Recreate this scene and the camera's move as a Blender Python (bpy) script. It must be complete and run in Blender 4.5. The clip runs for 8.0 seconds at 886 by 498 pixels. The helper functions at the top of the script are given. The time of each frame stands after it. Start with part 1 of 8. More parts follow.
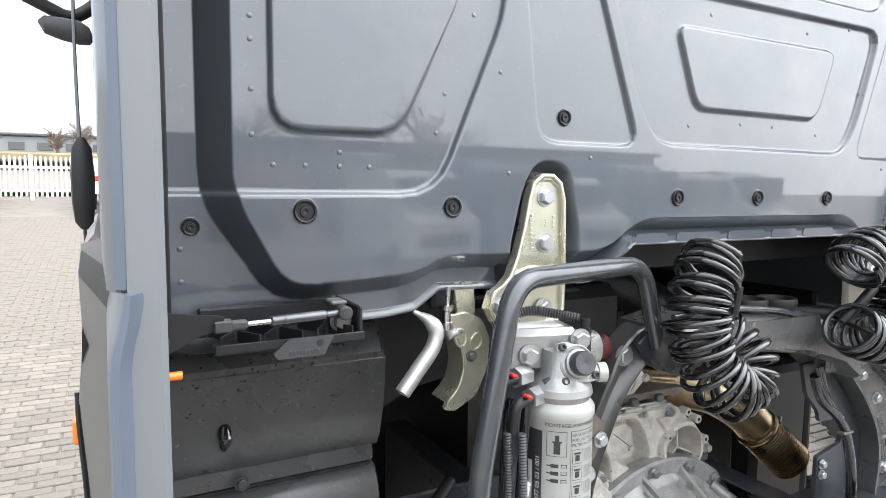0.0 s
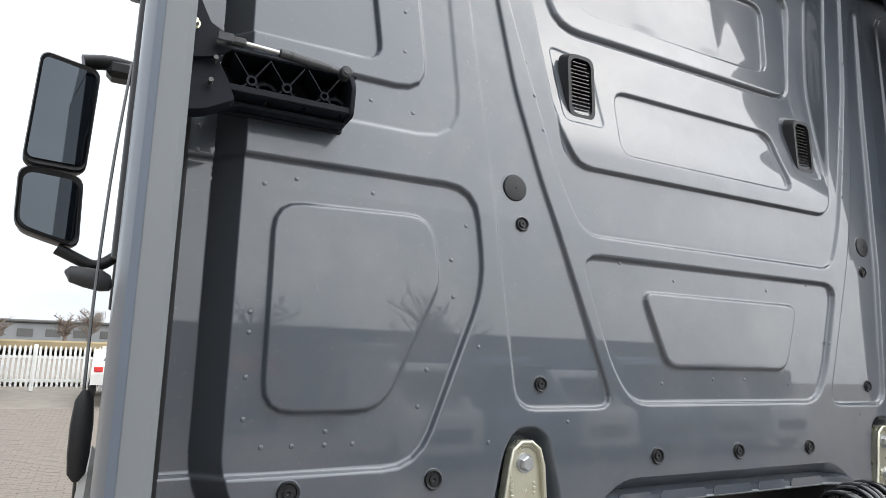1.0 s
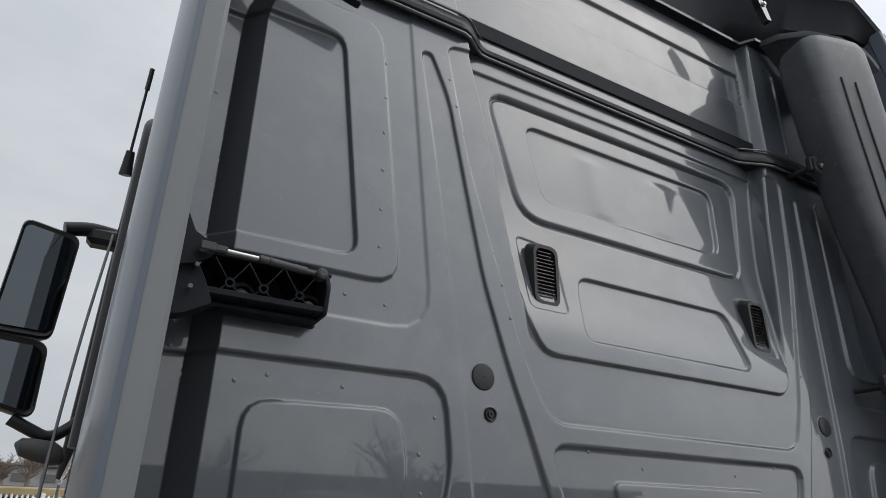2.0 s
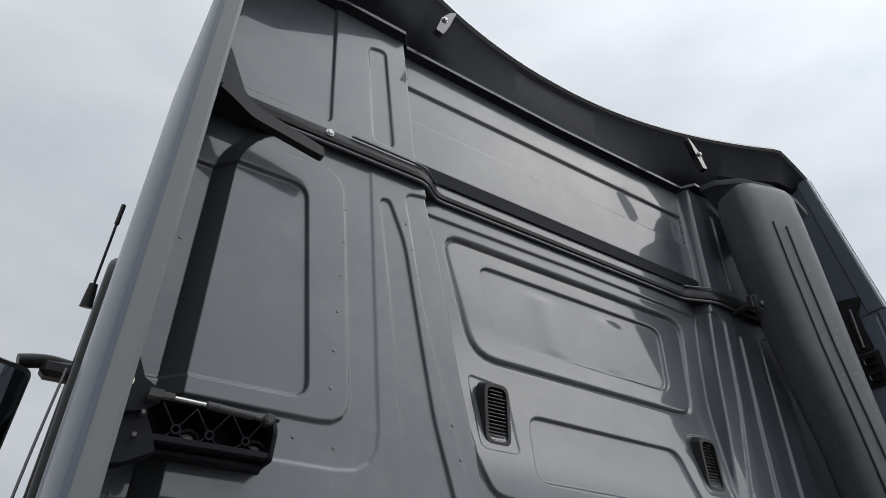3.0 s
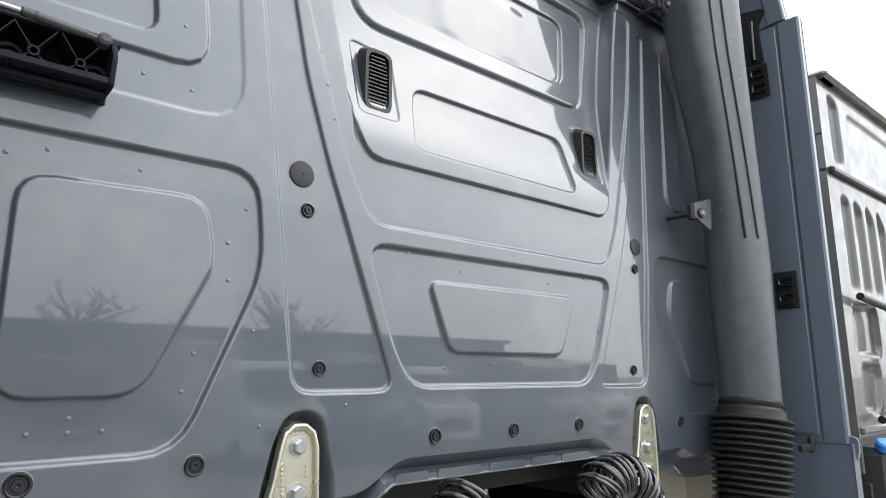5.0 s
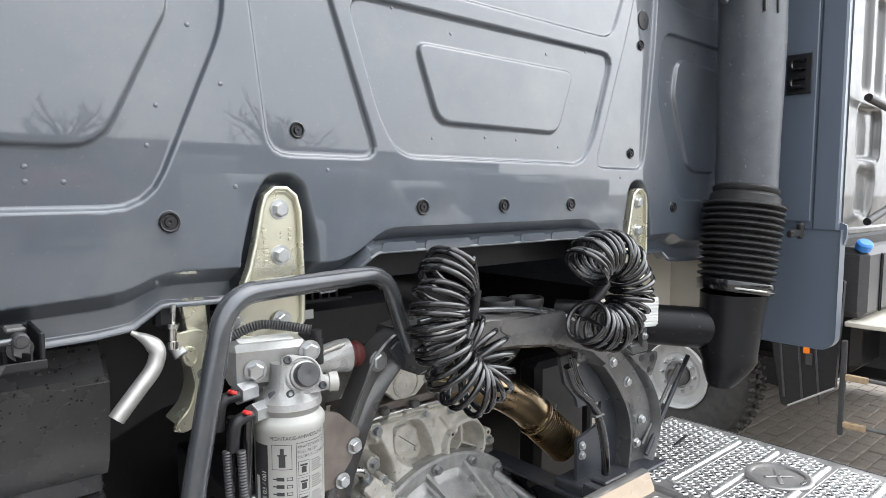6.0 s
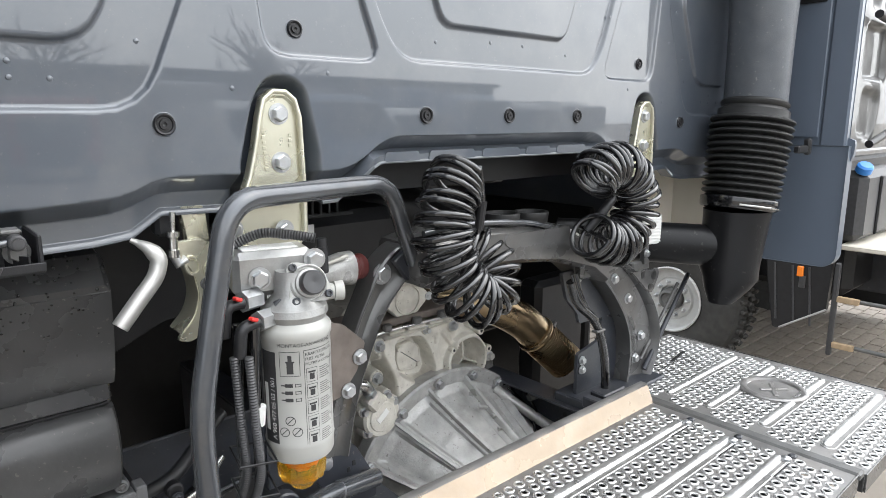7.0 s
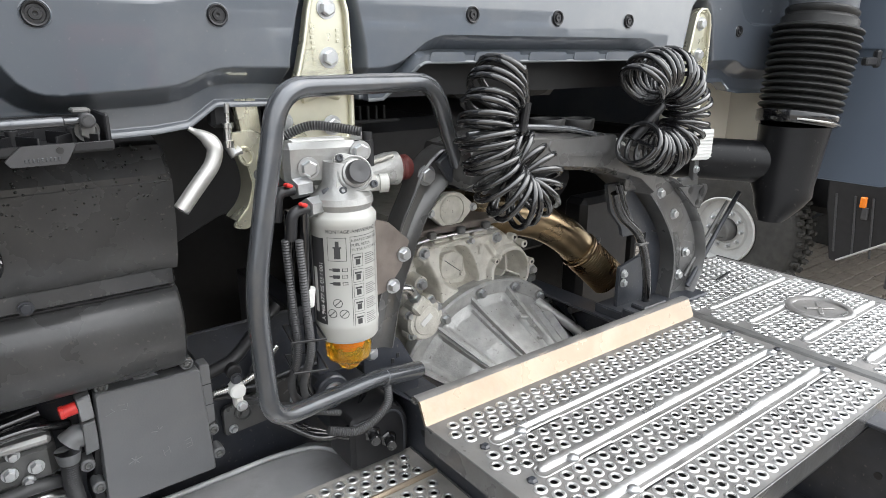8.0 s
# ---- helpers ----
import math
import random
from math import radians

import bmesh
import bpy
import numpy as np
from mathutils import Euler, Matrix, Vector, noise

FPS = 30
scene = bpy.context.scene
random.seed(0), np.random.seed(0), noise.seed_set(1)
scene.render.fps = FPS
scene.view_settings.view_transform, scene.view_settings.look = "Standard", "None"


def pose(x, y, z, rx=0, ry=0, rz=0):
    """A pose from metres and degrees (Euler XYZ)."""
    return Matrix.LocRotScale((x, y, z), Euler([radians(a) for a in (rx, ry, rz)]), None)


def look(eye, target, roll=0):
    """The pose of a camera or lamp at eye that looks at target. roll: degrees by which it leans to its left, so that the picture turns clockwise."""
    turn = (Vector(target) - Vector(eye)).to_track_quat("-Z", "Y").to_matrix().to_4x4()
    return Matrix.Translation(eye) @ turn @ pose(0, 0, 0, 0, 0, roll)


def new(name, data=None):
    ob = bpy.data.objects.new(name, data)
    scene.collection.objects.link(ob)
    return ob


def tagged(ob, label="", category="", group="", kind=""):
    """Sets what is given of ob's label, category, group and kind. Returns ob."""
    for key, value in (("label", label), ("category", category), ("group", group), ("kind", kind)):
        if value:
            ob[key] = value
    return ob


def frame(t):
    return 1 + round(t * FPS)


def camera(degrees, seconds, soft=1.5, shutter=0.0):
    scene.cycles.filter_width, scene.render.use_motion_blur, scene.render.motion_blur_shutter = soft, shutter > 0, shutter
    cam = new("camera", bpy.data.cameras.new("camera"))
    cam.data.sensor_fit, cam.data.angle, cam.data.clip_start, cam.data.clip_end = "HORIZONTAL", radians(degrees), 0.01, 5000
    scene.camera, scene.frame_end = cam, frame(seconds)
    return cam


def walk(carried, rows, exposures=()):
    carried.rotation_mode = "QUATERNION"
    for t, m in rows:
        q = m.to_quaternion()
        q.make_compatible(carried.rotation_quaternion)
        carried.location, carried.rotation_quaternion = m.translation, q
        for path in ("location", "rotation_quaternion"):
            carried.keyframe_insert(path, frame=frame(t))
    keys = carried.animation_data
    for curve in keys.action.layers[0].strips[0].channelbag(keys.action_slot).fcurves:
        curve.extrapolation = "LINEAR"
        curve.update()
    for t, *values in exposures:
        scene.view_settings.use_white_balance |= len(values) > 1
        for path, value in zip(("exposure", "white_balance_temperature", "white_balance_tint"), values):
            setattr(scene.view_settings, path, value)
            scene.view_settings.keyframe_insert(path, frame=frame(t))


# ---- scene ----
cam = camera(69.4, 8.0, soft=0.6)
PATH = [
    (0, (-1.206, -0.879, 1.874), (-0.275, 0.881, 1.687), 0.5),
    (0.5, (-1.189, -0.929, 1.953), (-0.293, 0.855, 2.077), 0.7),
    (1, (-1.211, -0.967, 2.01), (-0.311, 0.776, 2.399), 0.7),
    (1.5, (-1.224, -0.99, 2.058), (-0.319, 0.688, 2.662), 0.9),
    (2, (-1.236, -1.018, 2.095), (-0.326, 0.575, 2.892), 1.0),
    (2.2, (-1.246, -1.036, 2.106), (-0.346, 0.515, 2.991), 1.0),
    (3.3, (-1.223, -1.108, 2.11), (-0.325, 0.262, 3.258), 0.6),
    (3.5, (-1.203, -1.106, 2.101), (-0.234, 0.274, 3.177), 0.2),
    (4, (-1.16, -1.071, 2.079), (-0.035, 0.375, 2.879), -0.1),
    (4.2, (-1.142, -1.071, 2.058), (0.024, 0.395, 2.76), -0.2),
    (5.3, (-1.091, -1.043, 1.959), (0.201, 0.465, 2.198), -0.0),
    (5.5, (-1.075, -1.031, 1.939), (0.225, 0.485, 2.055), -0.0),
    (6, (-1.042, -1.001, 1.891), (0.258, 0.508, 1.714), -0.0),
    (6.5, (-1.038, -0.979, 1.865), (0.26, 0.508, 1.545), -0.1),
    (7, (-1.043, -0.969, 1.85), (0.252, 0.504, 1.458), -0.1),
    (7.5, (-1.037, -0.984, 1.831), (0.21, 0.507, 1.361), -0.1),
    (8, (-1.063, -1.014, 1.793), (0.081, 0.517, 1.204), -0.1),
]
EXPOSURES = [(0.0, 1.42, 6400, 10), (0.5, 1.18, 6450, 10), (1.0, 0.66, 6500, 10), (1.5, 0.04, 6520, 10), (2.0, -0.26, 6520, 10), (3.5, -0.42, 6420, 10), (4.0, 0.13, 6500, 10),
             (5.5, 1.08, 6450, 10), (6.0, 1.20, 6450, 10), (7.0, 1.24, 6500, 10), (8.0, 1.30, 6560, 10)]
walk(cam, [(t, look(eye, target, roll)) for t, eye, target, roll in PATH], EXPOSURES)
# ---- world and light ----
world = bpy.data.worlds.new("overcast_sky")
scene.world = world
world.use_nodes = True
wn, wl = world.node_tree.nodes, world.node_tree.links
wn.clear()
sky = wn.new("ShaderNodeTexSky")
sky.sky_type = "NISHITA"
sky.sun_disc = False
sky.sun_elevation, sky.sun_rotation = radians(45), radians(129)
sky.air_density, sky.dust_density = 1.0, 4.0
tc = wn.new("ShaderNodeTexCoord")
mp = wn.new("ShaderNodeMapping")
mp.inputs["Scale"].default_value = (1.0, 1.0, 2.6)
nz = wn.new("ShaderNodeTexNoise")
nz.inputs["Scale"].default_value, nz.inputs["Detail"].default_value = 2.3, 5.0
nz.inputs["Roughness"].default_value = 0.5
cr = wn.new("ShaderNodeValToRGB")
cr.color_ramp.elements[0].position, cr.color_ramp.elements[0].color = 0.32, (7.7, 8.1, 8.6, 1)
cr.color_ramp.elements[1].position, cr.color_ramp.elements[1].color = 0.68, (10.6, 10.8, 11.0, 1)
mx = wn.new("ShaderNodeMix")
mx.data_type = "RGBA"
mx.inputs[0].default_value = 0.86
bg = wn.new("ShaderNodeBackground")
bg.inputs["Strength"].default_value = 0.11
out = wn.new("ShaderNodeOutputWorld")
wl.new(tc.outputs["Generated"], mp.inputs["Vector"])
wl.new(mp.outputs["Vector"], nz.inputs["Vector"])
wl.new(nz.outputs["Fac"], cr.inputs["Fac"])
wl.new(sky.outputs["Color"], mx.inputs[6])
wl.new(cr.outputs["Color"], mx.inputs[7])
# an overcast sky is brightest overhead
sep = wn.new("ShaderNodeSeparateXYZ")
up_pow = wn.new("ShaderNodeMath")
up_pow.operation, up_pow.use_clamp = "POWER", True
up_pow.inputs[1].default_value = 2.5
grade = wn.new("ShaderNodeMath")
grade.operation = "MULTIPLY_ADD"
grade.inputs[1].default_value, grade.inputs[2].default_value = 0.45, 0.74
dome_mix = wn.new("ShaderNodeVectorMath")
dome_mix.operation = "SCALE"
wl.new(tc.outputs["Generated"], sep.inputs["Vector"])
wl.new(sep.outputs["Z"], up_pow.inputs[0])
wl.new(up_pow.outputs["Value"], grade.inputs[0])
wl.new(mx.outputs[2], dome_mix.inputs[0])
wl.new(grade.outputs["Value"], dome_mix.inputs["Scale"])
# the cloud is thinner and whiter towards the street
side_tint = wn.new("ShaderNodeMapRange")
side_tint.data_type, side_tint.interpolation_type = "FLOAT_VECTOR", "LINEAR"
side_tint.inputs[7].default_value, side_tint.inputs[8].default_value = (-1, -1, -1), (1, 1, 1)
side_tint.inputs[9].default_value, side_tint.inputs[10].default_value = (0.95, 0.97, 0.99), (1.15, 1.18, 1.20)
spread = wn.new("ShaderNodeCombineXYZ")
for axis in ("X", "Y", "Z"):
    wl.new(sep.outputs["X"], spread.inputs[axis])
wl.new(spread.outputs["Vector"], side_tint.inputs[6])
tint_mul = wn.new("ShaderNodeVectorMath")
tint_mul.operation = "MULTIPLY"
wl.new(dome_mix.outputs["Vector"], tint_mul.inputs[0])
wl.new(side_tint.outputs["Vector"], tint_mul.inputs[1])
# thick cloud, brightest towards the veiled sun
SUN_WAY = Vector((0.56, -0.45, 0.70)).normalized()
toward = wn.new("ShaderNodeVectorMath")
toward.operation = "DOT_PRODUCT"
toward.inputs[1].default_value = SUN_WAY
glow_pow = wn.new("ShaderNodeMath")
glow_pow.operation, glow_pow.use_clamp = "POWER", True
glow_pow.inputs[1].default_value = 4.0
glow = wn.new("ShaderNodeMath")
glow.operation = "MULTIPLY_ADD"
glow.inputs[1].default_value, glow.inputs[2].default_value = 0.9, 0.92
lit = wn.new("ShaderNodeVectorMath")
lit.operation = "SCALE"
wl.new(tc.outputs["Generated"], toward.inputs[0])
wl.new(toward.outputs["Value"], glow_pow.inputs[0])
wl.new(glow_pow.outputs["Value"], glow.inputs[0])
wl.new(tint_mul.outputs["Vector"], lit.inputs[0])
wl.new(glow.outputs["Value"], lit.inputs["Scale"])
wl.new(lit.outputs["Vector"], bg.inputs["Color"])
wl.new(bg.outputs["Background"], out.inputs["Surface"])

sun = new("sun", bpy.data.lights.new("sun", "SUN"))
sun.data.energy, sun.data.angle, sun.data.color = 1.2, radians(160), (1.0, 0.985, 0.96)
sun.matrix_world = look(10 * SUN_WAY, (0, 0, 0))


# ---- materials ----
def shader(name, base, rough=0.5, metal=0.0, coat=0.0, grain=0.0, grain_scale=60.0, bump=0.0, bump_scale=300.0,
           dirt=0.0, dirt_color=(0.25, 0.22, 0.18), dirt_scale=6.0, rough_var=0.0, random_piece=0.0, coat_rough=0.04, spec=0.5,
           speck=0.0, speck_scale=160.0, speck_color=(0.42, 0.41, 0.39), coat_ior=1.5):
    """A principled material with grain, stains and fine relief at two scales."""
    m = bpy.data.materials.new(name)
    m.use_nodes = True
    nt = m.node_tree
    n, l = nt.nodes, nt.links
    p = n["Principled BSDF"]
    p.inputs["Base Color"].default_value = (*base, 1)
    p.inputs["Roughness"].default_value = rough
    p.inputs["Metallic"].default_value = metal
    p.inputs["Coat Weight"].default_value = coat
    p.inputs["Coat Roughness"].default_value = coat_rough
    p.inputs["Specular IOR Level"].default_value = spec
    p.inputs["Coat IOR"].default_value = coat_ior
    co = n.new("ShaderNodeTexCoord")
    color = None
    if grain or dirt or random_piece:
        rgb = n.new("ShaderNodeRGB")
        rgb.outputs[0].default_value = (*base, 1)
        color = rgb.outputs[0]
    if grain:
        t = n.new("ShaderNodeTexNoise")
        t.inputs["Scale"].default_value, t.inputs["Detail"].default_value = grain_scale, 6.0
        r = n.new("ShaderNodeMapRange")
        r.inputs["From Min"].default_value, r.inputs["From Max"].default_value = 0.25, 0.75
        r.inputs["To Min"].default_value, r.inputs["To Max"].default_value = 1.0 - grain, 1.0 + grain
        v = n.new("ShaderNodeVectorMath")
        v.operation = "SCALE"
        l.new(co.outputs["Object"], t.inputs["Vector"])
        l.new(t.outputs["Fac"], r.inputs["Value"])
        l.new(color, v.inputs[0])
        l.new(r.outputs["Result"], v.inputs["Scale"])
        color = v.outputs["Vector"]
    if random_piece:
        o = n.new("ShaderNodeObjectInfo")
        r = n.new("ShaderNodeMapRange")
        r.inputs["To Min"].default_value, r.inputs["To Max"].default_value = 1.0 - random_piece, 1.0 + random_piece
        v = n.new("ShaderNodeVectorMath")
        v.operation = "SCALE"
        l.new(o.outputs["Random"], r.inputs["Value"])
        l.new(color, v.inputs[0])
        l.new(r.outputs["Result"], v.inputs["Scale"])
        color = v.outputs["Vector"]
    if dirt:
        t = n.new("ShaderNodeTexNoise")
        t.inputs["Scale"].default_value, t.inputs["Detail"].default_value = dirt_scale, 8.0
        t.inputs["Roughness"].default_value = 0.65
        r = n.new("ShaderNodeMapRange")
        r.inputs["From Min"].default_value, r.inputs["From Max"].default_value = 0.48, 0.72
        r.inputs["To Max"].default_value = dirt
        k = n.new("ShaderNodeMix")
        k.data_type = "RGBA"
        k.inputs[7].default_value = (*dirt_color, 1)
        l.new(co.outputs["Object"], t.inputs["Vector"])
        l.new(t.outputs["Fac"], r.inputs["Value"])
        l.new(r.outputs["Result"], k.inputs[0])
        l.new(color, k.inputs[6])
        color = k.outputs[2]
    if speck:
        t = n.new("ShaderNodeTexNoise")
        t.inputs["Scale"].default_value, t.inputs["Detail"].default_value = speck_scale, 3.0
        r = n.new("ShaderNodeMapRange")
        r.inputs["From Min"].default_value, r.inputs["From Max"].default_value = 0.66, 0.72
        r.inputs["To Max"].default_value = speck
        k = n.new("ShaderNodeMix")
        k.data_type = "RGBA"
        k.inputs[7].default_value = (*speck_color, 1)
        l.new(co.outputs["Object"], t.inputs["Vector"])
        l.new(t.outputs["Fac"], r.inputs["Value"])
        l.new(r.outputs["Result"], k.inputs[0])
        if color:
            l.new(color, k.inputs[6])
        else:
            k.inputs[6].default_value = (*base, 1)
        color = k.outputs[2]
    if color:
        l.new(color, p.inputs["Base Color"])
    if rough_var:
        t = n.new("ShaderNodeTexNoise")
        t.inputs["Scale"].default_value, t.inputs["Detail"].default_value = 9.0, 5.0
        r = n.new("ShaderNodeMapRange")
        r.inputs["From Min"].default_value, r.inputs["From Max"].default_value = 0.3, 0.7
        r.inputs["To Min"].default_value, r.inputs["To Max"].default_value = max(rough - rough_var, 0.02), min(rough + rough_var, 1)
        l.new(co.outputs["Object"], t.inputs["Vector"])
        l.new(t.outputs["Fac"], r.inputs["Value"])
        l.new(r.outputs["Result"], p.inputs["Roughness"])
    if bump:
        t = n.new("ShaderNodeTexNoise")
        t.inputs["Scale"].default_value, t.inputs["Detail"].default_value = bump_scale, 4.0
        b = n.new("ShaderNodeBump")
        b.inputs["Strength"].default_value, b.inputs["Distance"].default_value = bump, 0.002
        l.new(co.outputs["Object"], t.inputs["Vector"])
        l.new(t.outputs["Fac"], b.inputs["Height"])
        l.new(b.outputs["Normal"], p.inputs["Normal"])
    return m


PAINT = shader("grey_cab_paint", (0.070, 0.081, 0.098), 0.36, coat=1.0, coat_ior=1.60, coat_rough=0.02, grain=0.04, grain_scale=3.0, bump=0.03, bump_scale=9.0,
               dirt=0.14, dirt_color=(0.30, 0.29, 0.27), dirt_scale=3.4, rough_var=0.08, speck=0.06, speck_scale=150.0)
# cab paint darkened for the dark reflections on the slanted step
STEPSHADE = shader("shaded_step_paint", (0.056, 0.062, 0.070), 0.36, coat=0.6, grain=0.06, grain_scale=6.0, coat_rough=0.08)
FLAP = shader("grey_flap_paint", (0.16, 0.172, 0.182), 0.5, coat=0.25, grain=0.05, grain_scale=4.0, bump=0.05, bump_scale=40.0, coat_rough=0.25)
SKIRT = shader("warm_grey_skirt_plastic", (0.27, 0.258, 0.245), 0.55, grain=0.08, grain_scale=5.0, bump=0.06, bump_scale=60.0, dirt=0.25, dirt_color=(0.20, 0.18, 0.15), dirt_scale=5.0)
FLAPBLUE = shader("blue_grey_flap_paint", (0.105, 0.128, 0.165), 0.42, coat=0.5, grain=0.05, grain_scale=4.0, bump=0.05, bump_scale=60.0, coat_rough=0.15)
BLACK = shader("black_plastic", (0.015, 0.015, 0.0165), 0.40, spec=0.4, grain=0.2, grain_scale=30.0, bump=0.09, bump_scale=500.0)
BLACKGLOSS = shader("glossy_black_hose", (0.006, 0.006, 0.007), 0.18, spec=0.6, coat=0.8, coat_ior=1.5, coat_rough=0.08, grain=0.3, grain_scale=60.0)
DULLBLACK = shader("dull_black", (0.012, 0.014, 0.020), 0.60, spec=0.2, grain=0.15, grain_scale=20.0)
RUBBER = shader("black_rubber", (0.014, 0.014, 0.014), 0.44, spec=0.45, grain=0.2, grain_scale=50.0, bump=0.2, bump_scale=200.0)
DUCT = shader("dark_grey_textured_plastic", (0.070, 0.077, 0.088), 0.42, grain=0.14, grain_scale=25.0, bump=0.3, bump_scale=420.0,
              dirt=0.3, dirt_color=(0.115, 0.116, 0.12), dirt_scale=7.0, speck=0.6, speck_scale=70.0, speck_color=(0.20, 0.19, 0.18))
MUD = shader("black_mudguard_plastic", (0.046, 0.046, 0.047), 0.30, grain=0.22, grain_scale=10.0, bump=0.2, bump_scale=90.0,
             dirt=0.35, dirt_color=(0.078, 0.075, 0.071), dirt_scale=5.0, rough_var=0.1, speck=0.5, speck_scale=110.0, speck_color=(0.15, 0.14, 0.125))
FRAME = shader("black_chassis_steel", (0.031, 0.034, 0.042), 0.33, grain=0.25, grain_scale=20.0, bump=0.12, bump_scale=150.0,
               dirt=0.35, dirt_color=(0.07, 0.064, 0.055), dirt_scale=8.0, speck=0.5, speck_scale=120.0, speck_color=(0.14, 0.13, 0.115))
CAST = shader("cast_aluminium", (0.50, 0.488, 0.45), 0.40, metal=0.2, grain=0.18, grain_scale=30.0, bump=0.5, bump_scale=190.0,
              dirt=0.45, dirt_color=(0.24, 0.21, 0.165), dirt_scale=15.0, rough_var=0.14, speck=0.7, speck_scale=90.0, speck_color=(0.10, 0.085, 0.07))
ALU = shader("machined_aluminium", (0.36, 0.36, 0.352), 0.40, metal=0.7, grain=0.12, grain_scale=30.0, bump=0.3, bump_scale=160.0,
             dirt=0.4, dirt_color=(0.30, 0.28, 0.25), dirt_scale=22.0, rough_var=0.12)
GEARCAST = shader("beige_grey_casting", (0.60, 0.575, 0.515), 0.42, metal=0.1, grain=0.16, grain_scale=30.0, bump=0.5, bump_scale=190.0,
                  dirt=0.5, dirt_color=(0.30, 0.26, 0.20), dirt_scale=14.0, rough_var=0.14, speck=0.7, speck_scale=90.0, speck_color=(0.10, 0.085, 0.07))
BELL = shader("grey_cast_bell", (0.40, 0.397, 0.385), 0.38, metal=0.3, grain=0.2, grain_scale=30.0, bump=0.5, bump_scale=190.0,
              dirt=0.5, dirt_color=(0.19, 0.175, 0.155), dirt_scale=14.0, rough_var=0.14, speck=0.6, speck_scale=80.0, speck_color=(0.11, 0.10, 0.09))
CASTDARK = shader("dark_cast_iron", (0.13, 0.13, 0.128), 0.5, metal=0.4, grain=0.2, grain_scale=25.0, bump=0.35, bump_scale=140.0,
                  dirt=0.4, dirt_color=(0.08, 0.07, 0.06), dirt_scale=9.0)
GREYIRON = shader("dark_grey_coated_iron", (0.105, 0.104, 0.103), 0.30, metal=0.35, coat=0.4, grain=0.25, grain_scale=16.0, bump=0.25, bump_scale=120.0,
                  dirt=0.45, dirt_color=(0.11, 0.10, 0.088), dirt_scale=9.0, rough_var=0.1, coat_rough=0.2)
RUSTY = shader("brown_grey_steel_plate", (0.175, 0.148, 0.130), 0.5, metal=0.2, grain=0.2, grain_scale=25.0, dirt=0.5, dirt_color=(0.10, 0.08, 0.065), dirt_scale=18.0)
ZINC = shader("yellow_zinc_plate", (0.64, 0.62, 0.50), 0.30, metal=0.75, grain=0.1, grain_scale=14.0, bump=0.1, bump_scale=120.0,
              dirt=0.3, dirt_color=(0.42, 0.40, 0.30), dirt_scale=7.0, rough_var=0.1)
STEEL = shader("bright_steel", (0.62, 0.62, 0.61), 0.28, metal=1.0, grain=0.08, grain_scale=50.0, rough_var=0.1)
DULL = shader("dull_aluminium_pipe", (0.52, 0.51, 0.49), 0.42, metal=0.7, grain=0.12, grain_scale=30.0, dirt=0.3, dirt_color=(0.32, 0.30, 0.27), dirt_scale=25.0)
BOLT = shader("zinc_bolt", (0.50, 0.51, 0.52), 0.33, metal=0.85, grain=0.1, grain_scale=90.0, dirt=0.3, dirt_color=(0.3, 0.28, 0.24), dirt_scale=40.0)
TUBE = shader("grey_painted_tube", (0.082, 0.087, 0.096), 0.20, metal=0.5, coat=0.5, grain=0.12, grain_scale=14.0, dirt=0.3,
              dirt_color=(0.17, 0.16, 0.145), dirt_scale=16.0, coat_rough=0.12)
PLATE = shader("galvanised_walkway_steel", (0.275, 0.268, 0.262), 0.42, metal=0.6, grain=0.25, grain_scale=18.0, bump=0.2, bump_scale=120.0,
               dirt=0.6, dirt_color=(0.17, 0.155, 0.14), dirt_scale=9.0, rough_var=0.14, speck=0.5, speck_scale=90.0, speck_color=(0.10, 0.09, 0.08))
# walkway sheet paled and warmed: the step's missing brightness is put into its colour
STEPPALE = shader("paled_step_sheet", (0.50, 0.475, 0.445), 0.42, metal=0.45, grain=0.2, grain_scale=18.0, bump=0.2, bump_scale=120.0, dirt=0.4, dirt_color=(0.30, 0.26, 0.21), dirt_scale=9.0, rough_var=0.12)
RIBMETAL = shader("scuffed_rib_steel", (0.50, 0.50, 0.495), 0.34, metal=0.8, grain=0.25, grain_scale=25.0, bump=0.2, bump_scale=120.0, dirt=0.55, dirt_color=(0.24, 0.22, 0.20), dirt_scale=11.0, rough_var=0.14)
WORN = shader("worn_bright_plate", (0.64, 0.64, 0.63), 0.30, metal=0.75, grain=0.2, grain_scale=40.0, bump=0.15, bump_scale=150.0, dirt=0.45, dirt_color=(0.34, 0.32, 0.29), dirt_scale=16.0, rough_var=0.12)
# metal whose base colour carries the warm light on the plate's edge
WARMTINT = shader("warm_tinted_sheet", (0.29, 0.228, 0.165), 0.30, metal=0.35, grain=0.12, grain_scale=16.0, bump=0.7, bump_scale=26.0, dirt=0.35, dirt_color=(0.36, 0.32, 0.27), dirt_scale=18.0, rough_var=0.12)
EXH = shader("heat_tinted_exhaust_steel", (0.40, 0.30, 0.185), 0.27, metal=1.0, grain=0.3, grain_scale=12.0, dirt=0.6, dirt_color=(0.20, 0.145, 0.09), dirt_scale=7.0, rough_var=0.1)
FILTERW = shader("white_filter_enamel", (0.36, 0.36, 0.342), 0.34, grain=0.05, grain_scale=20.0, dirt=0.25, dirt_color=(0.38, 0.36, 0.30), dirt_scale=14.0)
INK = shader("printed_dark_ink", (0.03, 0.03, 0.032), 0.5)
WHITEINK = shader("printed_white_ink", (0.75, 0.75, 0.73), 0.5)
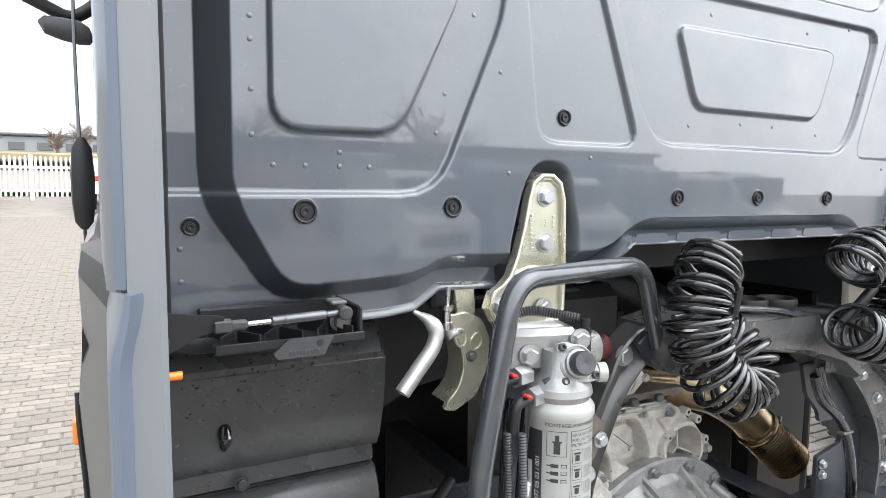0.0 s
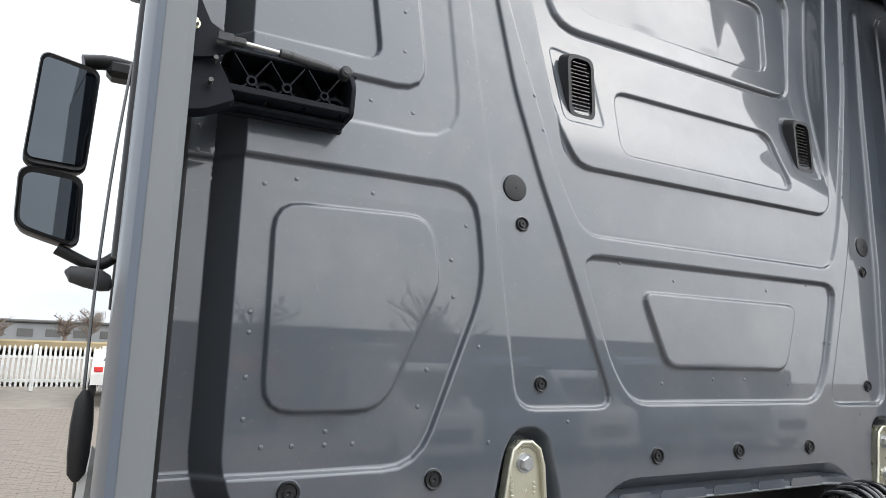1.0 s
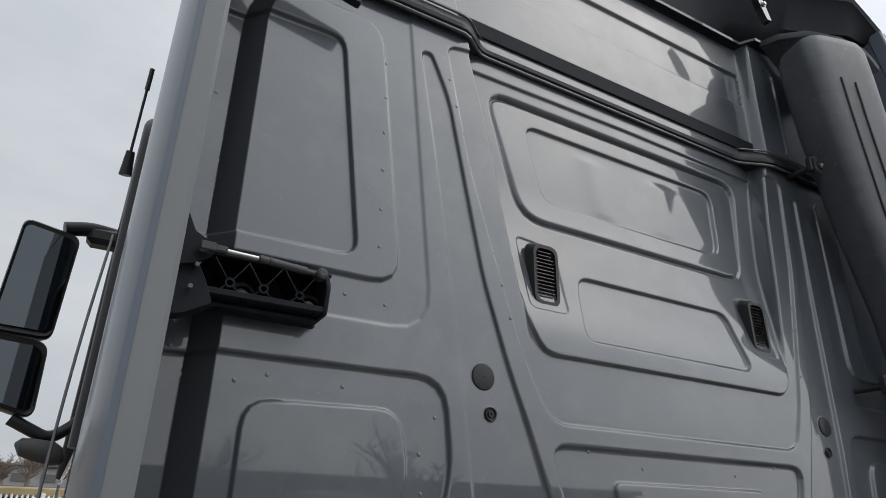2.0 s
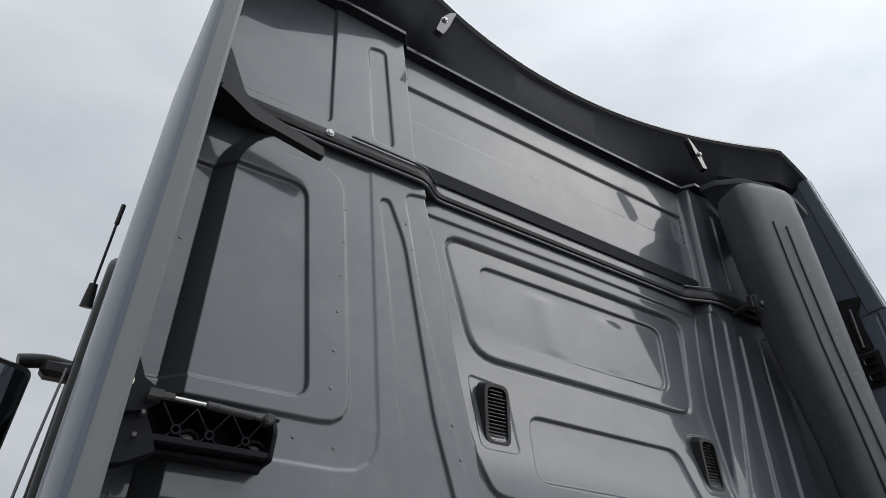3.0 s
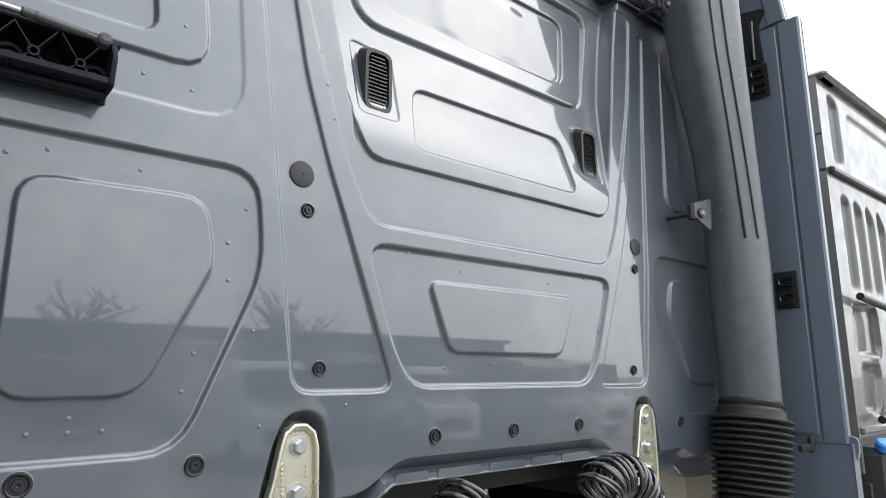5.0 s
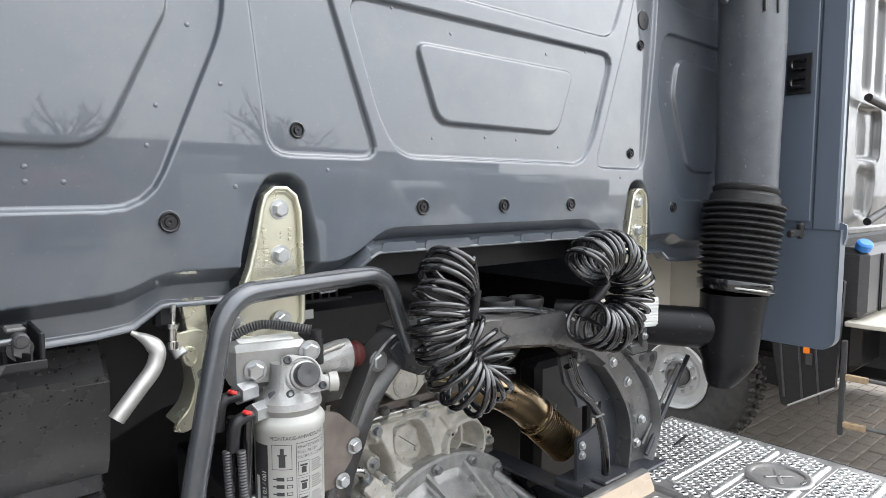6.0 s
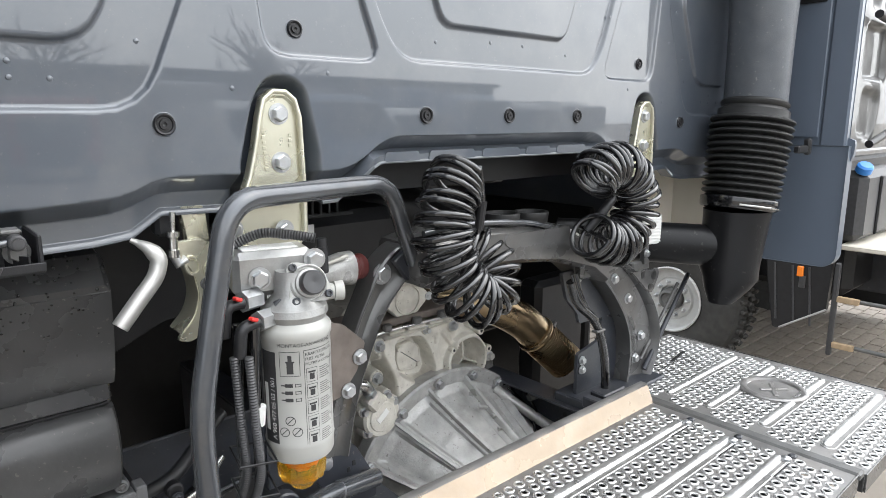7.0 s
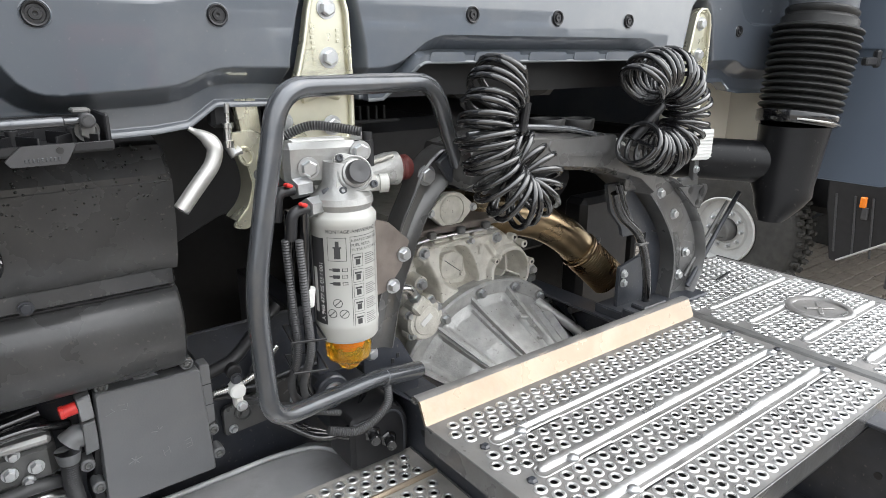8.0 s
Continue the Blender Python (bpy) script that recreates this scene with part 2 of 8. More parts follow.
LABEL = shader("white_paper_label", (0.72, 0.72, 0.70), 0.6, grain=0.04, grain_scale=30.0)
RED = shader("red_plastic", (0.62, 0.035, 0.03), 0.4, grain=0.05, grain_scale=60.0)
REDRUB = shader("dark_red_rubber", (0.10, 0.018, 0.016), 0.55, grain=0.15, grain_scale=60.0)
ORANGE = shader("orange_lens", (0.85, 0.21, 0.01), 0.25, coat=0.6)
FADEDBLUE = shader("faded_blue_van_paint", (0.10, 0.16, 0.25), 0.45, coat=0.3, grain=0.1, grain_scale=2.0)
BLUE = shader("blue_filler_cap", (0.04, 0.22, 0.62), 0.4)
CONDUIT = shader("grey_black_conduit", (0.045, 0.045, 0.047), 0.45, grain=0.15, grain_scale=60.0)
CREAM = shader("cream_fairing_plastic", (0.62, 0.58, 0.50), 0.55, grain=0.06, grain_scale=5.0)
WHITEPAINT = shader("white_paint", (0.72, 0.72, 0.70), 0.45, grain=0.05, grain_scale=5.0, dirt=0.2, dirt_color=(0.45, 0.43, 0.4), dirt_scale=4.0)
SILVER = shader("pale_grey_cab_paint", (0.36, 0.355, 0.345), 0.35, coat=0.7, grain=0.05, grain_scale=4.0, dirt=0.2, dirt_color=(0.3, 0.28, 0.25), dirt_scale=3.0)
BOXMAT = shader("grey_cover_plastic", (0.125, 0.127, 0.131), 0.42, grain=0.08, grain_scale=12.0, bump=0.2, bump_scale=300.0, dirt=0.2, dirt_color=(0.13, 0.12, 0.11), dirt_scale=6.0)
MARK = shader("moulded_mark_plastic", (0.17, 0.172, 0.176), 0.45, grain=0.1, grain_scale=30.0)
LIDGREY = shader("light_grey_cover_plastic", (0.21, 0.212, 0.218), 0.42, grain=0.08, grain_scale=12.0, bump=0.2, bump_scale=300.0)
TANK = shader("brushed_tank_aluminium", (0.44, 0.44, 0.445), 0.46, metal=0.35, grain=0.15, grain_scale=12.0, dirt=0.4, dirt_color=(0.2, 0.18, 0.16), dirt_scale=8.0)
WOOD = shader("weathered_pallet_wood", (0.36, 0.26, 0.16), 0.75, grain=0.25, grain_scale=30.0, bump=0.3, bump_scale=80.0)
TYRE = shader("dusty_tyre_rubber", (0.040, 0.039, 0.037), 0.7, spec=0.3, grain=0.25, grain_scale=20.0, dirt=0.4, dirt_color=(0.075, 0.07, 0.06), dirt_scale=8.0)
ELBOW = shader("black_moulded_elbow", (0.007, 0.007, 0.008), 0.36, spec=0.3, grain=0.15, grain_scale=20.0, bump=0.15, bump_scale=200.0, speck=0.3, speck_scale=60.0, speck_color=(0.10, 0.10, 0.09))
WHEELGREY = shader("pale_wheel_paint", (0.50, 0.50, 0.49), 0.4, grain=0.08, grain_scale=14.0, dirt=0.3, dirt_color=(0.25, 0.23, 0.2), dirt_scale=9.0)
BRICK = shader("paving_brick", (0.205, 0.176, 0.146), 0.8, grain=0.15, grain_scale=40.0, bump=0.3, bump_scale=120.0, random_piece=0.16,
               dirt=0.3, dirt_color=(0.22, 0.19, 0.16), dirt_scale=5.0)
GROUND = shader("paved_yard", (0.22, 0.194, 0.163), 0.85, grain=0.2, grain_scale=3.0, bump=0.4, bump_scale=30.0, dirt=0.4,
                dirt_color=(0.2, 0.175, 0.15), dirt_scale=0.8)
DRYGRASS = shader("dry_field", (0.30, 0.24, 0.14), 0.9, grain=0.3, grain_scale=0.6)
HEDGE = shader("grass_green", (0.10, 0.14, 0.05), 0.9, grain=0.3, grain_scale=4.0)
FARGREY = shader("far_shed_cladding", (0.26, 0.27, 0.28), 0.7, grain=0.1, grain_scale=0.4)
# dark wall colour of the added hall, meant for reflections in the paint
REFLECTDARK = shader("dark_reflection_backdrop", (0.09, 0.095, 0.10), 0.7, grain=0.15, grain_scale=0.5)
TWIG = shader("bare_twigs", (0.17, 0.135, 0.11), 0.9)
# mirror darkened in colour for the dark bodies it would reflect
MIRROR = shader("darkened_mirror_glass", (0.07, 0.08, 0.09), 0.02, metal=1.0)
DROP = shader("water_drops", (0.005, 0.005, 0.005), 0.2, spec=0.4)
GLASS = bpy.data.materials.new("amber_bowl")
GLASS.use_nodes = True
_p = GLASS.node_tree.nodes["Principled BSDF"]
_p.inputs["Base Color"].default_value = (0.95, 0.56, 0.03, 1)
_p.inputs["Roughness"].default_value = 0.05
_p.inputs["Transmission Weight"].default_value = 0.85
_p.inputs["IOR"].default_value = 1.45
LENS = shader("clear_lamp_lens", (0.80, 0.80, 0.78), 0.15, coat=0.8)
DARKGLASS = shader("dark_cab_glass", (0.02, 0.022, 0.025), 0.05, coat=1.0)


# ---- mesh helpers ----
class Build:
    """Collects vertices and faces for one mesh."""

    def __init__(self):
        self.v, self.f = [], []

    def add(self, verts, faces):
        k = len(self.v)
        self.v += [tuple(p) for p in verts]
        self.f += [tuple(k + i for i in f) for f in faces]
        return self

    def box(self, c, s, ch=0.0, m=None):
        """A box at centre c with sides s, its edges chamfered by ch."""
        hx, hy, hz = (a / 2 for a in s)
        ch = min(ch, hx * 0.9, hy * 0.9, hz * 0.9)
        pts = []
        if ch <= 0:
            pts = [(x, y, z) for x in (-hx, hx) for y in (-hy, hy) for z in (-hz, hz)]
            faces = [(0, 1, 3, 2), (4, 6, 7, 5), (0, 4, 5, 1), (2, 3, 7, 6), (0, 2, 6, 4), (1, 5, 7, 3)]
        else:
            idx = {}
            for sx in (-1, 1):
                for sy in (-1, 1):
                    for sz in (-1, 1):
                        for ax in range(3):
                            p = [sx * (hx - ch), sy * (hy - ch), sz * (hz - ch)]
                            p[ax] = (sx, sy, sz)[ax] * (hx, hy, hz)[ax]
                            idx[sx, sy, sz, ax] = len(pts)
                            pts.append(tuple(p))
            faces = []
            for ax in range(3):
                o = [a for a in range(3) if a != ax]
                for s1 in (-1, 1):
                    q = []
                    for a, b in ((-1, -1), (1, -1), (1, 1), (-1, 1)):
                        k = [0, 0, 0]
                        k[ax], k[o[0]], k[o[1]] = s1, a, b
                        q.append(idx[k[0], k[1], k[2], ax])
                    faces.append(tuple(q))
                for a in (-1, 1):
                    for b in (-1, 1):
                        q = []
                        for s1, ff in ((-1, o[0]), (1, o[0]), (1, o[1]), (-1, o[1])):
                            k = [0, 0, 0]
                            k[ax], k[o[0]], k[o[1]] = s1, a, b
                            q.append(idx[k[0], k[1], k[2], ff])
                        faces.append(tuple(q))
            for sx in (-1, 1):
                for sy in (-1, 1):
                    for sz in (-1, 1):
                        faces.append(tuple(idx[sx, sy, sz, a] for a in range(3)))
        if m is None:
            m = Matrix.Identity(4)
        return self.add([tuple(Vector(c) + m.to_3x3() @ Vector(p)) for p in pts], faces)

    def ring(self, c, ax, r, seg, up=None, squash=1.0):
        ax = Vector(ax).normalized()
        a = (Vector(up) if up else (Vector((0, 0, 1)) if abs(ax.z) < 0.9 else Vector((1, 0, 0))))
        a = (a - ax * a.dot(ax)).normalized()
        b = ax.cross(a)
        return [tuple(Vector(c) + r * (math.cos(t) * a + squash * math.sin(t) * b)) for t in (2 * math.pi * i / seg for i in range(seg))]

    def loft(self, rings, cap0=True, cap1=True, closed=False):
        n, k = len(rings[0]), len(self.v)
        for r in rings:
            self.v += [tuple(p) for p in r]
        m = len(rings)
        for i in range(m if closed else m - 1):
            a, b = k + i * n, k + ((i + 1) % m) * n
            for j in range(n):
                self.f.append((a + j, a + (j + 1) % n, b + (j + 1) % n, b + j))
        if not closed:
            if cap0:
                self.f.append(tuple(range(k + n - 1, k - 1, -1)))
            if cap1:
                self.f.append(tuple(range(k + (m - 1) * n, k + m * n)))
        return self

    def cyl(self, p0, p1, r, seg=20, r1=None, ch=0.0):
        p0, p1 = Vector(p0), Vector(p1)
        ax = p1 - p0
        r1 = r if r1 is None else r1
        u = ax.normalized()
        rings = []
        if ch:
            rings.append(self.ring(p0, ax, r - ch, seg))
            rings.append(self.ring(p0 + u * ch, ax, r, seg))
            rings.append(self.ring(p1 - u * ch, ax, r1, seg))
            rings.append(self.ring(p1, ax, r1 - ch, seg))
        else:
            rings = [self.ring(p0, ax, r, seg), self.ring(p1, ax, r1, seg)]
        return self.loft(rings)

    def lathe(self, p0, ax, profile, seg=28, caps=True):
        """profile: pairs of distance along the axis and radius."""
        u = Vector(ax).normalized()
        return self.loft([self.ring(Vector(p0) + u * d, u, max(r, 1e-4), seg) for d, r in profile], caps, caps)

    def tube(self, pts, r, seg=10, bend=0.0, caps=True, closed=False, radii=None):
        """A tube along points, with rounded corners of radius bend."""
        p = [Vector(q) for q in pts]
        seg = max(seg, 12) if r > 0.0035 else seg
        if bend:
            out_p = [p[0]]
            for a, b, c in zip(p, p[1:], p[2:]):
                u, w = (a - b), (c - b)
                d = min(bend, u.length * 0.49, w.length * 0.49)
                s, e = b + u.normalized() * d, b + w.normalized() * d
                for k in range(7):
                    t = k / 6
                    out_p.append((1 - t) ** 2 * s + 2 * t * (1 - t) * b + t * t * e)
            out_p.append(p[-1])
            p = out_p
        n = len(p)
        tang = [(p[(i + 1) % n] - p[i - 1]) if closed or 0 < i < n - 1 else (p[1] - p[0] if i == 0 else p[-1] - p[-2]) for i in range(n)]
        ref = Vector((0, 0, 1)) if abs(tang[0].normalized().z) < 0.9 else Vector((1, 0, 0))
        rings = []
        for i in range(n):
            t = tang[i].normalized()
            ref = (ref - t * ref.dot(t)).normalized()
            b = t.cross(ref)
            rr = radii[i] if radii else r
            rings.append([tuple(p[i] + rr * (math.cos(x) * ref + math.sin(x) * b)) for x in (2 * math.pi * j / seg for j in range(seg))])
        return self.loft(rings, caps, caps, closed)

    def prism(self, poly, o, u, w, depth, ch=0.0):
        """A plate: polygon in the plane of u and w at o, thickened along u x w by depth, its front edge chamfered."""
        o, u, w = Vector(o), Vector(u).normalized(), Vector(w).normalized()
        nrm = u.cross(w)

        def at(q, d):
            return tuple(o + u * q[0] + w * q[1] + nrm * d)

        rings = [[at(q, 0) for q in poly]]
        if ch:
            cx, cy = sum(q[0] for q in poly) / len(poly), sum(q[1] for q in poly) / len(poly)
            far = max(math.hypot(q[0] - cx, q[1] - cy) for q in poly)
            small = [(cx + (q[0] - cx) * (1 - ch / far), cy + (q[1] - cy) * (1 - ch / far)) for q in poly]
            rings += [[at(q, depth - ch) for q in poly], [at(q, depth) for q in small]]
        else:
            rings.append([at(q, depth) for q in poly])
        return self.loft(rings)

    def bolt(self, c, ax, r=0.011, h=0.008, washer=True):
        """A hexagon head on a washer, out along ax."""
        c, ax = Vector(c), Vector(ax).normalized()
        if washer:
            self.cyl(c, c + ax * 0.0025, r * 1.5, 16)
        self.lathe(c + ax * 0.002, ax, [(0, r * 1.12), (h * 0.8, r * 1.12), (h, r * 0.92)], 6)
        return self.cyl(c + ax * h, c + ax * (h + 0.0015), r * 0.55, 12)


def smooth_path(pts, n=8):
    """Catmull-Rom points through pts."""
    p = [Vector(q) for q in pts]
    p = [2 * p[0] - p[1]] + p + [2 * p[-1] - p[-2]]
    res = []
    for i in range(1, len(p) - 2):
        for k in range(n):
            t = k / n
            a, b, c, d = p[i - 1], p[i], p[i + 1], p[i + 2]
            res.append(0.5 * (2 * b + (c - a) * t + (2 * a - 5 * b + 4 * c - d) * t * t + (3 * b - a - 3 * c + d) * t ** 3))
    res.append(p[-2])
    return res


def rounded(pts, r, n=5):
    """A polygon with its corners rounded by r."""
    res = []
    m = len(pts)
    for i in range(m):
        a, b, c = Vector(pts[i - 1]), Vector(pts[i]), Vector(pts[(i + 1) % m])
        d = min(r, (a - b).length * 0.48, (c - b).length * 0.48)
        s, e = b + (a - b).normalized() * d, b + (c - b).normalized() * d
        for k in range(n + 1):
            t = k / n
            q = (1 - t) ** 2 * s + 2 * t * (1 - t) * b + t * t * e
            res.append((q.x, q.y))
    return res


ORIGIN = {}


def thing(name, at, label, category, group="", kind=""):
    ob = new(name)
    ob.location = at
    ob.empty_display_size = 0.05
    ORIGIN[ob] = Vector(at)
    return tagged(ob, label, category, group, kind)


def part(name, b, material, parent=None, label="", sharp=35):
    """Links what b collected as one mesh, under a thing or a part; places are those of the world."""
    me = bpy.data.meshes.new(name)
    o = ORIGIN.get(parent, Vector((0, 0, 0)))
    me.from_pydata([(x - o.x, y - o.y, z - o.z) for x, y, z in b.v], [], b.f)
    me.materials.append(material)
    bm = bmesh.new()
    bm.from_mesh(me)
    bmesh.ops.recalc_face_normals(bm, faces=bm.faces)
    bm.to_mesh(me)
    bm.free()
    me.shade_smooth()
    me.set_sharp_from_angle(angle=radians(sharp))
    ob = new(name, me)
    if parent:
        ob.parent = parent
    ORIGIN[ob] = o
    if label:
        ob["label"] = label
    return ob


def single(name, b, material, label, category, kind="", group="", sharp=35):
    ob = part(name, b, material, sharp=sharp)
    return tagged(ob, label, category, group, kind)


X, Y, Z = Vector((1, 0, 0)), Vector((0, 1, 0)), Vector((0, 0, 1))
# ---- the cab: pressed rear wall ----
def polygon_distance(px, pz, poly):
    """Signed distance to a polygon, below zero inside."""
    best = np.full(px.shape, 1e9)
    inside = np.zeros(px.shape, bool)
    n = len(poly)
    for i in range(n):
        (ax, az), (bx, bz) = poly[i], poly[(i + 1) % n]
        ex, ez = bx - ax, bz - az
        t = np.clip(((px - ax) * ex + (pz - az) * ez) / (ex * ex + ez * ez), 0, 1)
        best = np.minimum(best, np.hypot(px - ax - t * ex, pz - az - t * ez))
        if az != bz:
            inside ^= ((az > pz) != (bz > pz)) & (px < (bx - ax) * (pz - az) / (bz - az) + ax)
    return np.where(inside, -best, best)


def ease(t):
    t = np.clip(t, 0, 1)
    return t * t * (3 - 2 * t)


def pressed(px, pz, poly, r, width):
    """1 inside a pressed panel with rounded corners, 0 outside, eased over width."""
    return ease(0.5 - polygon_distance(px, pz, rounded(poly, r, 4)) / width)


PANELS = [  # outline, corner radius, rise towards the viewer, width of its slope
    ([(1.4, 2.338), (0.645, 2.346), (0.626, 2.17), (0.752, 1.866), (1.4, 1.866)], 0.06, -0.0125, 0.0066),
    ([(1.003, 2.273), (0.732, 2.281), (0.716, 2.19), (0.717, 2.16), (0.815, 1.954), (1.003, 1.953)], 0.045, 0.01125, 0.0066),
    ([(1.4, 3.052), (0.891, 3.052), (0.833, 2.552), (1.4, 2.546)], 0.035, -0.01375, 0.0066),
    ([(1.4, 3.14), (0.805, 3.131), (0.742, 2.511), (1.4, 2.511)], 0.065, 0.01, 0.0066),
    ([(1.4, 3.4), (0.752, 3.4), (0.672, 2.43), (1.4, 2.43)], 0.09, -0.004, 0.0085),
    ([(0.56, 1.954), (0.652, 2.748), (0.702, 3.104), (0.676, 3.108), (0.630, 2.995), (0.588, 2.767), (0.550, 2.566), (0.497, 2.387), (0.338, 1.954)], 0.04, -0.01, 0.0066),
    ([(-0.6, 2.246), (0.408, 2.246), (0.335, 2.03), (0.288, 1.961), (-0.6, 1.961)], 0.05, -0.0125, 0.0066),
    ([(-0.6, 2.184), (0.247, 2.184), (0.188, 2.032), (-0.6, 2.032)], 0.03, 0.01125, 0.0066),
    ([(-0.6, 2.287), (0.398, 2.287), (0.458, 2.414), (0.525, 2.641), (0.577, 2.827), (0.634, 3.150), (0.58, 3.163), (-0.6, 3.176)], 0.045, -0.009, 0.0066),
    ([(-0.6, 2.640), (0.262, 2.640), (0.285, 2.476), (-0.6, 2.476)], 0.035, -0.0125, 0.0066),
    ([(-0.6, 3.064), (0.360, 3.064), (0.324, 2.836), (-0.6, 2.836)], 0.045, -0.012, 0.0066),
    ([(0.470, 1.5), (0.478, 1.80), (0.500, 1.90), (0.520, 1.915), (0.560, 1.915), (0.582, 1.88), (0.607, 1.78), (0.607, 1.5)], 0.02, -0.055, 0.02),
]
MAIN = rounded([(-0.6, 1.822), (0.325, 1.824), (0.41, 1.766), (0.737, 1.771), (0.79, 1.745), (0.985, 1.735), (1.053, 1.865), (1.052, 3.07), (0.995, 3.172), (0.90, 3.20), (0.72, 3.21), (0.60, 3.28), (-0.6, 3.28)], 0.04, 4)
RECESS = [(-0.6, 2.44), (0.43, 2.44), (0.442, 2.52), (0.482, 2.724), (0.525, 2.977), (0.565, 3.157), (0.585, 3.3), (-0.6, 3.3)]
RING = [(-0.6, 3.124), (0.478, 3.124), (0.398, 2.770), (-0.6, 2.770)]


def lean(wz):
    """The cab's back leans forward a little towards the roof."""
    return 0.036 * np.maximum(0.0, wz - 2.3)


def seam_width(ax, wz):
    """Width of the slanted step round the main face: narrower along the bottom."""
    return np.interp(wz + 0.6 * np.clip(ax - 0.99, 0, 0.1), [1.79, 1.90], [0.027, 0.040])


def wall_depth(wx, wz):
    """Depth of the rear wall's surface, forward of its main face."""
    ax = np.abs(wx)
    rise = np.zeros(wx.shape)
    for poly, r, up, width in PANELS:
        rise += up * 0.8 * pressed(ax, wz, poly, r, width)
    # the middle is let in, deeper towards the roof, with a plain step at its foot
    middle = pressed(ax, wz, RECESS, 0.02, 0.009)
    rise -= middle * 0.060 * (0.9 * ease((wz - 2.43) / 0.44) + 0.1 * np.clip((wz - 2.6) / 0.6, 0, 1))
    rise += 0.011 * pressed(ax, wz, [(-0.6, 2.428), (0.405, 2.428), (0.44, 2.50), (0.46, 2.62), (-0.6, 2.62)], 0.035, 0.005) * ease((2.60 - wz) / 0.14)
    # ring round the blind window, tipped further back than its surroundings
    rise += pressed(ax, wz, RING, 0.065, 0.0065) * (0.008 - 0.018 * np.clip((wz - 2.77) / 0.354, 0, 1))
    ring_d = polygon_distance(ax, wz, rounded(RING, 0.065, 4))
    rise -= 0.0065 * np.exp(-(ring_d / 0.0055) ** 2)
    # shallow seats of the two vents
    rise -= 0.003 * pressed(ax, wz, [(0.318, 2.530), (0.318, 2.700), (0.428, 2.714), (0.424, 2.530)], 0.018, 0.005)
    d = polygon_distance(ax, wz, MAIN)
    rise -= 0.046 * np.clip(d / seam_width(ax, wz), 0, 1)
    # the window pressing is split by two soft upright creases
    inner = pressed(ax, wz, [(-0.6, 3.03), (0.35, 3.03), (0.31, 2.85), (-0.6, 2.85)], 0.04, 0.03)
    rise += 0.0030 * inner * np.exp(-((ax - 0.125 - 0.12 * (wz - 2.95)) / 0.045) ** 2)
    return -rise + lean(wz)


def bottom_edge(wx):
    return np.interp(np.abs(wx), [0, 0.348, 0.372, 0.396, 0.43, 0.63, 0.728, 0.772, 0.823, 1.14], [1.786, 1.786, 1.780, 1.745, 1.722, 1.717, 1.720, 1.690, 1.684, 1.674])


def draw_to_outline(gx, gz, poly, inside, reach=0.008):
    """Moves the grid points within reach of an outline closer to it, in place."""
    low_x, high_x = min(p[0] for p in poly) - reach, max(p[0] for p in poly) + reach
    low_z, high_z = min(p[1] for p in poly) - reach, max(p[1] for p in poly) + reach
    at = np.abs(gx)
    pick = inside & (at > low_x) & (at < high_x) & (gz > low_z) & (gz < high_z)
    px, pz, sign = at[pick], gz[pick], np.sign(gx[pick])
    best, vx, vz = np.full(px.shape, 1e9), np.zeros(px.shape), np.zeros(px.shape)
    for i in range(len(poly)):
        (ax, az), (bx, bz) = poly[i], poly[(i + 1) % len(poly)]
        ex, ez = bx - ax, bz - az
        t = np.clip(((px - ax) * ex + (pz - az) * ez) / max(ex * ex + ez * ez, 1e-12), 0, 1)
        dx, dz = ax + t * ex - px, az + t * ez - pz
        d = np.hypot(dx, dz)
        closer = d < best
        best, vx, vz = np.where(closer, d, best), np.where(closer, dx, vx), np.where(closer, dz, vz)
    near = (best < reach) & (best > 1e-7)
    k = np.where(near, 1 - (np.clip(best, 1e-9, reach) / reach) ** 0.8, 0.0)
    gx[pick] += vx * k * sign
    gz[pick] += vz * k


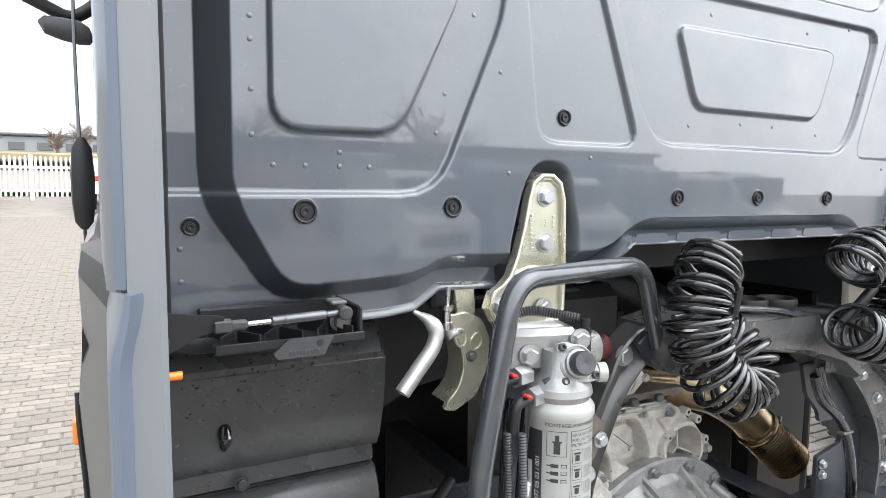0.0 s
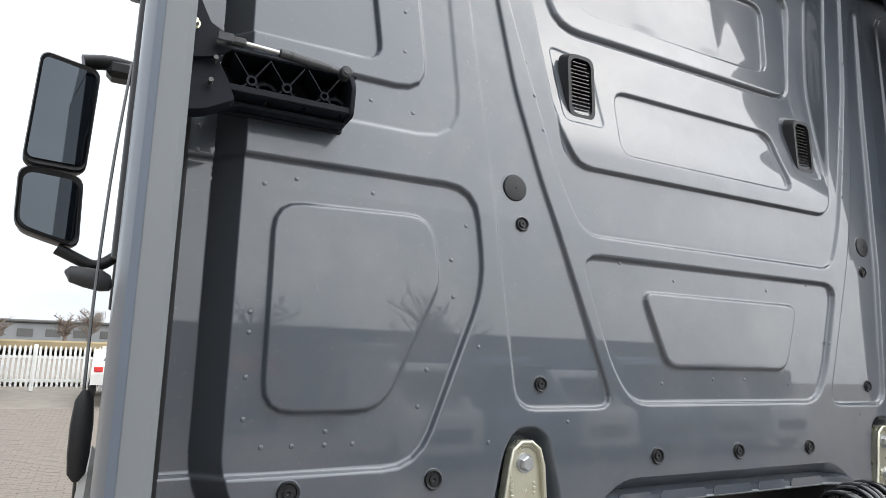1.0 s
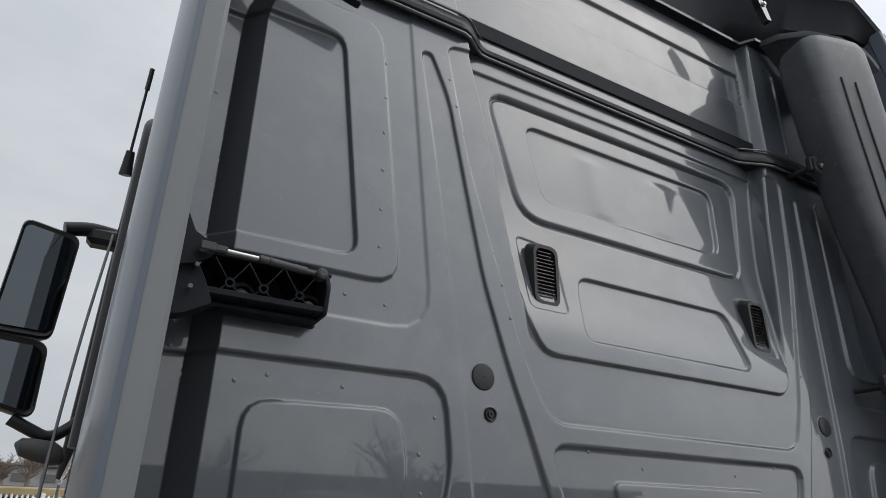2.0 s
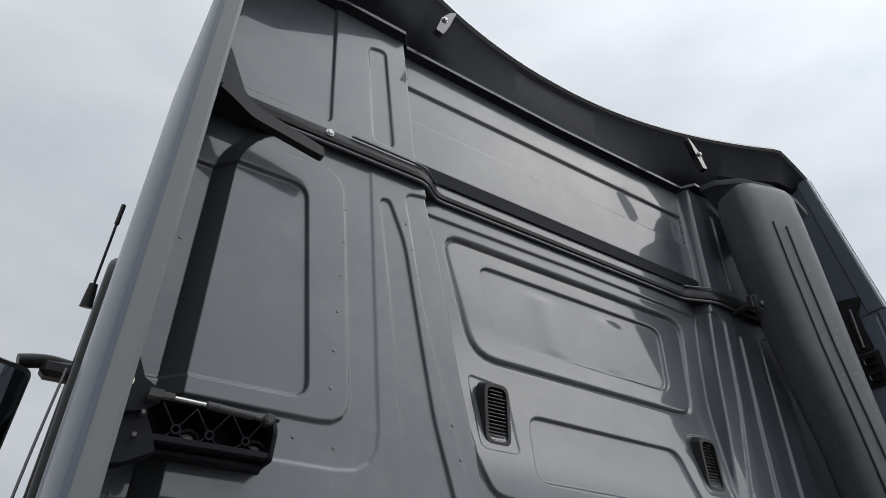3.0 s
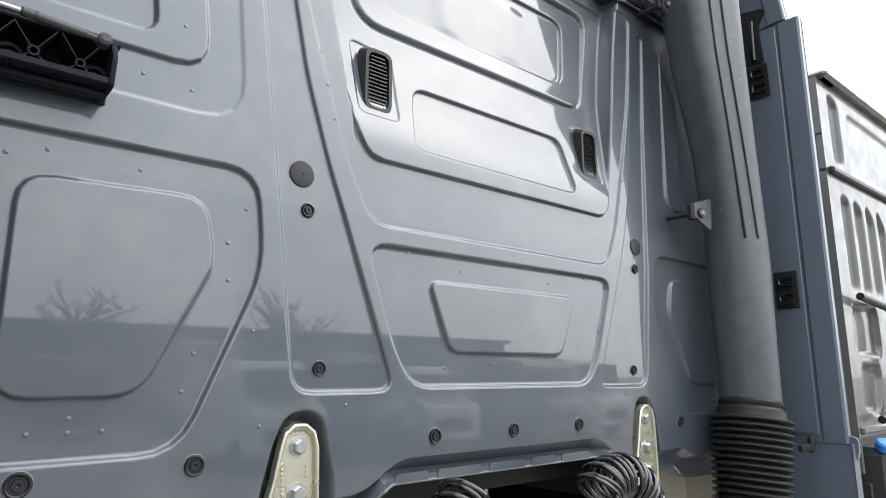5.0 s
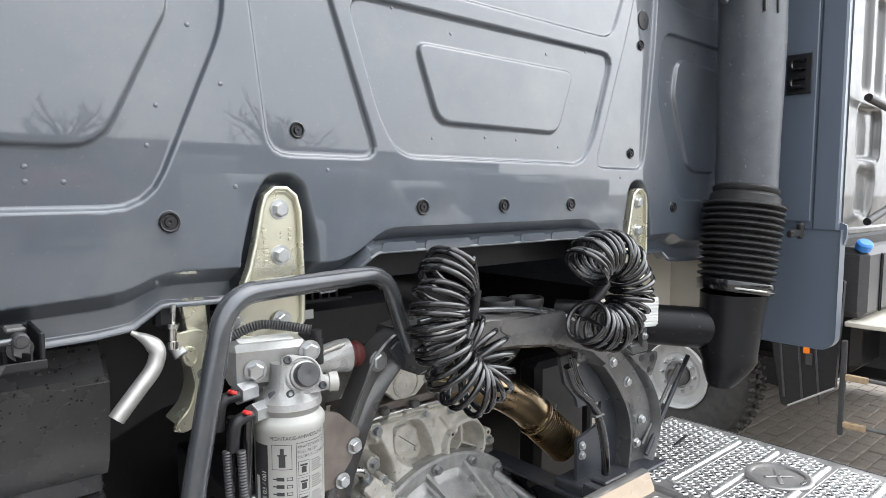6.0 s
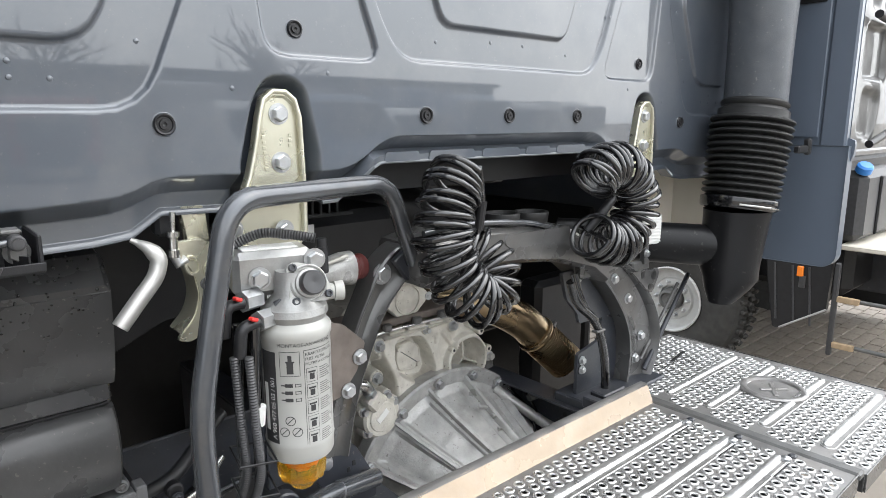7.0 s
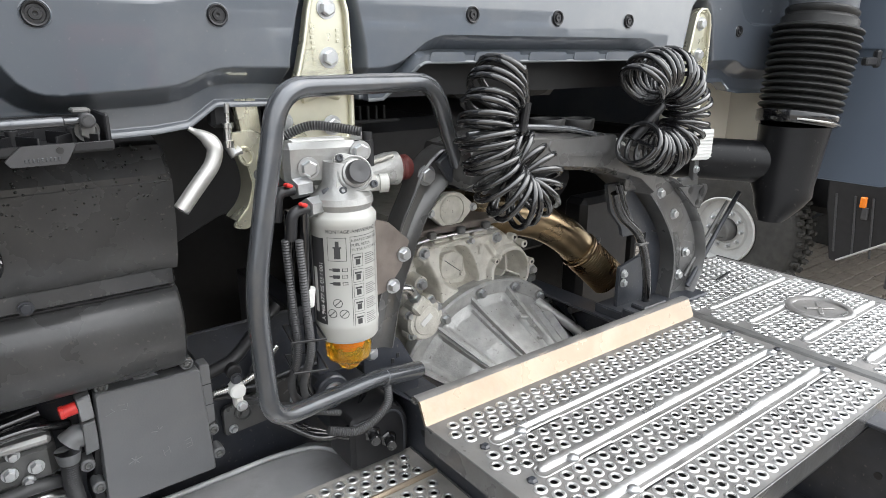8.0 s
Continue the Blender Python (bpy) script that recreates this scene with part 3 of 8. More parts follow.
def cab_wall_mesh():
    u = np.linspace(0, 1, 1240)
    xs = -1.137 + 2.274 * (0.88 * u + 0.12 * u * u)
    zs = np.linspace(1.70, 3.235, 680)
    gx, gz = np.meshgrid(xs, zs)
    low = bottom_edge(gx)
    gz = np.where(gz < 1.95, low + (gz - 1.70) / 0.25 * (1.95 - low), gz)
    # draw grid points onto the outline of the main face, so that it runs clean
    lines = [(MAIN, 0.0), (MAIN, None)]
    for poly, off in lines:
        ax = np.abs(gx)
        dist = polygon_distance(ax, gz, poly) - (seam_width(ax, gz) if off is None else off)
        ex = (polygon_distance(ax + 5e-4, gz, poly) - polygon_distance(ax - 5e-4, gz, poly)) / 1e-3
        ez = (polygon_distance(ax, gz + 5e-4, poly) - polygon_distance(ax, gz - 5e-4, poly)) / 1e-3
        near = np.abs(dist) < 0.0010
        near[0, :], near[-1, :], near[:, 0], near[:, -1] = False, False, False, False
        gx = np.where(near, gx - dist * ex * np.sign(gx), gx)
        gz = np.where(near, gz - dist * ez, gz)
    # gather grid lines along the pressed outlines, so that their edges are crisp
    inside = np.zeros(gx.shape, bool)
    inside[1:-1, 1:-1] = True
    for poly, r in [(p[0], p[1]) for p in PANELS[:-1]] + [(RING, 0.065), (RECESS, 0.02)]:
        draw_to_outline(gx, gz, rounded(poly, r, 4), inside)
    gy = wall_depth(gx, gz)
    b = Build()
    n, m = len(xs), len(zs)
    verts = np.stack([gx, gy, gz], -1).reshape(-1, 3)
    # a folded lip along the bottom edge
    lip1 = np.stack([xs, gy[0] - 0.010, gz[0] - 0.003], -1)
    lip2 = np.stack([xs, gy[0] - 0.009, gz[0] - 0.011], -1)
    lip3 = np.stack([xs, gy[0] + 0.03, gz[0] - 0.006], -1)
    b.v = [tuple(p) for p in verts.tolist()] + [tuple(p) for p in np.concatenate([lip1, lip2, lip3]).tolist()]
    b.f = [(j * n + i, j * n + i + 1, (j + 1) * n + i + 1, (j + 1) * n + i) for j in range(m - 1) for i in range(n - 1)]
    k = n * m
    for i in range(n - 1):
        b.f.append((k + i, k + i + 1, i + 1, i))
        b.f.append((k + n + i, k + n + i + 1, k + i + 1, k + i))
        b.f.append((k + 2 * n + i, k + 2 * n + i + 1, k + n + i + 1, k + n + i))
    return b


def face_y(x, z):
    return float(wall_depth(np.array([float(x)]), np.array([float(z)]))[0])


cab = thing("truck_cab", (0, 0.8, 0.0), "dark grey painted truck cab with pressed panels and a high roof", "truck cab")
wall_ob = part("rear_wall", cab_wall_mesh(), PAINT, cab, "glossy dark grey pressed steel", sharp=85)
# the slanted step gets its shade from a darker paint colour
wall_ob.data.materials.append(STEPSHADE)
centre = np.empty(len(wall_ob.data.polygons) * 3)
wall_ob.data.polygons.foreach_get("center", centre)
centre = centre.reshape(-1, 3)
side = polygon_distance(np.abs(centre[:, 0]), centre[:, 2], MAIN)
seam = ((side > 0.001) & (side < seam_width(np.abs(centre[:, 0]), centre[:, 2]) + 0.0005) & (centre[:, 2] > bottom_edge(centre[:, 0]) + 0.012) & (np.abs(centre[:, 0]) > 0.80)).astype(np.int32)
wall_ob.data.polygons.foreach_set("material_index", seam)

# shell of the cab: sides, floor and front, which close it
b = Build()
for s in (-1, 1):
    b.prism([(0.16, 0.92 if s < 0 else 1.46), (2.05, 0.92 if s < 0 else 1.46), (2.05, 2.3), (1.75, 3.1), (1.2, 3.85), (0.10, 3.85), (0.10, 1.60), (0.16, 1.60)], (s * 1.165, 0, 0), (0, 1, 0), (0, 0, 1), 0.02 * s)
b.box((0, 1.95, 2.3), (2.3, 0.06, 2.7), 0.02)
b.box((0, 1.15, 1.86), (2.2, 1.6, 0.05), 0.01)
part("cab_shell", b, PAINT, cab)
b = Build().box((0, 0.19, 2.45), (2.24, 0.02, 1.5))
part("inner_panel", b, BLACK, cab)

# door of the driver's side: outer skin, glass, seal line and grip
door = part("door", Build().prism([(0.25, 1.0), (1.5, 1.0), (1.52, 2.2), (0.25, 2.2)], (-1.187, 0, 0), (0, 1, 0), (0, 0, 1), -0.02, 0.004), PAINT, cab)
part("door_glass", Build().prism([(0.35, 2.24), (1.45, 2.24), (1.25, 2.86), (0.35, 2.86)], (-1.187, 0, 0), (0, 1, 0), (0, 0, 1), -0.012), DARKGLASS, door)
part("window_frame", Build().tube([(-1.2, 0.3, 2.21), (-1.2, 0.3, 2.9), (-1.195, 1.28, 2.9), (-1.2, 1.5, 2.22)], 0.022, 8, 0.08), BLACK, door)
part("edge_seal", Build().tube(smooth_path([(-1.243, 0.66, 1.74), (-1.247, 0.66, 1.95), (-1.249, 0.68, 2.2), (-1.243, 0.72, 2.5), (-1.228, 0.78, 2.8)]), 0.0035, 6), BLACKGLOSS, door)
part("door_grip", Build().loft([Build().ring((-1.243, 0.625, z), Z, r, 12, squash=0.55) for z, r in ((1.785, 0.006), (1.80, 0.017), (1.84, 0.021), (1.90, 0.022), (1.95, 0.018), (1.972, 0.006))]), BLACK, door)

# rubber plugs in the wall
def plug(x, z, r, dark=BLACK):
    y = face_y(x, z)
    if r > 0.024:
        g = Build().lathe((x, y + 0.004, z), -Y, [(0, r), (0.006, r), (0.0075, r * 0.95), (0.008, r * 0.85), (0.0082, r * 0.09), (0.0070, r * 0.08), (0.0068, 0.0004)], 32)
    else:
        g = Build().lathe((x, y + 0.004, z), -Y, [(0, r), (0.007, r), (0.009, r * 0.92), (0.008, r * 0.78), (0.0055, r * 0.72), (0.0055, r * 0.5),
                                           (0.0085, r * 0.46), (0.0085, r * 0.2), (0.007, r * 0.17), (0.006, 0.0005)], 24)
    plug_ob = part("rubber_plug", g, dark, cab, "black rubber plug")
    part("pressed_ring", Build().lathe((x, y + 0.003, z), -Y, [(0, r * 1.22), (0.0032, r * 1.15), (0.0036, r * 1.08), (0.003, r * 1.02), (0, r * 1.01)], 28, False), PAINT, plug_ob)


for s in (-1, 1):
    plug(s * 0.505, 1.997, 0.0135)
    plug(s * 0.541, 2.292, 0.0135)
    plug(s * 0.555, 2.361, 0.0255)
    plug(s * 0.725, 1.846, 0.0155)
    plug(s * 0.959, 1.841, 0.0165)
    plug(s * 1.104, 1.820, 0.0115)
for x in (-0.234, 0.0, 0.238):
    plug(x, 1.861, 0.0155)

# small weld dimples in rows
dome = Build().lathe((0, 0, 0), -Y, [(0, 0.0040), (0.0009, 0.0034), (0.0014, 0.0018), (0.0016, 0.0003)], 8)
dots = [(1.028, z) for z in (2.10, 2.07, 2.005, 1.945)] + [(x, 1.905) for x in (1.0, 0.955, 0.905, 0.86)] + \
       [(0.905, 1.925), (0.69, 2.21), (0.685, 2.145), (0.735, 2.02), (0.75, 1.96), (0.64, 2.06), (0.66, 2.275), (1.02, 2.30), (0.97, 2.315), (0.84, 2.31)] + \
       [(0.79, z) for z in (3.03, 2.93, 2.84, 2.75, 2.66, 2.58)] + [(0.77, 2.468), (0.85, 2.475), (0.95, 2.475)] + \
       [(0.628 - 0.25 * (3.05 - z), z) for z in (3.05, 2.98, 2.91, 2.84, 2.77, 2.70, 2.63, 2.56, 2.49)] + \
       [(0.36, 2.10), (0.30, 2.24), (0.15, 2.215), (0.05, 2.01), (0.20, 2.0), (0.45, 1.93), (0.62, 1.90)] + \
       [(1.118, z) for z in (2.39, 2.35, 2.85, 1.79, 1.745)]
dome_mesh = None
for x, z in dots:
    for s in (-1, 1):
        if dome_mesh is None:
            ob = part("weld_dimple", dome, PAINT, cab)
            dome_mesh = ob.data
            for v in dome_mesh.vertices:
                v.co += Vector((0, 0.8, 0))
        else:
            ob = new("weld_dimple", dome_mesh)
            ob.parent = cab
        ob.location = (s * x, face_y(s * x, z) - 0.8, z)

# louvred vents
for s in (-1, 1):
    cx, cz = s * 0.372, 2.616
    cy = face_y(cx, cz) - 0.002
    frame_poly = rounded([(-0.036, -0.074), (0.036, -0.074), (0.036, 0.074), (-0.036, 0.074)], 0.024)
    hole = rounded([(-0.027, -0.063), (0.027, -0.063), (0.027, 0.063), (-0.027, 0.063)], 0.018)
    b = Build()
    rings = [[(cx + p[0] * k, cy - d, cz + p[1] * k) for p in frame_poly] for k, d in ((1.12, -0.010), (1.06, 0.002), (1.0, 0.012), (0.97, 0.016))]
    rings += [[(cx + p[0], cy - d, cz + p[1]) for p in hole] for d in (0.016, 0.002)]
    b.loft(rings)
    vent = part("air_vent", b, BLACK, cab, "black plastic louvred vent")
    for k in range(14):
        z = cz - 0.057 + k * 0.0088
        wv = 0.0255 if 1 < k < 12 else 0.019
        part("slat", Build().box((cx, cy - 0.008, z), (2 * wv, 0.011, 0.0026), 0.0006, pose(0, 0, 0, 32)), BLACKGLOSS, vent)

# rain gutter between the wall and the roof shell
def gutter_line(x):
    """Depth and height of the gutter along x."""
    a = abs(x)
    k = float(ease(np.array((a - 0.49) / 0.11)))
    return 0.090 * (1 - k) + 0.022 * k, 3.243 * (1 - k) + 3.221 * k


b = Build()
rings = []
for x in np.linspace(-1.15, 1.15, 116):
    y, z = gutter_line(x)
    prof = [(0.05, -0.022), (-0.006, -0.022), (-0.013, -0.018), (-0.015, -0.008), (-0.010, 0.002), (-0.007, 0.012), (-0.004, 0.022), (0.004, 0.027), (0.05, 0.029)]
    rings.append([(x, y + p, z + q) for p, q in prof])
b.loft(rings)
part("rain_gutter", b, BLACK, cab, "black plastic gutter strip")
# black band above the gutter along the middle panel, with a thin painted bead between
b = Build()
b.loft([[(x, 0.100, 3.262), (x, 0.070, 3.266), (x, 0.066, 3.306), (x, 0.070, 3.312), (x, 0.100, 3.316)] for x in np.linspace(-0.588, 0.588, 40)])
part("gutter_trim", b, DULLBLACK, cab)
part("painted_bead", Build().tube([(x, gutter_line(x)[0] - 0.009, gutter_line(x)[1] + 0.026) for x in np.linspace(-0.80, 0.80, 90)], 0.0032, 8), PAINT, cab)
part("lower_bead", Build().tube([(x, gutter_line(x)[0] - 0.006, gutter_line(x)[1] - 0.026) for x in np.linspace(-1.0, 1.0, 90)], 0.0045, 8), PAINT, cab)
for s in (-1, 1):
    part("gutter_screw", Build().bolt((s * 0.862, 0.006, 3.221), -Y, 0.007, 0.005), BOLT, cab)

# roof shell above the gutter: ribbed middle panel and side panels
def roof_depth(wx, wz):
    ax = np.abs(wx)
    edge = 0.600 + 0.10 * (wz - 3.3)
    y = lean(wz) - 0.002 + 0.044 * (1 - ease((ax - edge + 0.010) / 0.020))
    y = y + 0.010 * (ax < edge - 0.012) * (ease((wz - 3.478) / 0.012) - ease((wz - 3.612) / 0.012))
    y = y + 0.008 * pressed(ax, wz, [(0.672, 3.287), (0.733, 3.293), (0.767, 3.655), (0.712, 3.668)], 0.020, 0.008)
    y = y + 0.008 * pressed(ax, wz, [(0.853, 3.285), (1.3, 3.285), (1.3, 3.9), (0.885, 3.9)], 0.02, 0.008)
    return y


xs = np.linspace(-1.16, 1.16, 921)
zs = np.linspace(3.235, 3.96, 260)
gx, gz = np.meshgrid(xs, zs)
gy = roof_depth(gx, gz)
b = Build()
b.v = [tuple(p) for p in np.stack([gx, gy, gz], -1).reshape(-1, 3).tolist()]
n = len(xs)
b.f = [(j * n + i, j * n + i + 1, (j + 1) * n + i + 1, (j + 1) * n + i) for j in range(len(zs) - 1) for i in range(n - 1)]
part("roof_shell", b, PAINT, cab, sharp=60)

# curved roof edge, overhanging; the underside's shade is put into its near-black colour
def lip_y(x):
    return 0.055 - 0.24 * x * x


b, c, e = Build(), Build(), Build()
ra, rb, rc = [], [], []
for x in np.linspace(-1.152, 1.152, 81):
    y = lip_y(x)
    zt = 3.955 + 0.015 * (1 - abs(x) / 1.2) - 0.115 * (max(0.0, abs(x) - 1.0) / 0.152) ** 1.3
    y += 0.07 * (max(0.0, abs(x) - 1.0) / 0.152)
    low = 3.735 + 0.02 * abs(x)
    back = roof_depth(np.array([x]), np.array([3.75]))[0]
    ra.append([(x, back + 0.004, low), (x, back - 0.020, low + 0.008), (x, min(back - 0.030, y + 0.05), low + 0.06), (x, y + 0.018, zt - 0.030), (x, y + 0.004, zt - 0.010), (x, y + 0.05, zt), (x, back + 0.05, zt)])
    rb.append([(x, y + 0.006, zt - 0.013), (x, y - 0.004, zt - 0.006), (x, y, zt + 0.006), (x, y + 0.06, zt + 0.03), (x, y + 0.5, zt + 0.05), (x, y + 0.5, zt + 0.02), (x, y + 0.05, zt - 0.002)])
    rc.append([(x, back - 0.022, low + 0.012), (x, back - 0.030, low + 0.006), (x, back - 0.032, low + 0.016), (x, back - 0.024, low + 0.020)])
part("roof_edge_underside", b.loft(ra), DULLBLACK, cab, "underside of the roof edge, coloured near black for its shade")
part("roof_top", c.loft(rb), PAINT, cab)
part("seam_strip", e.loft(rc), PAINT, cab)
for s in (-1, 1):
    b = Build().prism(rounded([(-0.050, 0.070), (-0.024, 0.050), (0.006, 0.006), (0.026, -0.064), (0.000, -0.070), (-0.022, -0.018)], 0.006), (s * 0.578, -0.062, 3.795), (s, 0, 0), (0, 0, 1), 0.022, 0.003)
    hook = part("roof_bracket", b, BLACKGLOSS, cab)
    part("bracket_bolt", Build().bolt((s * 0.574, -0.084 if s > 0 else -0.062, 3.795), -Y, 0.007, 0.006), BOLT, hook)

# side flaps behind the cab's corners
for s in (-1, 1):
    flap = thing("side_flap", (s * 1.19, -0.12, 1.8), "grey painted plastic side flap hinged behind the cab corner", "flap", "side flaps")

    def strip(prof, z0, z1, g):
        g.loft([[(s * px, py, z) for px, py in prof] for z in (z0, z1)])

    b = Build()
    inner = [(1.1923, -0.290), (1.1923, -0.3025), (1.168, -0.303), (1.162, -0.297), (1.162, -0.235), (1.168, -0.228), (1.168, -0.02), (1.178, 0.10), (1.192, 0.10)]
    strip(inner, 0.75 if s < 0 else 1.775, 3.218, b)
    part("panel", b, FLAP if s < 0 else FLAPBLUE, flap)
    b = Build()
    b.loft([[(s * (px - o), py * k + 0.0, z) for px, py in inner] for z, k, o in ((3.226, 0.86, 0.0), (3.84, 0.66, 0.05))])
    part("upper_panel", b, FLAP if s < 0 else FLAPBLUE, flap)
    b = Build()
    b.loft([[(s * px, py * k if py < 0 else py, z) for px, py in ((1.1925, -0.304), (1.2005, -0.300), (1.207, -0.285), (1.212, 0.1), (1.1925, 0.1))] for z, k in ((1.787, 0.985), (1.790, 1), (3.218, 1))])
    b.loft([[(s * (px - o), py * k if py < 0 else py, z) for px, py in ((1.1925, -0.304), (1.2005, -0.300), (1.207, -0.285), (1.212, 0.1), (1.1925, 0.1))] for z, k, o in ((3.226, 0.86, 0.0), (3.84, 0.66, 0.05))])
    part("outer_skin", b, FLAPBLUE, flap, "blue-grey painted outer skin")
    b = Build()
    strip([(1.1605, -0.225), (1.1575, -0.222), (1.1575, -0.012), (1.1605, -0.008)], 1.80, 3.20, b)
    part("inner_lining", b, FLAPBLUE, flap, "blue-grey inner face")
    # black strip added in the hinge gap; it darkens the wall step's reflection
    b = Build()
    strip([(1.1625, -0.005), (1.138, 0.02), (1.130, 0.05), (1.16, 0.12), (1.185, 0.12)], 1.70, 3.2, b)
    part("hinge_seal", b, RUBBER, flap, "black strip filling the dark hinge gap")
    # lower skirt under the step in the flap
    y_end = -0.27
    b = Build()
    if s < 0:
        # the rear edge swings outwards below the ledge
        edge = [(0.75, 1.209, 1.200, 1.191), (1.700, 1.209, 1.200, 1.191), (1.722, 1.2087, 1.1995, 1.1908), (1.735, 1.2072, 1.198, 1.1895), (1.745, 1.205, 1.196, 1.1875), (1.758, 1.2015, 1.193, 1.184), (1.768, 1.199, 1.191, 1.182), (1.776, 1.1975, 1.190, 1.1805), (1.784, 1.197, 1.1895, 1.180), (1.787, 1.196, 1.1885, 1.181)]
        b.loft([[(s * xo, -0.02, z), (s * xo, -0.312, z), (s * (xo - 0.002), -0.316, z), (s * (xe + 0.001), -0.317, z), (s * xe, -0.3155, z), (s * xs, -0.3035, z), (s * xs, -0.29, z), (s * 1.1925, -0.02, z)] for z, xo, xe, xs in edge])
    else:
        corner = [(-0.314 + 0.045 * (1 - math.cos(t)), 1.395 + 0.045 * (1 - math.sin(t))) for t in np.linspace(0, math.pi / 2, 8)]
        skirt = [(-0.02, 1.7745), (-0.314, 1.7745)] + corner + [(-0.02, 1.395)]
        b.prism(skirt, (1.203, 0, 0), (0, 1, 0), (0, 0, 1), -0.040, 0.005)
    part("lower_panel", b, FLAPBLUE, flap)
    if s < 0:
        continue
    b = Build()
    b.loft([[(s * 1.182, y0, z), (s * (1.196 + o), y0, z), (s * (1.203 + o), y0 + 0.02, z), (s * (1.203 + o), y_end, z), (s * 1.182, y_end, z)]
            for z, y0, o in ((1.797, -0.306, -0.004), (1.790, -0.322, -0.004), (1.775, -0.324, -0.002), (1.75, -0.322, 0.004), (1.728, -0.316, 0.007))])
    part("step", b, FLAPBLUE, flap)

skirt_thing = thing("side_skirt", (-1.23, 0.5, 0.6), "light grey lower side panel of the cab", "panel")
rear = [(-1.239, 1.760), (-1.192, 1.690), (-1.192, 0.5), (-1.245, 0.5), (-1.241, 1.44), (-1.246, 1.58), (-1.237, 1.68)]
along = [(0.060, 0.0, 0.0), (0.066, 0.003, 0.004), (0.20, 0.020, 0.050), (0.24, 0.026, 0.110)]
b = Build().loft([[(x, y, z + ((up if k == 0 else up2) if k < 2 else 0)) for k, (x, z) in enumerate(rear)] for y, up, up2 in along])
part("rear_cover", b, SKIRT, skirt_thing)
part("long_panel", Build().loft([[(-1.212, y, 0.5), (-1.212, y, 1.79), (-1.222, y, 1.80), (-1.238, y, 1.78), (-1.246, y, 1.5), (-1.246, y, 0.5)] for y in (0.241, 1.2)]), SKIRT, skirt_thing)
part("arch_slot", Build().prism([(-1.239, 1.645), (-1.2375, 1.690), (-1.231, 1.668)], (0, 0.0605, 0), (1, 0, 0), (0, 0, 1), 0.003), RUBBER, skirt_thing, "dark slot at the wheel arch")
part("arch_lip", Build().tube([(-1.246, 0.064, 1.605), (-1.246, 0.061, 1.57), (-1.240, 0.060, 1.47), (-1.238, 0.060, 1.30), (-1.238, 0.06, 0.6)], 0.0035, 8, 0.02), RUBBER, skirt_thing, "black rubber wheel arch lip")
single("side_marker", Build().box((-1.2495, 0.11, 1.545), (0.010, 0.06, 0.034), 0.003), ORANGE, "small orange side marker lamp on the lower panel", "lamp")

# clips on the passenger side flap
clip_at = [(1.156, -0.175, 2.262), (1.156, -0.155, 3.02)]
for x, y, z in clip_at:
    clip = part("clip_plate", Build().box((x - 0.003, y, z), (0.006, 0.075, 0.125), 0.002), BLACK, flap, "black plastic clip plate")
    for dz in (-0.028, 0.028):
        part("clip_ring", Build().tube([(x - 0.012, y - 0.022, z + dz - 0.013), (x - 0.016, y + 0.02, z + dz - 0.013), (x - 0.016, y + 0.02, z + dz + 0.013), (x - 0.012, y - 0.022, z + dz + 0.013)], 0.0055, 6, 0.01), BLACKGLOSS, clip)
latch = part("flap_latch", Build().prism(rounded([(-0.05, -0.10), (0.03, -0.10), (0.02, 0.05), (0.05, 0.10), (-0.05, 0.12)], 0.01), (1.150, -0.15, 3.19), (0, -1, 0), (0, 0, 1), -0.014, 0.003), BLACK, flap)
part("latch_rod", Build().tube([(1.142, -0.15, 3.10), (1.138, -0.155, 3.25)], 0.008, 8), BLACKGLOSS, latch)

# hinge arms of the driver's side flap, upper and lower
def gas_strut(arm, x0, x1, x2, x3, y, z, tone):
    """Rod from x0 to x1, cylinder to x2, eye at x3."""
    strut = part("gas_strut", Build().cyl((x1, y, z), (x2, y + 0.012, z), 0.0064, 16, ch=0.002).cyl((x1 + 0.018, y + 0.002, z), (x1 + 0.021, y + 0.002, z), 0.0070, 16), tone, arm)
    part("piston_rod", Build().cyl((x0, y - 0.004, z), (x1 + 0.004, y, z), 0.0034, 12), STEEL, strut)
    part("rod_end", Build().box((x0 - 0.006, y - 0.004, z), (0.026, 0.011, 0.012), 0.003).box((x0 - 0.022, y + 0.004, z), (0.022, 0.004, 0.014), 0.002).box((x0 - 0.022, y - 0.010, z), (0.022, 0.004, 0.014), 0.002), CONDUIT, strut)
    part("rod_neck", Build().cyl((x2, y + 0.012, z), (x3, y + 0.018, z), 0.0045, 12), tone, strut)
    part("rod_eye", Build().cyl((x3, y + 0.006, z), (x3, y + 0.028, z), 0.0095, 18, ch=0.002).cyl((x3, y + 0.004, z), (x3, y + 0.03, z), 0.006, 6), CONDUIT, strut)
    return strut


up = thing("flap_hinge", (-1.0, -0.03, 2.46), "black plastic flap hinge with slim gas strut on the wall", "hinge", "flap hinges")
part("base_plate", Build().box((-1.005, 0.004, 2.438), (0.205, 0.012, 0.078), 0.003), DULLBLACK, up)
part("lower_shelf", Build().box((-1.008, -0.032, 2.410), (0.20, 0.066, 0.005), 0.002), DULLBLACK, up)
part("front_lip", Build().box((-1.010, -0.066, 2.413), (0.205, 0.004, 0.010), 0.001), DULLBLACK, up)
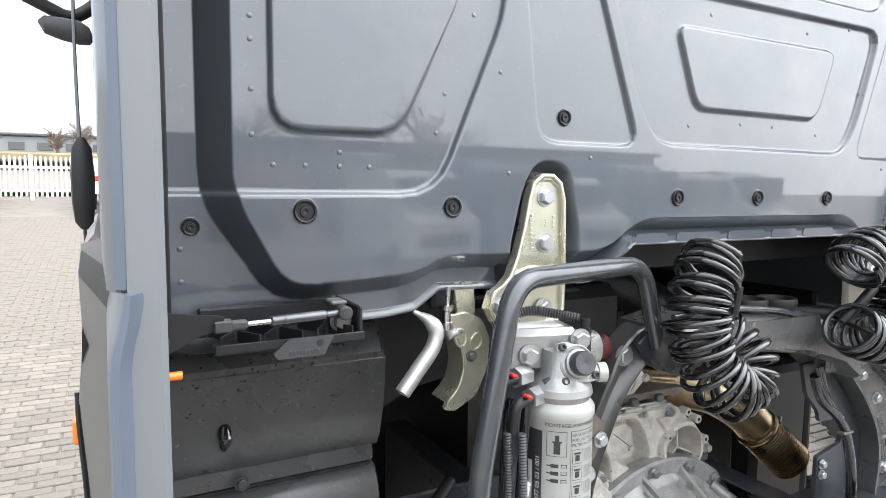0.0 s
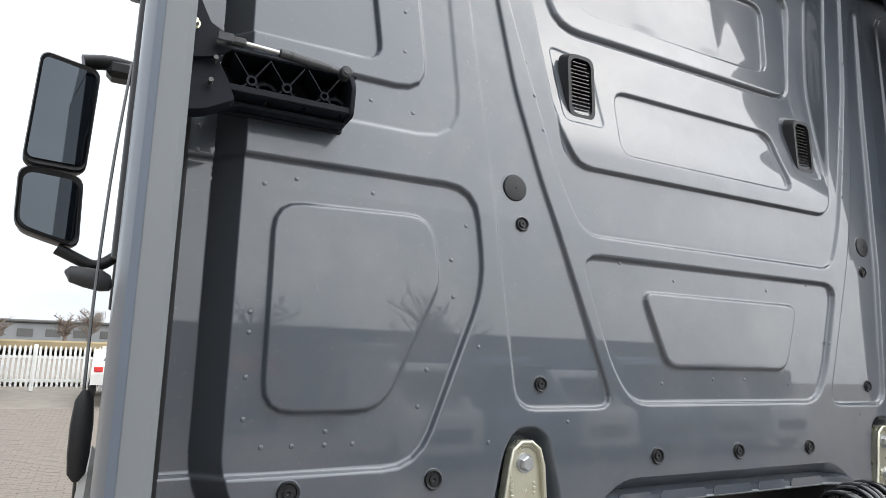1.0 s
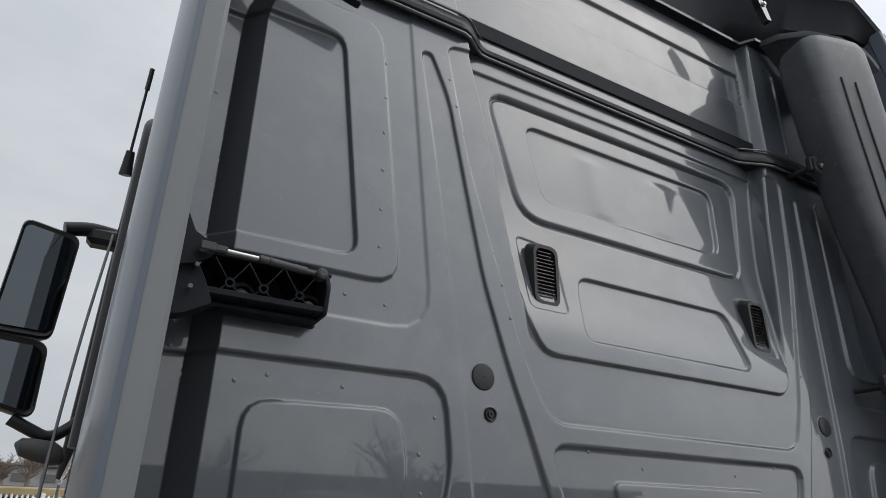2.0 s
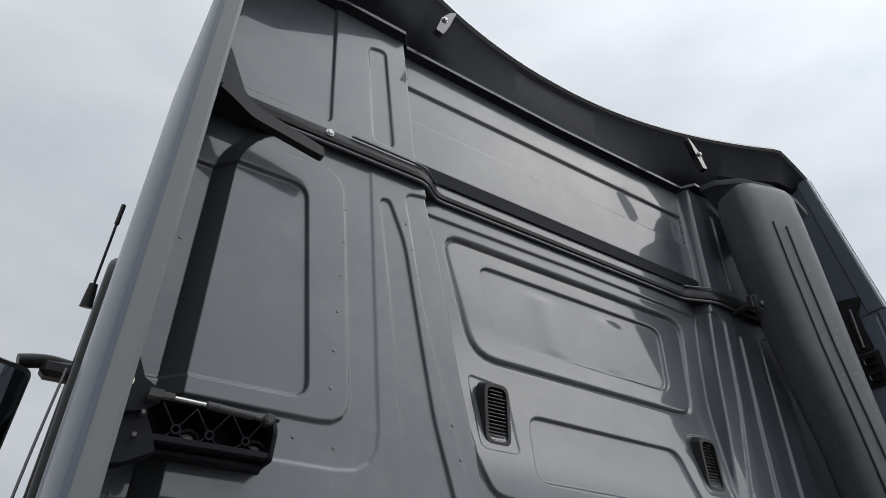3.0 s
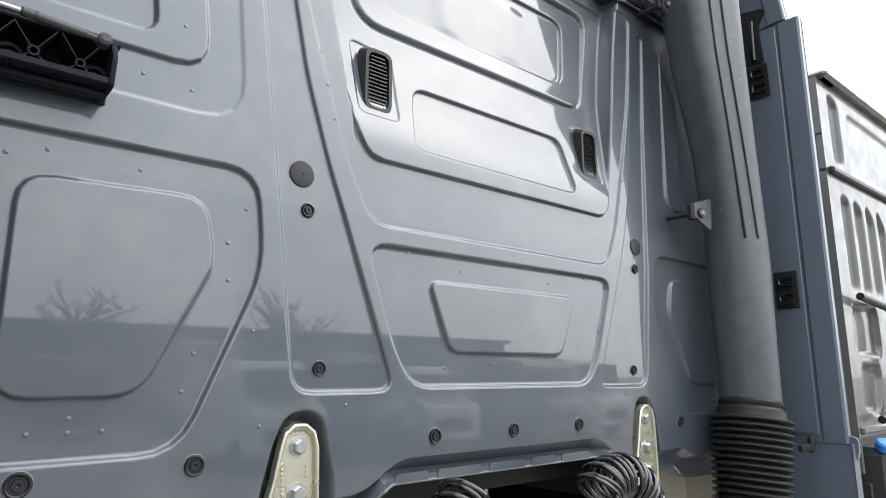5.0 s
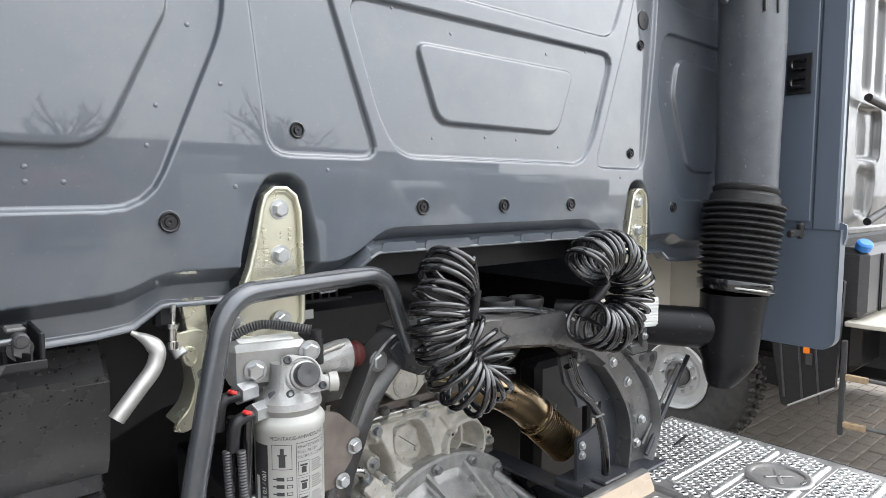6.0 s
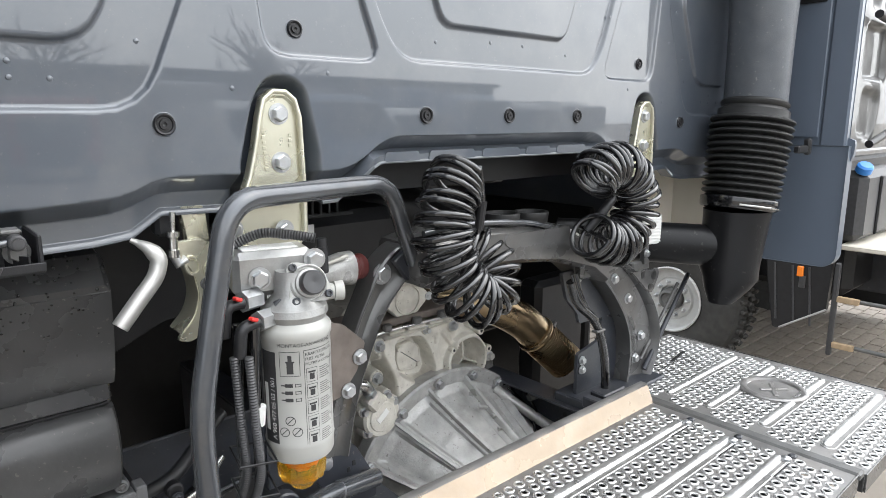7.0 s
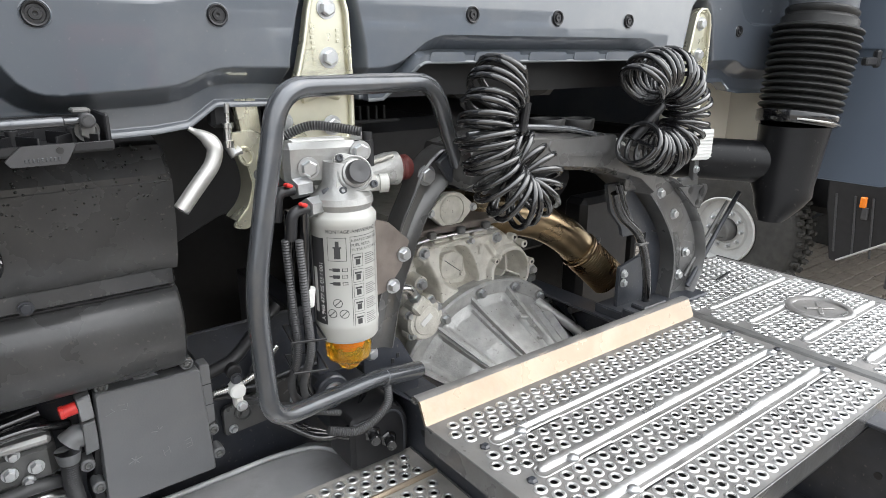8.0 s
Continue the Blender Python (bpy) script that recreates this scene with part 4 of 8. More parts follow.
part("lower_cover", Build().prism(rounded([(-1.125, 2.404), (-0.912, 2.404), (-0.910, 2.400), (-0.925, 2.397), (-1.075, 2.398), (-1.125, 2.384)], 0.003), (0, -0.02, 0), (1, 0, 0), (0, 0, 1), 0.02, 0.003), DULLBLACK, up)
part("upper_shelf", Build().box((-1.0, -0.03, 2.476), (0.20, 0.06, 0.006), 0.002), DULLBLACK, up)
part("end_plate", Build().prism(rounded([(0.0, 2.402), (0.070, 2.404), (0.078, 2.45), (0.062, 2.475), (0.0, 2.482)], 0.008), (-0.907, 0, 0), (0, -1, 0), (0, 0, 1), 0.007, 0.002), DULLBLACK, up)
for x, r in ((-1.062, 0.008), (-1.010, 0.008), (-0.952, 0.007)):
    g = Build().lathe((x, 0.0, 2.432), -Y, [(0, r), (0.060, r), (0.060, r * 0.6), (0.03, r * 0.55), (0.03, 0.0005)], 14)
    for dx, dz in ((-0.026, 0.038), (0.026, 0.038), (-0.03, -0.026), (0.03, -0.026)):
        l = math.hypot(dx, dz)
        g.prism([(dx / l * r, dz / l * r + 0.0015), (dx, dz + 0.0015), (dx, dz - 0.0015), (dx / l * r, dz / l * r - 0.0015)], (x, 0.0, 2.432), (1, 0, 0), (0, 0, 1), 0.058)
    part("stiffening_rib", g, DULLBLACK, up)
for x in (-1.037, -0.928):
    part("bolt_collar", Build().lathe((x, -0.002, 2.424), -Y, [(0, 0.021), (0.035, 0.020), (0.035, 0.015), (0.02, 0.014), (0.02, 0.001)], 20), DULLBLACK, up)
    part("hinge_bolt", Build().bolt((x, -0.026, 2.424), -Y, 0.0085, 0.010), CASTDARK, up)
gas_strut(up, -1.088, -1.035, -0.955, -0.930, -0.105, 2.462, CONDUIT)
part("lever", Build().prism(rounded([(-1.162, 2.556), (-1.152, 2.540), (-1.128, 2.490), (-1.098, 2.474), (-1.098, 2.456), (-1.12, 2.44), (-1.162, 2.43)], 0.004), (0, -0.088, 0), (1, 0, 0), (0, 0, 1), 0.006, 0.001), DULLBLACK, up)
part("lever_root", Build().prism(rounded([(-1.160, 2.45), (-1.115, 2.45), (-1.098, 2.42), (-1.085, 2.388), (-1.125, 2.366), (-1.160, 2.358)], 0.006), (0, -0.05, 0), (1, 0, 0), (0, 0, 1), 0.03, 0.003), DULLBLACK, up)
part("lever_screw", Build().bolt((-1.150, -0.10, 2.478), -Y, 0.0055, 0.010), ZINC, up)
for x, z in ((-1.118, 2.437), (-1.122, 2.403)):
    part("lever_pin", Build().cyl((x, -0.10, z), (x, -0.085, z), 0.0035, 8), CASTDARK, up)

lo = thing("flap_hinge", (-1.0, -0.03, 1.69), "black flap hinge with grey gas strut under the wall edge", "hinge", "flap hinges")
part("base_plate", Build().box((-1.0, 0.030, 1.690), (0.20, 0.012, 0.04), 0.003), BLACK, lo)
part("lower_shelf", Build().box((-1.0, -0.03, 1.674), (0.19, 0.115, 0.006), 0.002), BLACK, lo)
part("front_lip", Build().box((-1.0, -0.0885, 1.679), (0.19, 0.004, 0.011), 0.001), BLACK, lo)
for x in (-1.065, -1.012, -0.945):
    g = Build().cyl((x, -0.045, 1.676), (x, -0.045, 1.700), 0.0075, 14, ch=0.001)
    for dx, dy in ((-0.024, -0.042), (0.024, -0.042), (-0.026, 0.045), (0.026, 0.045)):
        g.box((x + dx / 2, -0.045 + dy / 2, 1.684), (math.hypot(dx, dy), 0.0028, 0.018), 0.0005, pose(0, 0, 0, 0, 0, math.degrees(math.atan2(dy, dx))))
    part("stiffening_rib", g, BLACK, lo)
part("end_plate", Build().box((-0.909, -0.035, 1.695), (0.006, 0.10, 0.045), 0.002), BLACK, lo)
part("hinge_bolt", Build().bolt((-0.930, -0.062, 1.696), -Y, 0.010, 0.010), CASTDARK, lo)
part("eye_bracket", Build().box((-0.935, -0.06, 1.722), (0.022, 0.03, 0.006), 0.002), CASTDARK, lo)
gas_strut(lo, -1.066, -1.032, -0.958, -0.932, -0.100, 1.711, TUBE)
part("lever", Build().prism(rounded([(-1.160, 1.732), (-1.12, 1.726), (-1.084, 1.722), (-1.090, 1.706), (-1.115, 1.700), (-1.160, 1.676)], 0.005), (0, -0.096, 0), (1, 0, 0), (0, 0, 1), 0.006, 0.001), BLACK, lo)
part("lever_root", Build().tube([(-1.158, -0.10, 1.70), (-1.12, -0.07, 1.682), (-1.09, -0.03, 1.672)], 0.010, 10, 0.02), BLACK, lo)
plate_poly = rounded([(-1.008, 1.685), (-0.948, 1.685), (-0.962, 1.660), (-1.022, 1.660), (-1.028, 1.668)], 0.003)
plate = part("steel_plate", Build().prism(plate_poly, (0, -0.091, 0), (1, 0, 0), (0, 0, 1), 0.004, 0.001), CONDUIT, lo, "dark plate with raised marks")
g = Build()
for k in range(9):
    g.box((-1.006 + 0.0045 * k, -0.0955, 1.667), (0.0024, 0.001, 0.005), 0.0003)
tagged(part("stamped_mark", g, TUBE, plate), kind="stuff")
part("plate_hole", Build().cyl((-0.968, -0.094, 1.677), (-0.968, -0.0957, 1.677), 0.0045, 12), RUBBER, plate)
part("orange_switch", Build().cyl((-1.158, -0.205, 1.686), (-1.143, -0.205, 1.686), 0.0045, 14, ch=0.001), ORANGE, lo)
b = Build().prism(rounded([(-0.165, 0.155), (-0.138, 0.150), (-0.085, 0.035), (-0.050, 0.005), (0.115, -0.035), (0.115, -0.062), (-0.055, -0.030), (-0.10, 0.0), (-0.150, 0.03)], 0.010), (-1.0, -0.030, 3.148), (1, 0, 0), (0, 0, 1), 0.02, 0.004)
b.cyl((-1.145, -0.060, 3.178), (-1.145, -0.045, 3.178), 0.012, 14)
single("upper_flap_hinge", b, BLACK, "black plastic hinge arm at the gutter beside the flap", "hinge")

# cab mounting brackets
def mount(ox):
    ob = thing("cab_mount", (ox - 0.545, 0.0, 1.6), "pale yellow zinc-plated cab mounting bracket bolted to the wall", "bracket", "cab mounts")
    poly = [(0.578, 1.86), (0.570, 1.888), (0.553, 1.901), (0.531, 1.901), (0.514, 1.888), (0.506, 1.86), (0.502, 1.74), (0.503, 1.665), (0.518, 1.642), (0.545, 1.634),
            (0.60, 1.637), (0.642, 1.652), (0.657, 1.678), (0.648, 1.704), (0.630, 1.714), (0.614, 1.730), (0.600, 1.765), (0.588, 1.81)]
    b = Build()
    rings = []
    cx, cz = 0.55, 1.76
    for k, d in ((1.0, 0.02), (1.0, 0.006), (0.985, 0.001), (0.93, 0.001), (0.90, 0.006)):
        rings.append([(ox - (cx + (p[0] - cx) * k), d, cz + (p[1] - cz) * k) for p in poly])
    b.loft(rings)
    part("plate", b, ZINC, ob)
    part("rolled_rim", Build().tube([(ox - (cx + (p[0] - cx) * 0.965), 0.0, cz + (p[1] - cz) * 0.975) for p in poly], 0.0042, 6, closed=True), ZINC, ob)
    for x, z in ((0.5425, 1.862), (0.5415, 1.784), (0.545, 1.672), (0.634, 1.682)):
        part("mount_bolt", Build().bolt((ox - x, 0.006 if z > 1.7 else 0.0, z), -Y, 0.0115, 0.011), BOLT, ob)
    b = Build()
    for k in range(9):
        b.box((ox - (0.5725 - 0.0006 * k), 0.0045, 1.842 - k * 0.0085), (0.006, 0.002, 0.0055), 0.0006)
    for k in range(3):
        b.box((ox - 0.524, 0.0045, 1.828 - k * 0.0085), (0.006, 0.002, 0.0055), 0.0006)
    tagged(part("stamped_mark", b, ZINC, ob), kind="stuff")
    b = Build().tube([(ox - 0.60, 0.0, 1.722), (ox - 0.56, -0.004, 1.735), (ox - 0.53, 0.0, 1.725)], 0.012, 8, 0.02)
    part("swage", b, ZINC, ob)
    return ob


mount(0.0)
mount(1.087)

# driver's side mirror
def mirror():
    ob = thing("side_mirror", (-1.30, 0.98, 2.3), "black truck mirror housing with two mirror glasses on arms", "mirror")
    turn = pose(0, 0, 0, 0, 0, 6)

    def shell(poly, r, d, o, k0=0.9):
        g = Build()
        p = rounded(poly, r)
        cx, cz = sum(q[0] for q in p) / len(p), sum(q[1] for q in p) / len(p)
        rings = []
        for k, y in ((0.90, 0.004), (0.965, 0.0), (1.0, 0.008), (1.0, 0.03), (0.95, d * 0.7), (k0 * 0.75, d)):
            rings.append([tuple(Vector(o) + turn.to_3x3() @ Vector((cx + (q[0] - cx) * k, y, cz + (q[1] - cz) * k))) for q in p])
        return g.loft(rings)

    def pane(poly, r, o, y):
        g = Build()
        p = rounded(poly, r)
        rings = [[tuple(Vector(o) + turn.to_3x3() @ Vector((q[0], yy, q[1]))) for q in p] for yy in (y, y + 0.004)]
        return g.loft(rings)

    o = MIRROR_AT
    big, small = MIRROR_BIG, MIRROR_SMALL
    part("main_housing", shell(big, 0.03, 0.11, o), BLACK, ob)
    part("wide_housing", shell(small, 0.035, 0.12, o), BLACK, ob)

    def inset(p, k):
        cx, cz = sum(q[0] for q in p) / len(p), sum(q[1] for q in p) / len(p)
        return [(cx + (q[0] - cx) * k, cz + (q[1] - cz) * k) for q in p]

    part("main_glass", pane(inset(big, 0.88), 0.02, o, -0.003), MIRROR, ob, "flat mirror glass")
    part("wide_glass", pane(inset(small, 0.84), 0.03, o, -0.003), MIRROR, ob, "wide-angle mirror glass")
    return ob



# folded flange along the arch of the rear wall with its welded tabs
flange = thing("arch_flange", (0, 0, 1.76), "grey folded flange with welded tabs along the wall's lower arch", "flange")
rings, bead = [], []
for x in np.linspace(-0.46, 0.46, 93):
    z = float(bottom_edge(np.array([x]))[0])
    y = face_y(x, z + 0.004)
    rings.append([(x, y - 0.002, z + 0.013), (x, y - 0.006, z + 0.012), (x, y - 0.020, z + 0.006), (x, y - 0.028, z + 0.001), (x, y - 0.028, z - 0.013), (x, y - 0.010, z - 0.013)])
    bead.append((x, y - 0.028, z - 0.012))
part("folded_lip", Build().loft(rings), PAINT, flange)
part("lip_bead", Build().tube(bead, 0.0032, 6), FLAP, flange, "paler grey bead along the lip")
for x0, x1 in ((-0.325, -0.235), (-0.215, -0.085), (-0.065, 0.055), (0.075, 0.165), (0.185, 0.30)):
    z = 1.786
    y = face_y((x0 + x1) / 2, z + 0.004)
    part("welded_tab", Build().prism(rounded([(x0, -0.009), (x1, -0.009), (x1 - 0.005, 0.009), (x0 + 0.005, 0.009)], 0.004), (0, y - 0.0285, z - 0.002), (1, 0, 0), (0, 0, 1), 0.003, 0.0012), PAINT, flange)
MIRROR_AT = (-1.385, 1.0, 2.545)
MIRROR_BIG = [(-0.080, 0.008), (0.072, 0.004), (0.080, 0.318), (-0.070, 0.342)]
MIRROR_SMALL = [(-0.084, 0.006), (0.070, -0.002), (0.078, -0.208), (0.01, -0.192), (-0.078, -0.165)]
side_mirror = mirror()
part("upper_arm", Build().tube([(-1.355, 1.03, 2.885), (-1.29, 1.04, 2.905), (-1.20, 1.05, 2.90)], 0.022, 10, 0.05, radii=None), BLACK, side_mirror)
part("upper_joint", Build().box((-1.235, 1.05, 2.885), (0.12, 0.07, 0.055), 0.015), BLACK, side_mirror)
part("lower_arm", Build().tube([(-1.36, 1.02, 2.335), (-1.265, 1.03, 2.292), (-1.225, 1.04, 2.32), (-1.18, 1.05, 2.37)], 0.016, 10, 0.04), BLACK, side_mirror)
g = Build()
g.loft([g.ring((-1.275 + dx, 1.0, 2.272 - 0.006 * k), X, r, 14, squash=0.8) for k, (dx, r) in enumerate(((-0.058, 0.004), (-0.045, 0.022), (-0.01, 0.028), (0.03, 0.030), (0.052, 0.022), (0.06, 0.004)))])
part("close_range_mirror", g, CONDUIT, side_mirror)
g = Build().cyl((-1.235, 0.86, 3.02), (-1.235, 0.84, 3.09), 0.018, 12, 0.012)
g.tube([(-1.235, 0.84, 3.08), (-1.232, 0.80, 3.32)], 0.004, 6)
g.cyl((-1.232, 0.805, 3.29), (-1.231, 0.795, 3.36), 0.007, 8)
single("antenna", g, BLACK, "slim black rod antenna on the cab side", "antenna")

# ---- chassis frame ----
frame_thing = thing("chassis_frame", (0, 0, 0.75), "black painted steel truck chassis frame with drilled rails", "chassis")
for s in (-1, 1):
    x = 0.375 * s
    b = Build()
    rail = part("rail_web", b.box((x, -1.2, 0.93), (0.009, 4.6, 0.268), 0.002), FRAME, frame_thing)
    for fz in (1.069, 0.791):
        part("rail_flange", Build().box((x - 0.033 * s, -1.2, fz), (0.075, 4.6, 0.009), 0.002), FRAME, frame_thing)
    for k in range(18):
        for dz in (0.06, -0.02):
            yy = 0.75 - 0.13 * k + (0.04 if dz < 0 else 0)
            part("rail_hole", Build().cyl((x - 0.0062, yy, 0.95 + dz), (x - 0.0046, yy, 0.95 + dz), 0.0085, 10), RUBBER, rail)
part("cross_member", Build().box((0, -0.95, 0.93), (0.74, 0.10, 0.2), 0.02), FRAME, frame_thing)
part("cross_member", Build().box((0, 1.0, 0.75), (0.74, 0.12, 0.2), 0.02), FRAME, frame_thing)
part("rear_axle_housing", Build().tube([(-0.9, -2.6, 0.52), (0.9, -2.6, 0.52)], 0.12, 14), FRAME, frame_thing)

# cab suspension: arched cross member with its two uprights
susp = thing("cab_suspension", (0, 0.03, 1.1), "black steel arch that carries the cab's rear suspension", "suspension")
b = Build()
rings = []
for x, z in ((-0.27, 1.612), (-0.20, 1.626), (-0.12, 1.630), (0.0, 1.622), (0.14, 1.604), (0.28, 1.562), (0.34, 1.52)):
    h = 0.072
    rings.append([(x, -0.045, z - 0.012), (x, -0.035, z), (x, 0.105, z), (x, 0.115, z - 0.012), (x, 0.115, z - h), (x, 0.10, z - h - 0.01), (x, -0.03, z - h - 0.01), (x, -0.045, z - h)])
part("cross_beam", b.loft(rings), GREYIRON, susp, "dark grey cast cross beam")
for x, y, z in ((-0.031, -0.012, 1.628), (0.068, -0.010, 1.622)):
    g = Build().lathe((x, y, z), Z, [(0, 0.036), (0.004, 0.039), (0.022, 0.041), (0.026, 0.040), (0.026, 0.034), (0.006, 0.032), (0.006, 0.001)], 24)
    part("rubber_cup", g, RUBBER, susp)
b = Build().tube(smooth_path([(0.10, -0.04, 1.612), (0.0, -0.047, 1.633), (-0.15, -0.047, 1.646), (-0.28, -0.045, 1.64)]), 0.006, 6)
part("bright_edge", b, TUBE, susp)


outer = smooth_path([(0.325, 0.0, 1.497), (0.41, 0.0, 1.482), (0.491, 0.0, 1.454), (0.573, 0.0, 1.386), (0.651, 0.0, 1.285), (0.672, 0.0, 1.188), (0.632, 0.0, 1.09)], 5)
inner_c = smooth_path([(0.310, 0.0, 1.470), (0.345, 0.0, 1.462), (0.385, 0.0, 1.430), (0.452, 0.0, 1.362), (0.512, 0.0, 1.276), (0.534, 0.0, 1.193), (0.525, 0.0, 1.09)], 5)
b = Build()
b.loft([[(o.x * (1 - k) + i.x * k, y, o.z * (1 - k) + i.z * k) for k, y in ((0.0, 0.06), (0.0, -0.014), (0.035, -0.016), (0.07, -0.012), (0.14, 0.010), (0.5, 0.020), (0.85, 0.012), (0.96, -0.002), (1.0, 0.0), (1.0, 0.06))] for o, i in zip(outer, inner_c)])
part("upright", b, GREYIRON, susp, "dark grey cast upright with a raised rim")
for x, z in ((0.459, 1.418), (0.532, 1.348), (0.612, 1.219), (0.588, 1.153)):
    part("bolt", Build().bolt((x, 0.018, z), -Y, 0.0105, 0.010), BOLT, susp)
web = Build().prism(rounded([(0.262, 1.462), (0.345, 1.462), (0.44, 1.37), (0.50, 1.30), (0.345, 1.305), (0.335, 1.335), (0.285, 1.385)], 0.008), (0, 0.055, 0), (1, 0, 0), (0, 0, 1), 0.01, 0.002)
web.prism(rounded([(0.345, 1.215), (0.44, 1.235), (0.455, 1.31), (0.53, 1.28), (0.535, 1.09), (0.345, 1.09)], 0.008), (0, 0.056, 0), (1, 0, 0), (0, 0, 1), 0.01, 0.002)
part("web_plate", web, FRAME, susp, "black web plate with a cut-out")
for x, z in ((0.324, 1.434), (0.362, 1.195), (0.362, 1.168)):
    part("bolt", Build().bolt((x, 0.044, z), -Y, 0.0085, 0.009), BOLT, susp)
tri = part("corner_bracket", Build().prism(rounded([(0.49, 1.437), (0.628, 1.430), (0.632, 1.41), (0.600, 1.36), (0.575, 1.37)], 0.008), (0, -0.012, 0), (1, 0, 0), (0, 0, 1), 0.008, 0.002), GREYIRON, susp)
for x, z, r in ((0.545, 1.422, 0.011), (0.602, 1.413, 0.012), (0.585, 1.382, 0.009)):
    part("bracket_hole", Build().cyl((x, -0.020, z), (x, -0.0212, z), r, 16), RUBBER, tri)
part("foot", Build().box((0.49, 0.03, 1.083), (0.34, 0.15, 0.03), 0.004).box((0.40, -0.02, 1.105), (0.10, 0.05, 0.035), 0.004).box((0.33, -0.02, 1.10), (0.03, 0.05, 0.03), 0.003), FRAME, susp)
part("beam_box", Build().prism(rounded([(-0.055, 1.612), (0.172, 1.608), (0.178, 1.560), (0.10, 1.562), (-0.03, 1.574), (-0.06, 1.59)], 0.010), (0, 0.02, 0), (1, 0, 0), (0, 0, 1), 0.068, 0.006), GREYIRON, susp, "dark grey box front of the cross beam")
part("beam_gusset", Build().prism(rounded([(0.178, 1.60), (0.25, 1.560), (0.335, 1.500), (0.30, 1.475), (0.22, 1.53), (0.178, 1.555)], 0.008), (0, 0.02, 0), (1, 0, 0), (0, 0, 1), 0.045, 0.004), FRAME, susp)
part("side_lug", Build().box((0.31, 0.01, 1.475), (0.06, 0.03, 0.055), 0.006), GREYIRON, susp)
# left upright: a channel of bent plate with a bush
left_o = smooth_path([(-0.235, 0, 1.612), (-0.285, 0, 1.602), (-0.330, 0, 1.565), (-0.356, 0, 1.515), (-0.383, 0, 1.464), (-0.412, 0, 1.393), (-0.445, 0, 1.314), (-0.475, 0, 1.20)], 5)
left_i = smooth_path([(-0.190, 0, 1.585), (-0.225, 0, 1.568), (-0.270, 0, 1.530), (-0.308, 0, 1.490), (-0.330, 0, 1.455), (-0.358, 0, 1.395), (-0.390, 0, 1.312), (-0.415, 0, 1.20)], 5)
b = Build()
b.loft([[(o.x * (1 - k) + i.x * k, y, o.z * (1 - k) + i.z * k) for k, y in ((0.0, 0.085), (0.0, 0.034), (0.06, 0.030), (0.13, 0.034), (0.22, 0.043), (0.6, 0.046), (0.8, 0.040), (0.93, 0.026), (1.0, 0.028), (1.0, 0.085))] for o, i in zip(left_o, left_i)])
part("upright", b, GREYIRON, susp, "dark grey pressed upright")
for x, z, r in ((-0.318, 1.553, 0.0145), (-0.388, 1.402, 0.0105), (-0.416, 1.340, 0.0105)):
    part("bolt", Build().bolt((x, 0.040 if z > 1.5 else 0.022, z), -Y, r, 0.011), BOLT, susp)
b = Build()
b.loft([[(x, 0.060 + w * math.cos(t), z + h * math.sin(t)) for t in (2 * math.pi * k / 20 for k in range(20))] for x, z, h, w in
        ((-0.56, 1.545, 0.014, 0.014), (-0.51, 1.556, 0.016, 0.016), (-0.46, 1.568, 0.021, 0.020), (-0.425, 1.573, 0.027, 0.024), (-0.40, 1.573, 0.032, 0.027), (-0.378, 1.571, 0.034, 0.028))])
part("cast_arm", b, BELL, susp, "bright cast aluminium arm")
part("arm_rib", Build().tube([(-0.55, 0.045, 1.560), (-0.46, 0.040, 1.588), (-0.40, 0.035, 1.602)], 0.004, 8), CAST, susp)
part("bush", Build().lathe((-0.382, 0.060, 1.571), X, [(-0.002, 0.022), (0.002, 0.026), (0.010, 0.0265), (0.014, 0.0225), (0.019, 0.0258), (0.028, 0.0255), (0.034, 0.021)], 24), REDRUB, susp, "dark red rubber bush")
# slanted plate that carries the grab handle and the hoses
b = Build().prism(rounded([(-0.305, 1.580), (-0.270, 1.606), (-0.16, 1.600), (-0.150, 1.525), (-0.177, 1.497), (-0.237, 1.515), (-0.269, 1.534)], 0.004), (0, 0.028, 0), (1, 0, 0), (0, 0, 1), 0.014, 0.003)
part("hose_plate", b, FRAME, susp)
b = Build().prism(rounded([(-0.50, 1.50), (-0.421, 1.474), (-0.372, 1.428), (-0.392, 1.375), (-0.431, 1.330), (-0.50, 1.32)], 0.006), (0, 0.030, 0), (1, 0, 0), (0, 0, 1), 0.006, 0.001)
part("gusset", b, RUSTY, susp, "brown-grey steel gusset plate")

# dark engine bay parts seen over the arch, closed off by added black backing
bay = thing("engine_cover", (0, 0.7, 1.3), "black plastic engine cover and ducts under the cab floor, with added backing", "engine cover")
part("cover", Build().box((-0.35, 0.62, 1.55), (0.7, 0.5, 0.16), 0.03), BLACK, bay)
for k in range(11):
    part("cover_rib", Build().box((-0.46 + k * 0.022, 0.345, 1.655), (0.007, 0.05, 0.034), 0.002), BLACK, bay)
part("cover_rim", Build().box((-0.35, 0.345, 1.636), (0.30, 0.06, 0.008), 0.002), BLACK, bay)
part("white_sticker", Build().box((-0.35, 0.33, 1.605), (0.10, 0.004, 0.022), 0.001), LABEL, bay)
part("air_pipe", Build().tube([(0.55, 0.5, 1.35), (0.2, 0.62, 1.60), (-0.1, 0.8, 1.58)], 0.07, 14, 0.1), BLACK, bay)
# added black boxes, except the side duct, that hide bright ground behind
part("firewall", Build().box((0, 1.36, 1.22), (2.28, 0.05, 1.25), 0.01), BLACK, bay)
part("arch_wall", Build().box((0.98, 0.90, 1.08), (0.03, 0.88, 0.90), 0.01), BLACK, bay)
